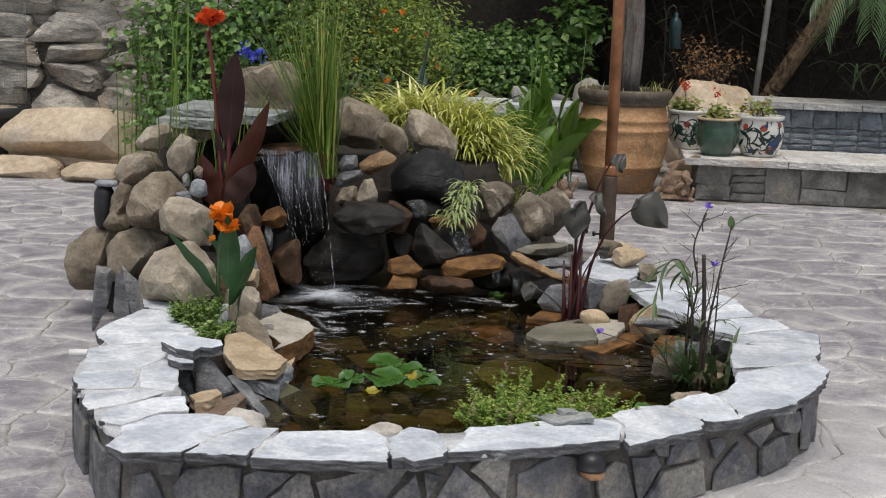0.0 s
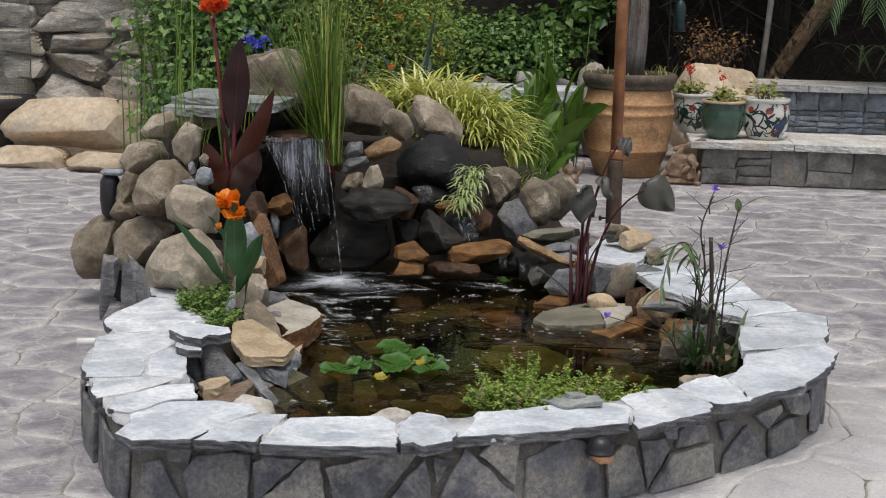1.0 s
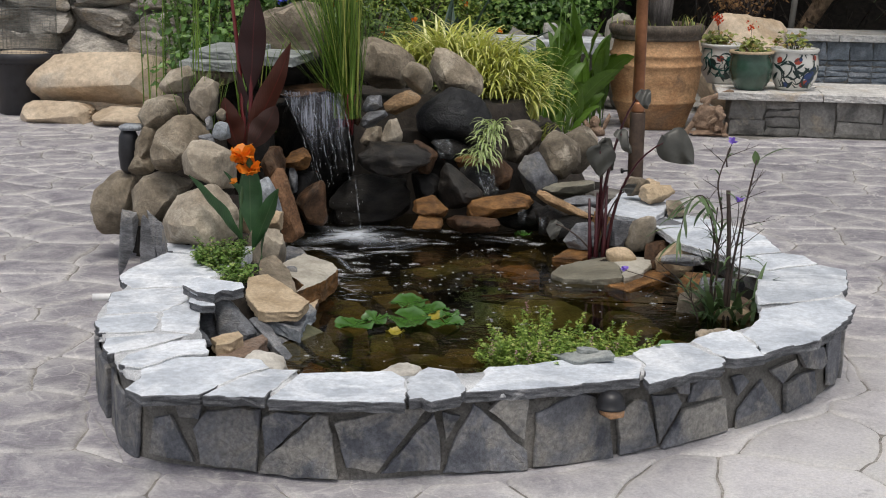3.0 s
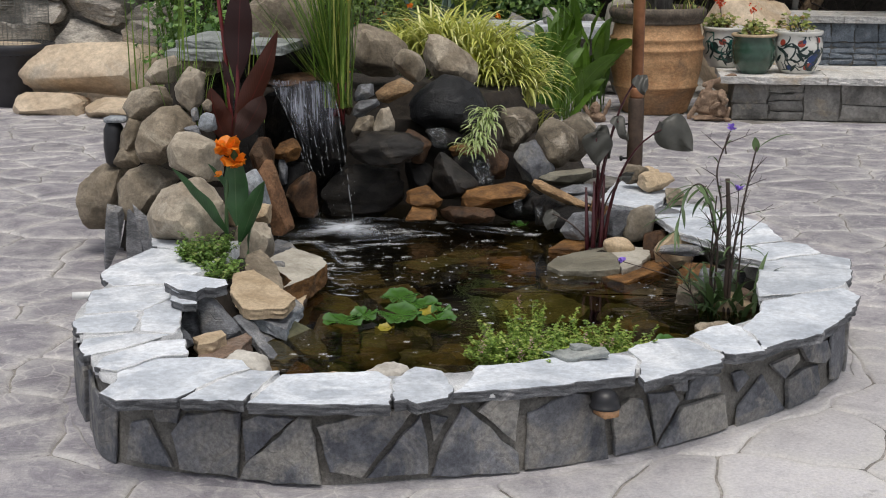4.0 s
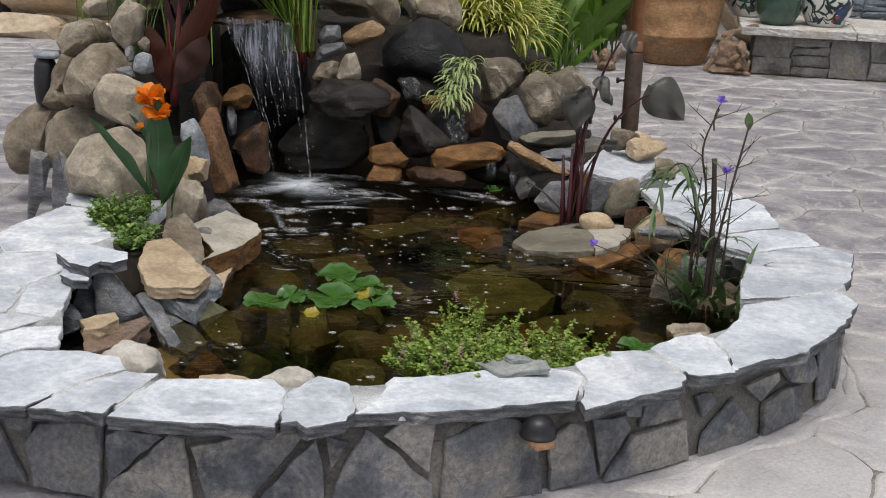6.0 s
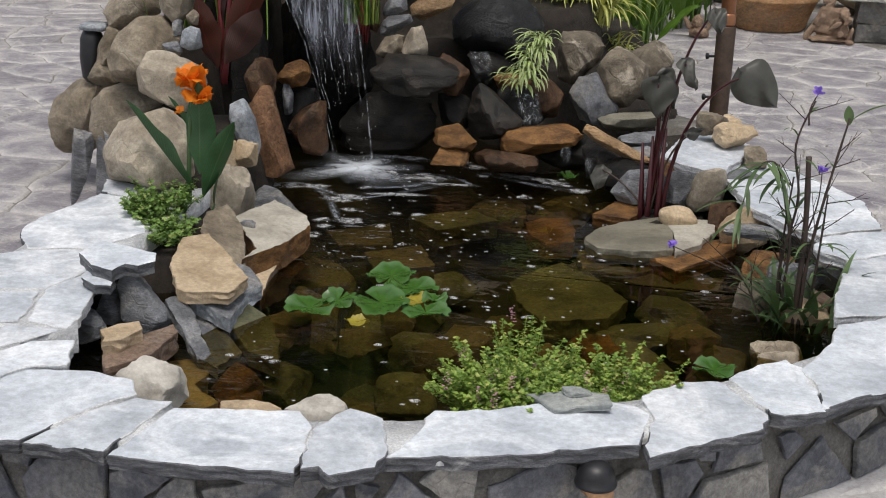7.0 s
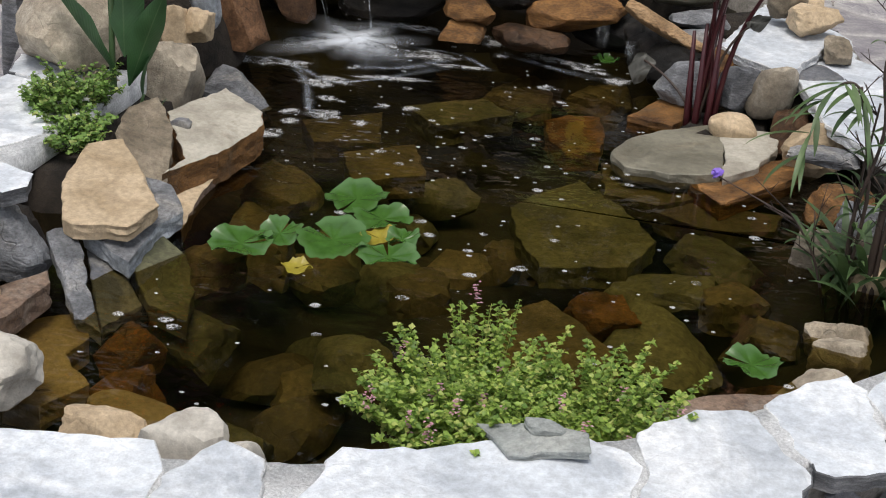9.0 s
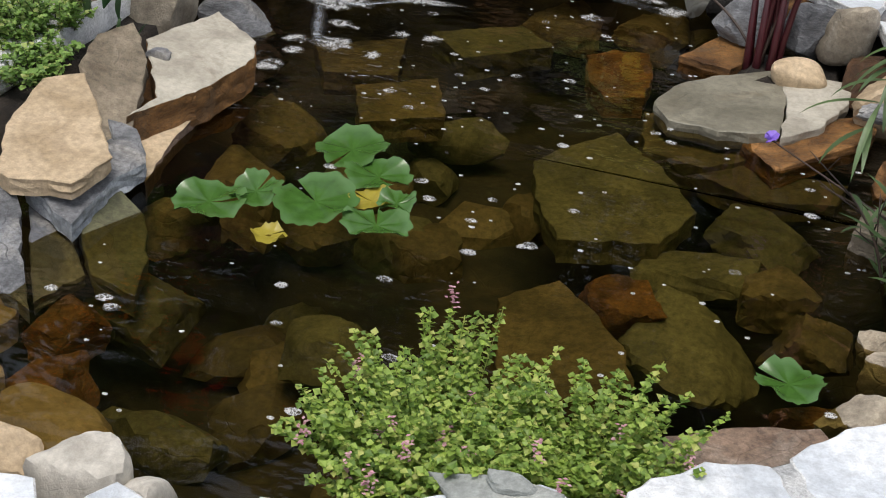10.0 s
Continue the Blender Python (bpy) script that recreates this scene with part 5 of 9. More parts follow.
flat_rock("flat_stone", 0.205, 0.05, [(-0.884, 0.437), (-0.854, 0.478), (-0.805, 0.509), (-0.778, 0.469), (-0.807, 0.395), (-0.847, 0.374)], TAN, 1001, "small tan brown stone tucked under the coping", (0, 0.1), EDGE)
flat_rock("flat_stone", 0.17, 0.06, [(-0.849, 0.373), (-0.838, 0.445), (-0.743, 0.582), (-0.715, 0.545), (-0.730, 0.408), (-0.780, 0.344), (-0.809, 0.306)], BROWNSTONE, 1003, "long flat rosy brown stone tucked under the coping", (0, 0.1), EDGE)
rock("rock", -0.655, 0.245, 0.10, 0.225, 0.18, 0.19, BUFF_SMOOTH, 1004, "smooth pale stone tucked under the coping", group=EDGE, p=26, rough=0.045)
rock("rock", -0.185, 0.088, 0.08, 0.25, 0.16, 0.13, BUFF_SMOOTH, 1005, "rounded pale stone set in the coping", group=EDGE, p=12, rough=0.03)
rock("rock", -0.085, 0.095, 0.08, 0.238, 0.10, 0.11, BUFF_SMOOTH, 1009, "rounded pale stone set in the coping", group=EDGE, p=6, rough=0.02)
rock("rock", -0.35, 0.11, 0.08, 0.215, 0.20, 0.12, TAN, 10051, "tan stone under the coping's inner edge", group=EDGE)
flat_rock("sunken_slab", 0.075, 0.06, [(-0.783, 0.539), (-0.677, 0.617), (-0.622, 0.531), (-0.634, 0.457), (-0.536, 0.379), (-0.585, 0.276), (-0.671, 0.282)], TAN, 1008, "tan slab under the water by the coping", (0, 0.05), EDGE)
flat_rock("flat_stone", 0.107, 0.03, [(-0.817, 0.851), (-0.776, 0.863), (-0.598, 0.705), (-0.627, 0.584)], SLATE_DARK, 951, "wet slate face sloping under the water", (-0.3, 0.1), EDGE)
flat_rock("slate", 0.280, 0.017, [(0.27, 0.225), (0.345, 0.15), (0.47, 0.185), (0.455, 0.235), (0.37, 0.25)], SLATE_TOP, 1006, "grey split slate lying on the coping", (0.1, 0.05), EDGE)
rock("slate", 0.385, 0.225, 0.277, 0.297, 0.075, 0.04, SLATE_TOP, 1007, "small slate chip lying on another", rz=10, group=EDGE, p=76)
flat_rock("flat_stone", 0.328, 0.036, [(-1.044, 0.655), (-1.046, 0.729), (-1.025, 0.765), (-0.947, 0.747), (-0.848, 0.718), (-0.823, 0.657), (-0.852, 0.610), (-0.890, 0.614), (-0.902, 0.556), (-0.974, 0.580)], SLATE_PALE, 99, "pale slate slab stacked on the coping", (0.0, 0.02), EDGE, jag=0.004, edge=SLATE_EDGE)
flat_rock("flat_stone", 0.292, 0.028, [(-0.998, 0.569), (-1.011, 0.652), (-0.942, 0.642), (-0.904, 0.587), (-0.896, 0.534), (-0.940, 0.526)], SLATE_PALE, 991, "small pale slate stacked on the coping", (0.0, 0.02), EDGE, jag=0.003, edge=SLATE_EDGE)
hewn("slate", 0.64, 0.1, [(-0.926, 0.284), (-0.921, 0.151), (-0.889, 0.113), (-0.799, 0.124), (-0.784, 0.178), (-0.88, 0.286), (-0.907, 0.309)], SLATE_GREY, 97, "dark grey slate leaning on the pond's edge", group=EDGE)
hewn("slate", 0.66, 0.09, [(-0.995, 0.12), (-0.925, 0.118), (-0.913, 0.135), (-0.943, 0.234), (-0.979, 0.223), (-0.994, 0.177)], SLATE_GREY, 98, "dark grey slate leaning on the pond's edge", group=EDGE)
# right edge
flat_rock("flat_stone", 0.138, 0.045, [(0.183, 1.882), (0.201, 1.986), (0.274, 2.086), (0.419, 2.189), (0.470, 2.007), (0.484, 1.833), (0.356, 1.785), (0.236, 1.797)], OLIVE_GREY, 110, "broad flat olive stone just above the water", (0.03, 0.02), EDGE)
flat_rock("flat_stone", 0.146, 0.05, [(0.432, 2.149), (0.515, 2.177), (0.597, 2.173), (0.607, 2.059), (0.563, 1.893), (0.490, 1.806), (0.475, 1.984)], BUFF, 1101, "dry pale buff stone at the end of the flat stone", (0.04, 0.02), EDGE)
flat_rock("flat_stone", 0.125, 0.05, [(0.405, 1.812), (0.487, 1.844), (0.578, 1.987), (0.667, 2.072), (0.686, 1.928), (0.616, 1.824), (0.504, 1.694)], ORANGE, 111, "orange brown stone below the flat stone", (0.1, 0.02), EDGE)
flat_rock("flat_stone", 0.14, 0.06, [(0.170, 2.193), (0.299, 2.499), (0.349, 2.258), (0.305, 2.159)], ORANGE, 112, "orange stone at the foot of the taro", (0.05, 0.05), EDGE)
rock("rock", 0.549, 2.300, 0.147, 0.323, 0.167, 0.167, BOULDER_PALE, 114, "smooth grey stone by the taro", group=EDGE, p=6, rough=0.03)
rock("rock", 0.470, 2.144, 0.116, 0.196, 0.149, 0.110, TAN, 115, "smooth rosy pebble by the taro", group=EDGE, p=5, rough=0.01, rz=10)
rock("rock", 0.460, 2.300, 0.127, 0.294, 0.128, 0.118, SLATE_GREY, 116, "blue grey split slate by the taro", group=EDGE, p=68, rz=30)
rock("rock", 0.402, 2.412, 0.161, 0.297, 0.156, 0.136, ORANGE, 117, "brown stone under the coping slab", group=EDGE)
rock("rock", 0.70, 2.05, 0.08, 0.26, 0.18, 0.22, TAN, 118, "rough tan stone by the coping", group=EDGE)
rock("rock", 0.639, 2.175, 0.091, 0.230, 0.139, 0.139, WET_BROWN, 119, "brown stone by the coping", group=EDGE)
rock("rock", 0.90, 1.4, 0.04, 0.19, 0.18, 0.18, TAN, 120, "rounded tan stone below the coping", group=EDGE, p=7)
rock("rock", 0.78, 1.45, 0.02, 0.19, 0.18, 0.16, BOULDER, 1201, "brown grey stone at the foot of the ruellia", group=EDGE)
rock("rock", 0.91, 1.42, 0.02, 0.185, 0.20, 0.16, BROWNSTONE, 1202, "brown grey stone at the foot of the ruellia", group=EDGE)
rock("rock", 0.83, 1.10, 0.03, 0.14, 0.16, 0.12, BOULDER, 1203, "low grey stone at the waterline", group=EDGE)
rock("rock", 0.80, 1.72, 0.05, 0.2, 0.2, 0.18, ORANGE, 121, "brown stone below the coping", group=EDGE)
rock("rock", 0.88, 1.62, 0.1, 0.21, 0.2, 0.12, SLATE_GREY, 122, "grey slate below the coping", group=EDGE, p=68)
rock("rock", 0.80, 0.86, 0.05, 0.15, 0.16, 0.12, BOULDER_PALE, 123, "pale stone below the coping", group=EDGE)
rock("rock", 0.84, 1.05, 0.02, 0.13, 0.14, 0.1, BOULDER_PALE, 1231, "pale stone at the waterline", group=EDGE)
flat_rock("flat_stone", 0.155, 0.07, [(0.50, 0.46), (0.52, 0.60), (0.62, 0.68), (0.74, 0.74), (0.80, 0.66), (0.68, 0.50)], BROWNSTONE, 124, "flat red brown stone below the coping", (0.0, -0.05), EDGE)
rock("rock", 0.623, 2.666, 0.292, 0.388, 0.172, 0.153, TAN, 125, "pale tan stone on the coping", group=EDGE, p=68, rz=-20)
rock("rock", 0.537, 2.750, 0.317, 0.412, 0.134, 0.115, BOULDER, 126, "grey stone on the coping", group=EDGE, p=60)
rock("rock", 0.604, 2.788, 0.307, 0.398, 0.096, 0.096, TAN, 127, "tan stone on the coping", group=EDGE, p=60)
rock("rock", 0.711, 2.550, 0.253, 0.340, 0.096, 0.115, BOULDER, 128, "grey stone on the coping", group=EDGE, p=60)
rock("slate", 0.73, 1.9, 0.19, 0.235, 0.2, 0.12, SLATE_GREY, 129, "flat slate under the coping", group=EDGE, p=68)
rock("slate", 0.616, 2.425, 0.211, 0.279, 0.291, 0.194, SLATE_DARK, 130, "dark slate under the coping slab", group=EDGE, p=68)
for k in range(14):
    s = 3.0 + k * 0.13
    q, out = wall_at(s)
    q = q - out * 0.27
    rock("rock", q.x, q.y, -0.06, random.uniform(0.02, 0.10), random.uniform(0.14, 0.24), random.uniform(0.12, 0.2), random.choice([SUNK, SUNK, SUNK_GREEN]), 300 + k, "brown silted rock under the water by the wall", rz=random.uniform(0, 90), group="sunken rocks")

# ---- sunken stones ----
SK = "sunken rocks"
flat_rock("sunken_slab", 0.04, 0.06, [(-0.024, 1.633), (0.014, 1.721), (0.113, 1.845), (0.259, 1.708), (0.373, 1.544), (0.330, 1.391), (0.130, 1.331), (0.033, 1.477)], SUNK_GREEN, 140, "broad olive slab under the water", (0.05, 0.05), SK)
flat_rock("sunken_slab", 0.055, 0.06, [(-0.090, 2.281), (-0.034, 2.345), (0.064, 2.338), (0.110, 2.201), (0.127, 2.042), (0.033, 2.016), (-0.039, 2.116)], ORANGE, 141, "orange slab under the water", (0.1, 0), SK)
flat_rock("sunken_slab", 0.07, 0.06, [(0.146, 1.965), (0.263, 1.939), (0.431, 1.843), (0.435, 1.795), (0.344, 1.714), (0.199, 1.748)], SUNK, 142, "brown slab under the water", (0.05, 0), SK)
flat_rock("sunken_slab", 0.065, 0.06, [(0.338, 1.711), (0.417, 1.786), (0.657, 1.776), (0.647, 1.682), (0.486, 1.638)], SUNK, 143, "brown slab under the water", (0.05, 0.05), SK)
flat_rock("sunken_slab", 0.02, 0.10, [(0.158, 0.867), (0.083, 1.091), (0.178, 1.194), (0.277, 1.100), (0.371, 0.977), (0.415, 0.871), (0.312, 0.791), (0.211, 0.755)], SUNK, 144, "large brown slab under the water", (0.1, 0), SK)
rock("sunken_rock", 0.315, 1.153, -0.06, 0.055, 0.15, 0.19, ORANGE, 145, "brown rock under the water", group=SK, rz=30)
rock("sunken_rock", 0.519, 1.552, -0.05, 0.055, 0.26, 0.2, SUNK_GREEN, 146, "brown rock under the water", group=SK)
rock("sunken_rock", 0.419, 1.372, -0.06, 0.045, 0.28, 0.18, SUNK_GREEN, 147, "olive rock under the water", group=SK)
rock("sunken_rock", 0.463, 1.086, -0.1, 0.045, 0.30, 0.32, SUNK_GREEN, 148, "large silted rock under the water", group=SK, p=17)
rock("sunken_rock", 0.596, 1.328, -0.05, 0.065, 0.18, 0.18, SUNK, 149, "brown rock under the water", group=SK)
rock("sunken_rock", 0.675, 1.187, -0.05, 0.065, 0.18, 0.18, SUNK, 150, "brown rock under the water", group=SK)
rock("sunken_rock", 0.72, 0.94, -0.05, 0.06, 0.16, 0.12, ORANGE, 1501, "rusty rock under the water", group=SK)
rock("sunken_rock", -0.575, 0.60, -0.05, 0.075, 0.12, 0.17, ORANGE, 151, "rusty rock under the water", group=SK)
rock("sunken_rock", -0.40, 0.32, -0.02, 0.09, 0.27, 0.15, TAN, 152, "tan rock just under the water", group=SK, p=60)
rock("sunken_rock", -0.50, 0.44, -0.05, 0.065, 0.16, 0.2, ORANGE, 153, "brown rock under the water", group=SK)
rock("sunken_rock", -0.17, 0.85, -0.12, 0.0, 0.2, 0.2, SUNK_GREEN, 154, "dark olive rock in the pond", group=SK)
flat_rock("sunken_slab", -0.02, 0.07, [(-0.60, 1.93), (-0.43, 2.08), (-0.33, 1.87), (-0.5, 1.73)], SUNK, 155, "brown slab in the pond", (0, 0), SK)
flat_rock("sunken_slab", -0.01, 0.07, [(-0.80, 2.10), (-0.60, 2.27), (-0.52, 2.02), (-0.70, 1.95)], SUNK, 156, "brown slab in the pond", (0, 0), SK)
flat_rock("sunken_slab", 0.02, 0.07, [(-0.53, 2.28), (-0.33, 2.45), (-0.20, 2.35), (-0.39, 2.15)], SUNK_GREEN, 157, "olive slab in the pond", (0, 0), SK)
rock("sunken_rock", -0.54, 0.80, -0.12, 0.02, 0.22, 0.2, SUNK_GREEN, 158, "silted rock under the water", group=SK)
rock("sunken_rock", -0.60, 1.05, -0.08, 0.06, 0.2, 0.16, SUNK, 159, "brown rock under the water", group=SK)
rock("sunken_rock", -0.58, 1.3, -0.12, 0.03, 0.22, 0.24, SUNK, 160, "brown rock under the water", group=SK)
rock("sunken_rock", -0.65, 1.6, -0.1, 0.04, 0.24, 0.24, SUNK, 163, "brown rock under the water", group=SK)
rock("sunken_rock", 0.02, 2.6, -0.05, 0.06, 0.24, 0.2, SUNK, 165, "brown rock under the water", group=SK)
rock("sunken_rock", 0.2, 2.6, -0.05, 0.07, 0.2, 0.2, SUNK, 166, "brown rock under the water", group=SK)
rock("sunken_rock", -0.25, 2.6, -0.08, 0.04, 0.24, 0.2, SUNK, 167, "brown rock under the water", group=SK)
for k in range(22):
    a, r = random.uniform(0, 2 * math.pi), random.uniform(0.35, 0.95)
    x, y = -0.05 + math.cos(a) * r * 0.62, 1.4 + math.sin(a) * r * 1.05
    top = -0.21 + 0.11 * r + random.uniform(-0.03, 0.02)
    rock("sunken_rock", x, y, top - 0.12, top, random.uniform(0.14, 0.3), random.uniform(0.14, 0.26), random.choice([SUNK, SUNK, SUNK_GREEN]), 400 + k, "brown silted rock deep in the pond", rz=random.uniform(0, 180), group=SK, sub=3)

# ---- falling water, foam, floating leaves ----
def sheet(name, material, path, cols=24, seed=0, wave=0.006):
    """A sheet of water that follows path (rows of y, z, left x, right x)."""
    verts, faces, uvs = [], [], []
    rng = np.random.default_rng(seed)
    phase = rng.uniform(0, 20)
    for row, (y, z, xa, xb) in enumerate(path):
        for i in range(cols + 1):
            s = i / cols
            x = xa + (xb - xa) * s
            u = row / (len(path) - 1)
            uvs.append((min(1.0, max(abs(s - 0.5) * 2 - 0.72, 0) * 3.0 + max(0, u - 0.45) * 1.75), u))
            verts.append((x, y + wave * math.sin(phase + x * 90) + wave * noise.noise(Vector((x * 60, z * 3, phase))), z + 0.4 * wave * math.sin(x * 70)))
    for j in range(len(path) - 1):
        for i in range(cols):
            a = j * (cols + 1) + i
            faces.append((a, a + 1, a + cols + 2, a + cols + 1))
    return put(name, mesh_of(name, verts, faces, uvs), material)


fall = thing("waterfall", -1.13, 2.95, 0.11, "thin broken curtain of water falling into the pond", "waterfall")
Q = Matrix.Translation((1.13, -2.95, -0.11))


def fall_part(name, material, path, cols=24, seed=0, wave=0.006):
    ob = sheet(name, material, path, cols, seed, wave)
    ob.data.transform(Q)
    ob.parent = fall
    return ob


main = []
for k in range(15):
    s = k / 14
    main.append((2.66 - -0.030 * s ** 0.55, 0.783 - 0.673 * s ** 1.25, -1.187 + 0.239 * s, -0.878 + 0.092 * s))
fall_part("curtain", FALL, main[:9], 40, 1)
fall_part("curtain", FALL, [(y - 0.02, z - 0.012, a + 0.02, b - 0.03) for y, z, a, b in main[:8]], 40, 2)
for k, (xa, xb, wob, end, thick) in enumerate(((-1.181, -0.945, 0.009, 1, 0.0022), (-0.883, -0.788, 0.009, 1, 0.0032), (-1.156, -0.932, 0.009, 0.95, 0.0015), (-1.113, -0.909, 0.009, 0.6, 0.002), (-1.057, -0.880, 0.009, 0.7, 0.002), (-1.002, -0.851, 0.009, 0.62, 0.0022), (-0.952, -0.825, 0.009, 0.55, 0.0022), (-1.138, -0.922, 0.009, 0.75, 0.0018), (-0.921, -0.809, 0.009, 0.7, 0.0016))):
    th = Shape()
    pts = []
    for i in range(26):
        s = i / 25 * end
        pts.append((xa + (xb - xa) * s ** 0.8 + wob * noise.noise(Vector((s * 9, k, 0))), 2.635 - -0.041 * s ** 0.55, 0.779 - 0.669 * s ** 1.2))
    th.tube(pts, thick, thick * 0.7, 5, 0.6)
    ob = th.done("thread", THREAD, None)
    ob.data.transform(Q)
    ob.parent = fall
drops = Shape()
u3, f3 = ico(1)
dr = np.random.default_rng(8)
for k in range(50):
    s = dr.uniform(0.4, 1)
    c = np.array([-1.032 + 0.165 * s + dr.normal() * 0.07, 2.62 - -0.071 * s + dr.normal() * 0.03, 0.783 - 0.653 * s])
    drops.add(u3 * dr.uniform(0.0008, 0.0018) * np.array([1, 1, 2.2]) + c, f3)
ob = drops.done("drops", BUBBLE)
ob.data.transform(Q)
ob.parent = fall

cascade = thing("cascade", -0.4, 3.3, 0.11, "small white cascade running over wet rocks", "waterfall")
QC = Matrix.Translation((0.4, -3.3, -0.11))
for k, path in enumerate(([(3.110, 0.513, -0.496, -0.410), (3.051, 0.499, -0.486, -0.390), (3.014, 0.451, -0.467, -0.371), (2.976, 0.403, -0.448, -0.362)],
                          [(2.920, 0.389, -0.276, -0.161), (2.882, 0.365, -0.257, -0.151), (2.854, 0.317, -0.228, -0.132), (2.826, 0.274, -0.209, -0.123), (2.732, 0.267, -0.209, -0.075)],
                          [(2.600, 0.259, -0.023, 0.025), (2.592, 0.230, -0.018, 0.025), (2.588, 0.172, -0.013, 0.023)], [(2.552, 0.238, 0.077, 0.120), (2.544, 0.199, 0.085, 0.120), (2.540, 0.170, 0.087, 0.119)])):
    ob = sheet("rill", RILL, path, 22, 20 + k, 0.012)
    ob.data.transform(QC)
    ob.parent = cascade

# foam round the plunge
fv, ff, fu = [], [], []
rng = np.random.default_rng(4)
nr, na = 9, 48
for j in range(nr + 1):
    for i in range(na):
        a, r = 2 * math.pi * i / na, j / nr
        rr = r * (1 + 0.75 * noise.noise(Vector((math.cos(a) * 2.4, math.sin(a) * 2.4, 5))))
        x, y = -0.79 + 0.25 * rr * math.cos(a), 2.55 + 0.26 * rr * math.sin(a)
        fu.append((r, 0))
        fv.append((x, y, WATER_Z + 0.004 + 0.012 * max(0, 1 - r * 2.0) * (1 + 0.6 * noise.noise(Vector((x * 30, y * 30, 1))))))
for j in range(nr):
    for i in range(na):
        a, b = j * na + i, j * na + (i + 1) % na
        ff.append((a, b, b + na, a + na))
tagged(put("splash_foam", mesh_of("splash_foam", fv, ff, fu), SPLASH), "white splashing foam below the waterfall", "foam", kind="stuff")
swirl = Shape()
for (x, y, w, d, rot) in ((-0.65, 2.78, 0.20, 0.035, 0), (-0.50, 2.79, 0.20, 0.035, -4), (-0.34, 2.72, 0.20, 0.035, -10), (-0.19, 2.65, 0.20, 0.04, -10), (-0.04, 2.61, 0.18, 0.04, -20), (0.07, 2.53, 0.10, 0.04, 0),
                          (-1.01, 2.22, 0.17, 0.05, 0), (-0.89, 2.24, 0.15, 0.04, 10), (-0.76, 2.10, 0.13, 0.035, -20), (-0.67, 1.99, 0.07, 0.026, 0), (-0.63, 1.86, 0.11, 0.045, 0), (-0.73, 1.84, 0.07, 0.026, 0),
                          (-0.70, 1.77, 0.06, 0.025, 0), (-0.57, 2.24, 0.27, 0.022, 14), (-0.41, 2.44, 0.20, 0.02, 12), (-0.53, 2.51, 0.22, 0.05, 8), (-0.71, 2.15, 0.14, 0.03, -14), (-0.51, 2.0, 0.05, 0.025, 0),
                          (-0.43, 2.01, 0.06, 0.025, 0), (-0.52, 1.84, 0.045, 0.026, 0), (-0.11, 2.37, 0.06, 0.03, 0), (-0.32, 2.61, 0.06, 0.024, 0), (-0.71, 1.66, 0.07, 0.037, 0), (-0.95, 2.48, 0.16, 0.05, 20)):
    m = 20
    vs = []
    for i in range(m):
        a = 2 * math.pi * i / m
        r = 1 + 0.6 * noise.noise(Vector((math.cos(a) * 2.6, math.sin(a) * 2.6, x * 9)))
        px, py = w / 2 * r * math.cos(a), d * r * math.sin(a)
        c, s = math.cos(radians(rot)), math.sin(radians(rot))
        vs.append((x + px * c - py * s, y + px * s + py * c, WATER_Z + 0.003))
    swirl.add(vs + [(x, y, WATER_Z + 0.003)], [(i, (i + 1) % m, m) for i in range(m)], [(1, 0)] * m + [(0, 0)])
tagged(swirl.done("foam_streaks", LACE), "streaks of white foam drifting on the pond", "foam", kind="stuff")
def ribbon(points, width):
    """A band of drifting foam along a plan line, thin at its edges."""
    pts = curve_points(points, 8)
    sh = Shape()
    verts, faces, uvs = [], [], []
    for i, q in enumerate(pts):
        t_ = (pts[min(i + 1, len(pts) - 1)] - pts[max(i - 1, 0)]).normalized()
        side = Vector((-t_.y, t_.x))
        end = min(1.0, 4.0 * min(i, len(pts) - 1 - i) / len(pts))
        for k in range(-3, 4):
            w = width * (0.6 + 0.5 * noise.noise(Vector((q.x * 9, q.y * 9, 3 + (k > 0))))) * k / 3
            p = q + side * w
            verts.append((p.x, p.y, WATER_Z + 0.0035))
            uvs.append((max(abs(k) / 3, 1 - end), 0))
        if i:
            o = 7 * i
            faces += [(o - 7 + k, o - 6 + k, o + 1 + k, o + k) for k in range(6)]
    sh.add(verts, faces, uvs)
    return sh


for pts, w in (([(-1.08, 2.14), (-0.98, 2.26), (-0.84, 2.20), (-0.71, 2.13), (-0.56, 2.26), (-0.41, 2.48)], 0.035), ([(-0.95, 2.62), (-0.80, 2.76), (-0.66, 2.75), (-0.44, 2.71), (-0.24, 2.61), (-0.10, 2.55), (0.06, 2.50)], 0.04),
               ([(-0.74, 2.30), (-0.58, 2.34), (-0.44, 2.52)], 0.05), ([(-0.92, 2.30), (-0.78, 2.08), (-0.70, 1.90), (-0.66, 1.84)], 0.035), ([(-0.62, 2.55), (-0.45, 2.56), (-0.30, 2.44)], 0.03)):
    tagged(ribbon(pts, w).done("foam_ribbon", FOAM), "thin milky foam ribbon curling on the pond", "foam", kind="stuff")
flecks, lace = Shape(), Shape()
fr = np.random.default_rng(12)
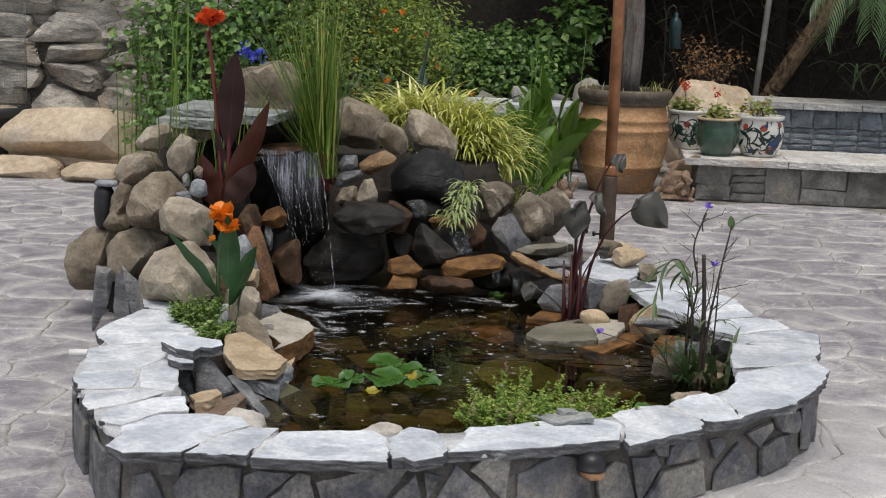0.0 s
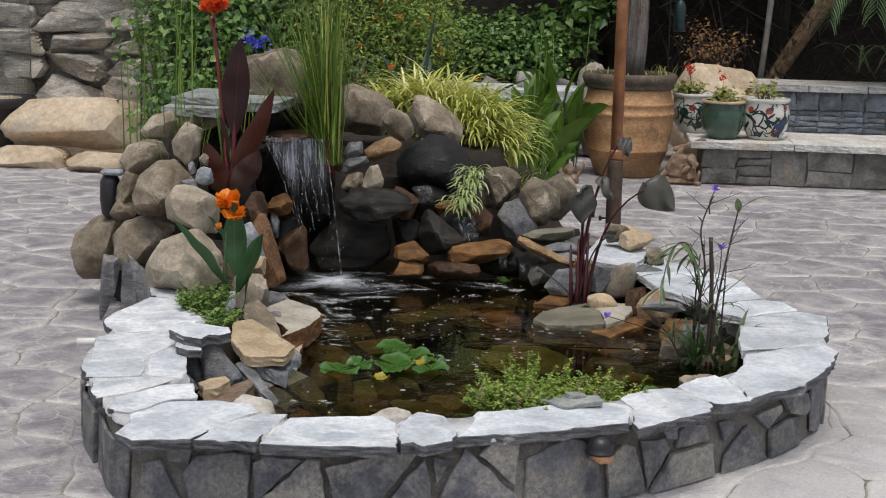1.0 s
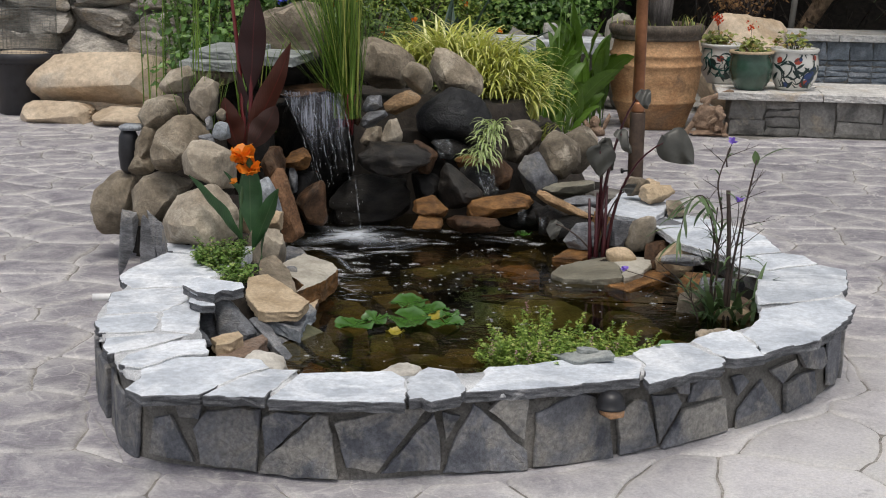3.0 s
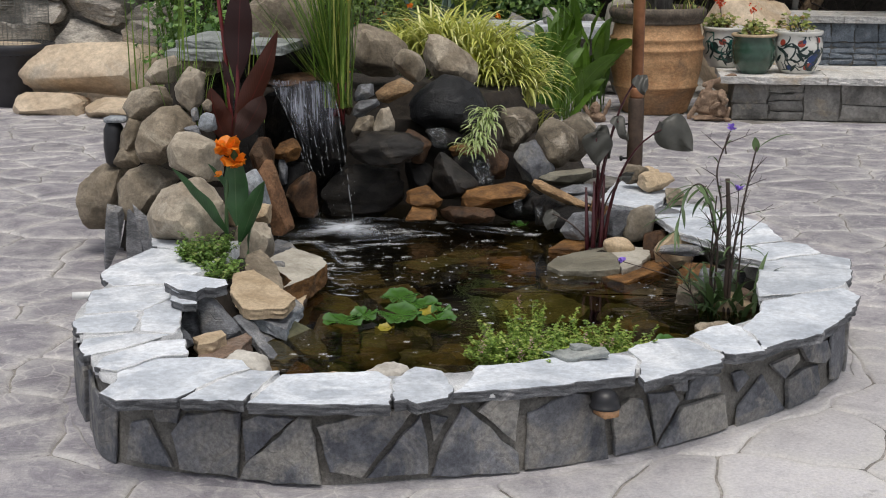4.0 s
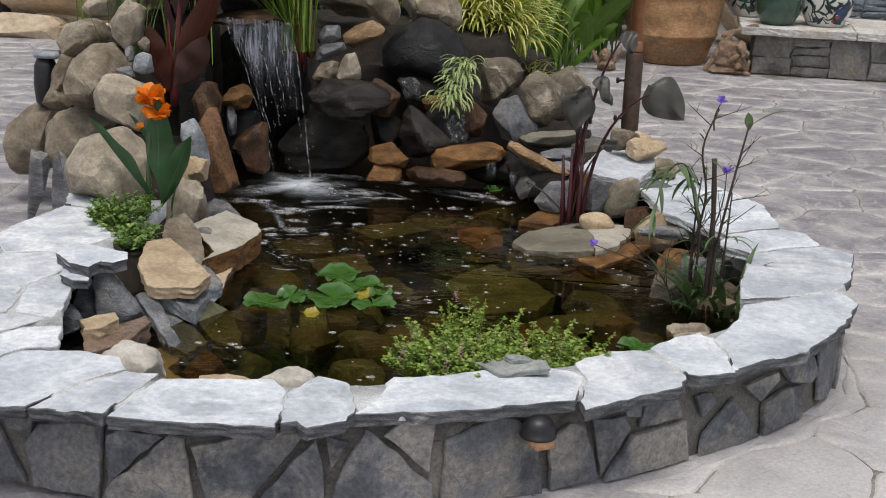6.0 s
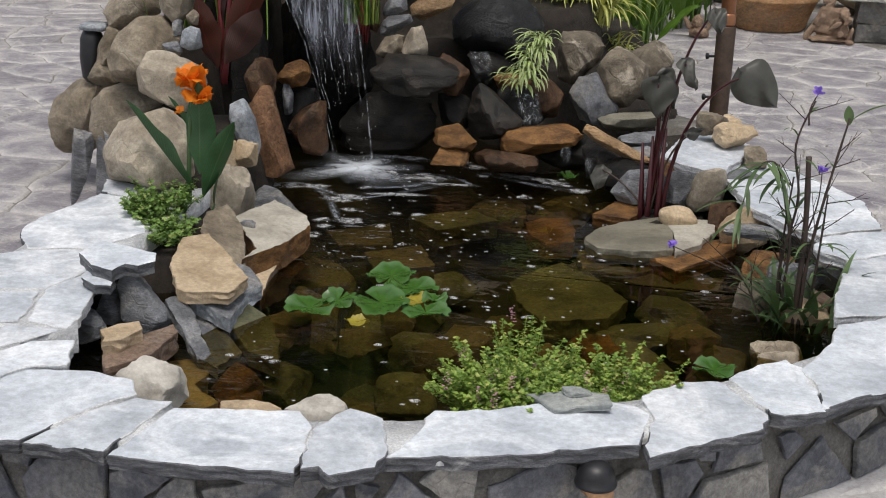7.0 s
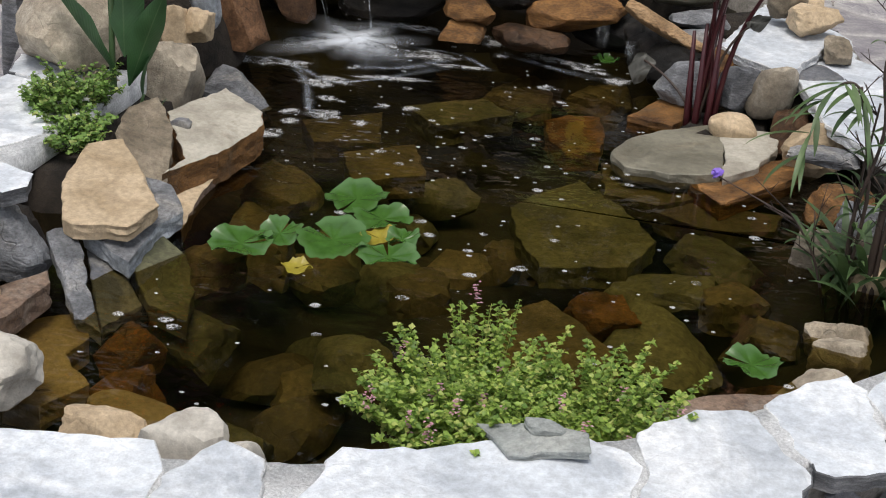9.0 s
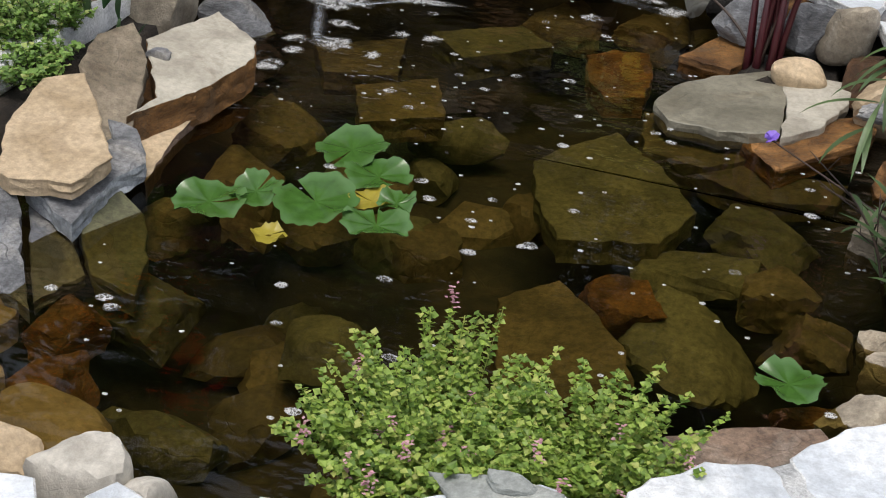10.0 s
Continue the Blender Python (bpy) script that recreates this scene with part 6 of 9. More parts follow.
for k in range(240):
    if k < 105:
        x, y = fr.uniform(-0.75, 0.3), fr.uniform(1.5, 2.7)
    else:
        x, y = fr.uniform(-0.6, 0.75), fr.uniform(0.3, 1.9)
    r = fr.uniform(0.002, 0.0055) if k % 4 else fr.uniform(0.008, 0.014)
    m = 9
    rim = [(x + r * fr.uniform(0.8, 1.2) * math.cos(2 * math.pi * i / m) * 1.25, y + r * fr.uniform(0.8, 1.2) * math.sin(2 * math.pi * i / m), WATER_Z + 0.0015) for i in range(m)]
    (flecks if r < 0.0075 else lace).add(rim + [(x, y, WATER_Z + 0.0025 + r * 0.12)], [(i, (i + 1) % m, m) for i in range(m)], [(0.8, 0)] * m + [(0, 0)])
tagged(lace.done("foam_rafts", LACE), "small rafts of clustered foam bubbles on the water", "foam", kind="stuff")
tagged(flecks.done("foam_flecks", BUBBLE), "small white foam bubbles floating on the water", "foam", kind="stuff")


def lily_pad(parent, x, y, rx, ry, notch, material, lift=0.004, tilt=(0, 0), seed=0):
    m, rr = 40, 6
    verts, faces, uvs = [(0, 0, lift)], [], [(0.5, 0.5)]
    for j in range(1, rr + 1):
        for i in range(m + 1):
            a = notch + 0.07 + (2 * math.pi - 0.14) * i / m
            s = j / rr
            wav = 1 + 0.05 * math.sin(a * 11 + seed) + 0.025 * math.sin(a * 23 + seed) + 0.05 * noise.noise(Vector((math.cos(a) * 3, math.sin(a) * 3, seed)))
            k = s * (wav if j == rr else 1)
            px, py = rx * k * math.cos(a), ry * k * math.sin(a)
            pz = lift + 0.009 * s * s * (1 + math.sin(a * 3 + seed)) + 0.003 * s * math.cos(a * 7 + seed) + px * tilt[0] + py * tilt[1] + 0.002 * math.sin(a * 18) * s
            verts.append((px, py, max(pz, 0.001)))
            uvs.append((0.5 + 0.44 * s, 0.5))
    for i in range(m):
        faces.append((0, 1 + i, 2 + i))
    for j in range(rr - 1):
        for i in range(m):
            a = 1 + j * (m + 1) + i
            faces.append((a, a + m + 1, a + m + 2, a + 1))
    ob = put("pad", mesh_of("pad", verts, faces, uvs), material, parent)
    ob.location = (x, y, 0)
    return ob


lily = thing("water_lily", -0.32, 1.2, WATER_Z, "water lily with notched green floating pads", "water lily")
for k, (x, y, rx, ry, nt_, mat, lift, tilt) in enumerate(((-0.498, 1.010, 0.078, 0.075, 0.4, LILY, 0.006, (0, 0.1)), (-0.434, 1.086, 0.055, 0.065, 1.5, LILY, 0.012, (0, 0.2)), (-0.344, 1.352, 0.080, 0.095, 4.6, LILY, 0.010, (0.02, 0.06)),
                                                        (-0.305, 1.092, 0.088, 0.100, 2.6, LILY, 0.022, (-0.08, 0.12)), (-0.245, 1.266, 0.075, 0.070, 5.6, LILY, 0.008, (0, 0.05)), (-0.165, 1.072, 0.075, 0.055, 1.9, LILY, 0.012, (0.08, 0.12)),
                                                        (-0.161, 1.164, 0.040, 0.045, 0.5, LILY, 0.02, (0, 0.1)))):
    lily_pad(lily, x + 0.32, y - 1.216, rx * 0.95, ry * 0.95, nt_, mat, lift * 0.6, (tilt[0] * 0.5, tilt[1] * 0.5), k)
lily_pad(lily, -0.336 + 0.32, 0.950 - 1.216, 0.036, 0.032, 1.0, LILY_YELLOW, -0.004, (0, 0), 9)["label"] = "yellowed dying pad"
lily_pad(lily, -0.216 + 0.32, 1.168 - 1.216, 0.05, 0.045, 3.0, LILY_YELLOW, 0.001, (0, 0), 10)["label"] = "yellowed dying pad"
small_lily = thing("water_lily", 0.670, 0.890, WATER_Z, "single small green lily pad on the water", "water lily")
lily_pad(small_lily, 0, 0, 0.058, 0.06, 2.9, LILY, 0.003, (0, 0), 14)
loose = thing("floating_leaf", 0.0, 2.72, WATER_Z, "pale green leaf floating by the cascade", "leaf")
lily_pad(loose, 0, 0, 0.045, 0.03, 2.0, LILY, 0.003, (0, 0), 15)

# ---- plants in and round the pond ----
def stem_path(a, b, bow=0.05, n=8, side=(1, 0, 0)):
    a, b, side = Vector(a), Vector(b), Vector(side)
    return [a.lerp(b, i / n) + side * (bow * math.sin(math.pi * i / n)) for i in range(n + 1)]


def big_leaf(parent, material, base, az, length, width, lean, droop, fold=0.2, sway=0.0, seg=14, name="leaf", broad=0.42, start=0.12, roll=0.0, ripple=0.12):
    sh = Shape()
    sh.blade(base, az, length, width, lean, droop, seg, fold, broad, sway, start, roll, ripple)
    return sh.done(name, material, parent)


def flower(parent, at, material, size, petals=7, seed=0, name="flower"):
    rng = np.random.default_rng(seed)
    core = Shape()
    core.tube([(at[0], at[1], at[2] - size * 0.34), (at[0], at[1], at[2] - size * 0.1), (at[0], at[1], at[2])], size * 0.05, size * 0.03, 6)
    heart = core.done(name, material, parent)
    for k in range(petals):
        az = 2 * math.pi * k / petals + rng.uniform(-0.3, 0.3)
        sh = Shape()
        sh.blade((at[0], at[1], at[2] - size * 0.3), az, size * rng.uniform(0.6, 0.95), size * rng.uniform(0.5, 0.8), rng.uniform(0.05, 0.9), rng.uniform(0.5, 1.9), 7, -0.2, 0.68, rng.uniform(-0.6, 0.6), 0.15, rng.uniform(-0.8, 0.8), 0.3)
        sh.done("petal", material, heart)
    return heart


def canna_dark():
    x, y, z = -1.247, 2.165, 0.552
    t = thing("canna_lily", x, y, z, "tall burgundy-leaved canna with a red flower among the boulders", "canna")
    sh = Shape()
    sh.tube(stem_path((0.03, 0, -0.06), (-0.045, 0.03, 0.80), 0.012), 0.013, 0.007, 8)
    sh.tube(stem_path((0.035, -0.01, -0.06), (0.06, 0.0, 0.45), 0.008), 0.014, 0.007, 8)
    sh.done("stem", CANNA_STEM, t)
    big_leaf(t, CANNA_DARK, (0.06, -0.01, 0.27), 0.0, 0.45, 0.125, 0.05, 0.05, 0.35, 0.2, 20, roll=1.25, start=0.05, broad=0.50, ripple=0.10)
    big_leaf(t, CANNA_DARK, (0.035, 0.01, 0.30), 3.14, 0.37, 0.085, 0.04, -0.10, 0.6, -0.2, 18, roll=-1.0, start=0.05, broad=0.50, ripple=0.22)
    big_leaf(t, CANNA_DARK, (0.02, 0.0, 0.14), 3.0, 0.24, 0.060, 0.12, 0.02, 0.6, 0.0, 16, roll=-1.1, start=0.05, broad=0.5, ripple=0.15)
    big_leaf(t, CANNA_RUST, (0.035, -0.02, 0.05), 0.05, 0.50, 0.105, 0.52, -0.26, 0.55, 0.2, 20, roll=1.15, start=0.08, broad=0.40, ripple=0.12)
    big_leaf(t, CANNA_RUST, (0.02, -0.03, 0.00), 3.1, 0.27, 0.125, 0.46, -0.50, 0.35, 0.1, 18, roll=-1.25, start=0.06, broad=0.52, ripple=0.12)
    big_leaf(t, CANNA_DUSK, (0.05, -0.04, 0.02), 0.0, 0.25, 0.115, 0.66, -0.25, 0.4, -0.2, 18, roll=1.1, start=0.06, broad=0.50, ripple=0.15)
    flower(t, (-0.035, 0.03, 0.86), FLOWER_RED, 0.115, 13, 3)
    sh = Shape()
    sh.blade((-0.045, 0.03, 0.74), 1.0, 0.10, 0.022, 0.1, 0.3)
    sh.blade((-0.045, 0.03, 0.74), 4.0, 0.09, 0.02, 0.2, 0.3)
    sh.done("bud", CANNA_STEM, t)


def canna_orange():
    x, y, z = -1.038, 1.414, 0.167
    t = thing("canna_lily", x, y, z, "green-leaved canna with a bright orange flower", "canna")
    sh = Shape()
    sh.tube(stem_path((0, 0, -0.05), (0.02, -0.02, 0.46), -0.01), 0.011, 0.006, 8)
    sh.done("stem", CANNA_GREEN, t)
    big_leaf(t, CANNA_GREEN, (0.045, -0.03, 0.20), -1.45, 0.30, 0.095, -0.04, 0.16, 0.4, 0.1, 18, broad=0.45, start=0.05)
    big_leaf(t, CANNA_GREEN, (0.02, -0.02, 0.14), 3.14, 0.36, 0.075, 0.72, -0.10, 0.6, 0.0, 18, roll=-0.9, broad=0.45, start=0.05)
    big_leaf(t, CANNA_GREEN, (0.05, -0.02, 0.12), 0.0, 0.28, 0.075, 0.38, 0.05, 0.5, 0.0, 18, roll=1.0, broad=0.5, start=0.05)
    big_leaf(t, CANNA_GREEN, (0.03, -0.01, 0.30), 3.1, 0.17, 0.045, 0.62, 0.0, 0.5, 0.0, 14, roll=-0.9)
    sh = Shape()
    sh.tube(stem_path((0.04, 0, -0.05), (0.085, -0.01, 0.10), 0.0), 0.007, 0.004, 6)
    sh.tube(stem_path((0.06, 0.01, -0.05), (0.12, 0.0, 0.05), 0.01), 0.005, 0.003, 6)
    sh.blade((0.085, -0.01, 0.10), 0.3, 0.11, 0.05, 0.1, 0.3, 8, 0.3, 0.4)
    sh.blade((0.12, 0.0, 0.05), 0.3, 0.05, 0.022, 0.4, 0.3, 6, 0.3, 0.4)
    sh.done("shoot", CANNA_GREEN, t)
    flower(t, (0.015, -0.02, 0.505), FLOWER_ORANGE, 0.10, 13, 5)
    flower(t, (0.055, -0.03, 0.455), FLOWER_ORANGE, 0.08, 9, 6)
    flower(t, (-0.02, -0.03, 0.40), FLOWER_ORANGE, 0.03, 3, 7, "bud")


def herb(name, spots, count, material, label, seed, leaf_len=0.014, florets=0, base_z=0.1, stem_len=0.16):
    """Creeping herb: many thin stems set with pairs of tiny leaves."""
    rng = np.random.default_rng(seed)
    cx, cy = spots[0][0], spots[0][1]
    t = thing(name, cx, cy, base_z, label, "plant")
    stems, leaves, fl = Shape(), Shape(), Shape()
    for k in range(count):
        sx, sy, rx, ry, zz, lift = spots[rng.integers(len(spots))]
        a, r = rng.uniform(0, 2 * math.pi), math.sqrt(rng.uniform(0, 1))
        bx, by = sx + rx * r * math.cos(a) - cx, sy + ry * r * math.sin(a) - cy
        L = stem_len * rng.uniform(0.5, 1.15) * lift
        az = a + rng.uniform(-0.7, 0.7)
        out = Vector((math.cos(az), math.sin(az), 0)) * L * (0.15 + 0.45 * r)
        b = Vector((bx, by, zz - base_z))
        e = b + out + Vector((0, 0, L * rng.uniform(0.7, 1.05) * (1 - 0.35 * r)))
        pts = [b.lerp(e, i / 5) + Vector((0, 0, 0.012 * math.sin(math.pi * i / 5))) for i in range(6)]
        stems.tube(pts, 0.0014, 0.0008, 3)
        n = int(L / 0.008)
        for i in range(n):
            s = 0.05 + 0.95 * (i + rng.uniform(0, 0.5)) / n
            p = b.lerp(e, min(s, 1.0)) + Vector((0, 0, 0.012 * math.sin(math.pi * min(s, 1))))
            for side in (0, math.pi):
                g = i * 1.57 + side + rng.uniform(-0.3, 0.3)
                d = Vector((math.cos(g), math.sin(g), rng.uniform(0.0, 0.5)))
                ll = leaf_len * rng.uniform(0.65, 1.25)
                leaves.leaflet(p, Vector((rng.uniform(-0.6, 0.6), rng.uniform(-0.6, 0.6), 1)), d, ll, ll * 0.95)
        if florets and rng.uniform() < florets:
            for i in range(22):
                p = e + Vector((rng.normal() * 0.004, rng.normal() * 0.004, i * 0.0018))
                fl.leaflet(p, (0, 0, 1), (rng.normal(), rng.normal(), 0.5), 0.008, 0.005)
    stems.done("twigwork", STEM_BROWN if material is HERB_LEFT else HERB, t)
    leaves.done("foliage", material, t, smooth=False)
    if florets:
        fl.done("blossom", FLOWER_PINK, t, "tiny pink flower spikes", smooth=False)


def taro():
    x, y, z = 0.37, 2.22, 0.08
    t = thing("taro", x, y, z, "black taro with dark leaves and wine-red stems standing in water", "taro")

    def heart(parent, at, normal, tip, length, width, material=TARO_LEAF, seed=0):
        """A heart-shaped leaf blade hung from its stem."""
        n, k = Vector(normal).normalized(), Vector(tip)
        k = (k - n * k.dot(n)).normalized()
        s = n.cross(k)
        rows = 12
        verts, faces = [], []
        for i in range(rows + 1):
            u = i / rows
            w = width / 2 * (math.sin(math.pi * min(1, u * 1.02) ** 0.62) ** 0.75 if 0 < u < 1 else 0.0)
            for j in range(-3, 4):
                v = j / 3
                notch = 0.16 * length * (1 - abs(v)) * max(0, 1 - u * 5)
                p = Vector(at) + k * (length * (u - 0.24) + notch) + s * (w * v) + n * (-0.10 * width * v * v + 0.012 * math.sin(u * 9 + v * 4 + seed) - 0.15 * length * u * u)
                verts.append(p)
        for i in range(rows):
            for j in range(6):
                a = i * 7 + j
                faces.append((a, a + 1, a + 8, a + 7))
        return put("leaf", mesh_of("leaf", verts, faces), material, parent)

    ends = [((0.285, -0.10, 0.60), 0.0, (-0.35, -0.9, 0.30), (0.75, 0.0, -0.62), 0.185, 0.16), ((0.165, -0.06, 0.80), 0.02, (-0.1, -0.7, 0.6), (0.3, -0.2, -0.8), 0.10, 0.07), ((0.085, -0.08, 0.62), 0.0, (0.4, -0.6, 0.5), (0.5, -0.2, -0.8), 0.12, 0.07),
            ((-0.005, -0.06, 0.54), 0.0, (-0.2, -0.9, 0.3), (0.05, -0.1, -1), 0.15, 0.125), ((0.02, -0.02, 0.56), 0.0, (0.5, -0.8, 0.3), (0.3, 0.0, -1), 0.15, 0.09), ((0.115, -0.05, 0.37), 0.0, (0.2, -0.7, 0.6), (0.4, -0.2, 0.5), 0.08, 0.045),
            ((-0.20, 0.14, 0.17), 0.0, (-0.2, -0.6, 0.7), (-0.2, -0.6, -0.5), 0.10, 0.08)]
    for k, (e, bow, nrm, tip, L, W) in enumerate(ends):
        st = Shape()
        b = Vector((0.035 * math.cos(k * 2.1), 0.02 * math.sin(k * 2.1), -0.06))
        m = Vector((e[0] * 0.12, e[1] * 0.15, e[2] * 0.8))
        pts = [b * (1 - s) ** 2 + m * (2 * s * (1 - s)) + Vector(e) * s * s for s in [i / 10 for i in range(11)]]
        st.tube(pts, 0.0095 if k < 5 else 0.005, 0.0028, 8)
        st.done("stem", TARO_STEM if k < 5 else STEM_BROWN, t)
        heart(t, e, nrm, tip, L, W, TARO_LEAF, k)
    for k in range(7):
        st = Shape()
        a = k * 0.9
        st.tube([(0.03 * math.cos(a), 0.025 * math.sin(a), -0.06), (0.04 * math.cos(a), 0.03 * math.sin(a), 0.1), (0.05 * math.cos(a), 0.03 * math.sin(a), 0.2 + 0.03 * k)], 0.014, 0.005, 7)
        st.done("stem", TARO_STEM, t)


def ruellia():
    x, y, z = 0.87, 1.34, 0.08
    t = thing("ruellia", x, y, z, "leggy dark-stemmed water plant with purple flowers and drooping leaves", "plant")
    rng = np.random.default_rng(33)
    leaves = Shape()
    # the tall stems by their bends: base, middle, top
    stalks = [((-0.03, 0.0, -0.08), (-0.052, 0.0, 0.18), (-0.022, 0.0, 0.40), (-0.045, 0.0, 0.56), (-0.005, 0.0, 0.69), 0.0052), ((0.0, 0.0, -0.08), (0.008, -0.01, 0.28), (-0.006, 0.0, 0.53), 0.009), ((0.02, -0.01, -0.08), (0.022, -0.01, 0.20), (0.052, 0.0, 0.42), (0.092, 0.0, 0.65), 0.0062),
              ((-0.05, 0.0, -0.08), (-0.03, 0.0, 0.24), (-0.05, 0.0, 0.36), (-0.085, 0.0, 0.50), 0.005), ((-0.02, 0.03, -0.08), (-0.05, 0.02, 0.20), (-0.04, 0.03, 0.46), 0.005), ((0.03, 0.02, -0.08), (0.05, 0.0, 0.18), (0.06, 0.02, 0.42), 0.005),
              ((-0.06, -0.03, -0.08), (-0.12, -0.02, 0.10), (-0.19, -0.02, 0.20), 0.004)]
    for k, (*bends, r) in enumerate(stalks):
        st = Shape()
        pts = curve_points(bends, 6)
        st.tube(pts, r, r * (0.45 if k != 1 else 0.85), 7, 0.18)
        for i in range(7 if k != 1 else 1):
            p = pts[rng.integers(5, len(pts) - 1)]
            d = Vector((rng.normal(), rng.normal() * 0.5, abs(rng.normal()) * 0.7 + 0.4)).normalized() * rng.uniform(0.05, 0.15)
            st.tube([p, p + d * 0.6, p + d], 0.002, 0.0009, 4)
            if k != 1:
                st.tube([p + d * 0.6, p + d * 0.75 + Vector((0.02 * rng.normal(), 0, 0.02))], 0.0012, 0.0008, 4)
        st.done("stalk", STEM_BROWN, t)
        for i in range(13 if k != 1 else 4):
            p = pts[rng.integers(2, len(pts) - 2)]
            leaves.blade(p, rng.uniform(0, 2 * math.pi), rng.uniform(0.06, 0.13), rng.uniform(0.008, 0.014), rng.uniform(0.5, 1.6), rng.uniform(0.9, 1.7), 8, 0.2, 0.4, rng.uniform(-0.4, 0.4))
    # an arching twig with leaves hanging from it
    arch = curve_points([(-0.06, 0.0, 0.42), (-0.09, -0.01, 0.50), (-0.13, -0.01, 0.50), (-0.165, -0.01, 0.43), (-0.18, -0.01, 0.32)], 5)
    st = Shape()
    st.tube(arch, 0.004, 0.0015, 6)
    st.done("arching_twig", STEM_BROWN, t)
    for i in range(3, len(arch), 2):
        for side in (0.0, 1.4):
            leaves.blade(arch[i], rng.uniform(2.4, 3.9) + side, rng.uniform(0.10, 0.17), rng.uniform(0.012, 0.018), rng.uniform(1.6, 2.2), rng.uniform(0.7, 1.1), 8, 0.2, 0.4, 0.2)
    leaves.blade((0.092, 0.0, 0.64), 0.0, 0.15, 0.022, 0.9, 0.85, 9, 0.2, 0.45)
    leaves.blade((0.092, 0.0, 0.63), 2.6, 0.055, 0.028, 0.1, 0.2, 7, 0.2, 0.5, 0.0, 0.25, 1.2)
    for k in range(34):
        az = rng.uniform(0, 2 * math.pi)
        leaves.blade((rng.normal() * 0.055, rng.normal() * 0.03, 0.0), az, rng.uniform(0.14, 0.30), rng.uniform(0.016, 0.028), rng.uniform(0.15, 0.7), rng.uniform(0.8, 1.7), 9, 0.2, 0.4, rng.uniform(-0.5, 0.5))
    leaves.done("foliage", STRAP, t)
    for k, at in enumerate(((0.0, 0.0, 0.72), (0.035, -0.01, 0.50), (-0.38, 0.26, 0.15))):
        flower(t, at, FLOWER_PURPLE, 0.032, 5, 60 + k)
    for a, e, bow in (((-0.015, 0.0, 0.62), (0.0, 0.0, 0.71), -0.01), ((0.01, 0.0, 0.30), (0.035, -0.01, 0.49), 0.01), ((-0.10, 0.05, 0.12), (-0.38, 0.26, 0.145), 0.0)):
        st = Shape()
        st.tube(stem_path(a, e, bow), 0.003, 0.0015, 5)
        st.done("flowering_twig", STEM_BROWN, t)


def reeds():
    x, y, z = -0.874, 2.807, 0.642
    t = thing("reed_clump", x, y, z, "clump of upright green reeds beside the water lip", "reeds")
    rng = np.random.default_rng(41)
    sh, st = Shape(), Shape()
    for k in range(260):
        az = rng.normal() * 0.8 + (math.pi if rng.uniform() < 0.72 else 0)
        lean = abs(rng.normal()) * (0.30 if math.cos(az) < 0 else 0.05) + 0.04
        sh.blade((rng.normal() * 0.028 + 0.0, rng.normal() * 0.022, 0.0), az, rng.uniform(0.45, 1.0), rng.uniform(0.005, 0.009), lean, rng.uniform(0.0, 0.28), 7, 0.35, 0.3, rng.uniform(-0.2, 0.2), 0.6)
    sh.done("foliage", REED, t)
    for k in range(16):
        st.tube([(rng.normal() * 0.03, rng.normal() * 0.025, -0.08), (rng.normal() * 0.03, rng.normal() * 0.025, 0.12)], 0.005, 0.004, 5)
    st.done("base", CANNA_STEM, t, "reddish brown stem bases")


def grass_clump(name, x, y, z, count, length, width, material, label, seed, droop=(1.2, 2.2), lean=(0.1, 0.7), bias=None, r=0.06):
    t = thing(name, x, y, z, label, "grass")
    rng = np.random.default_rng(seed)
    sh = Shape()
    for k in range(count):
        az = rng.uniform(0, 2 * math.pi) if bias is None else rng.normal() * 0.7 + bias
        sh.blade((rng.normal() * r, rng.normal() * r, -0.02), az, length * rng.uniform(0.55, 1.1), width * rng.uniform(0.7, 1.2), rng.uniform(*lean), rng.uniform(*droop), 8, 0.25, 0.35, rng.uniform(-0.4, 0.4), 0.5)
    sh.done("foliage", material, t)
    return t


def broad_plant(x, y, z, count, length, seed, label="broad upright green leaves of a bedding plant", bloom=0):
    t = thing("broadleaf_plant", x, y, z, label, "plant", group="broadleaf plants")
    rng = np.random.default_rng(seed)
    st = Shape()
    for k in range(count):
        az = rng.uniform(0, 2 * math.pi)
        b = Vector((rng.normal() * 0.07, rng.normal() * 0.07, -0.03))
        h = length * rng.uniform(0.0, 0.65)
        q = b + Vector((math.cos(az) * 0.03, math.sin(az) * 0.03, h))
        if h > 0.08:
            st.tube([b, b.lerp(q, 0.5), q], 0.008, 0.006, 5)
        big_leaf(t, BROADLEAF, q, az, length * rng.uniform(0.40, 0.62), length * rng.uniform(0.09, 0.16), rng.uniform(0.05, 0.7), rng.uniform(0.1, 1.1), 0.35, rng.uniform(-0.5, 0.5), 9, broad=0.45, start=0.12, roll=rng.uniform(-1.2, 1.2))
    st.done("stalkwork", BROADLEAF, t)
    if bloom:
        sh = Shape()
        for k in range(bloom):
            b = Vector((rng.normal() * 0.08, rng.normal() * 0.08, 0))
            e = b + Vector((rng.normal() * 0.05, rng.normal() * 0.05, length * rng.uniform(1.1, 1.4)))
            sh.tube([b, b.lerp(e, 0.5), e], 0.005, 0.003, 5)
            sh.blade(e, rng.uniform(0, 6), 0.12, 0.04, 0.1, 0.3)
        sh.done("stalk", BROADLEAF, t)


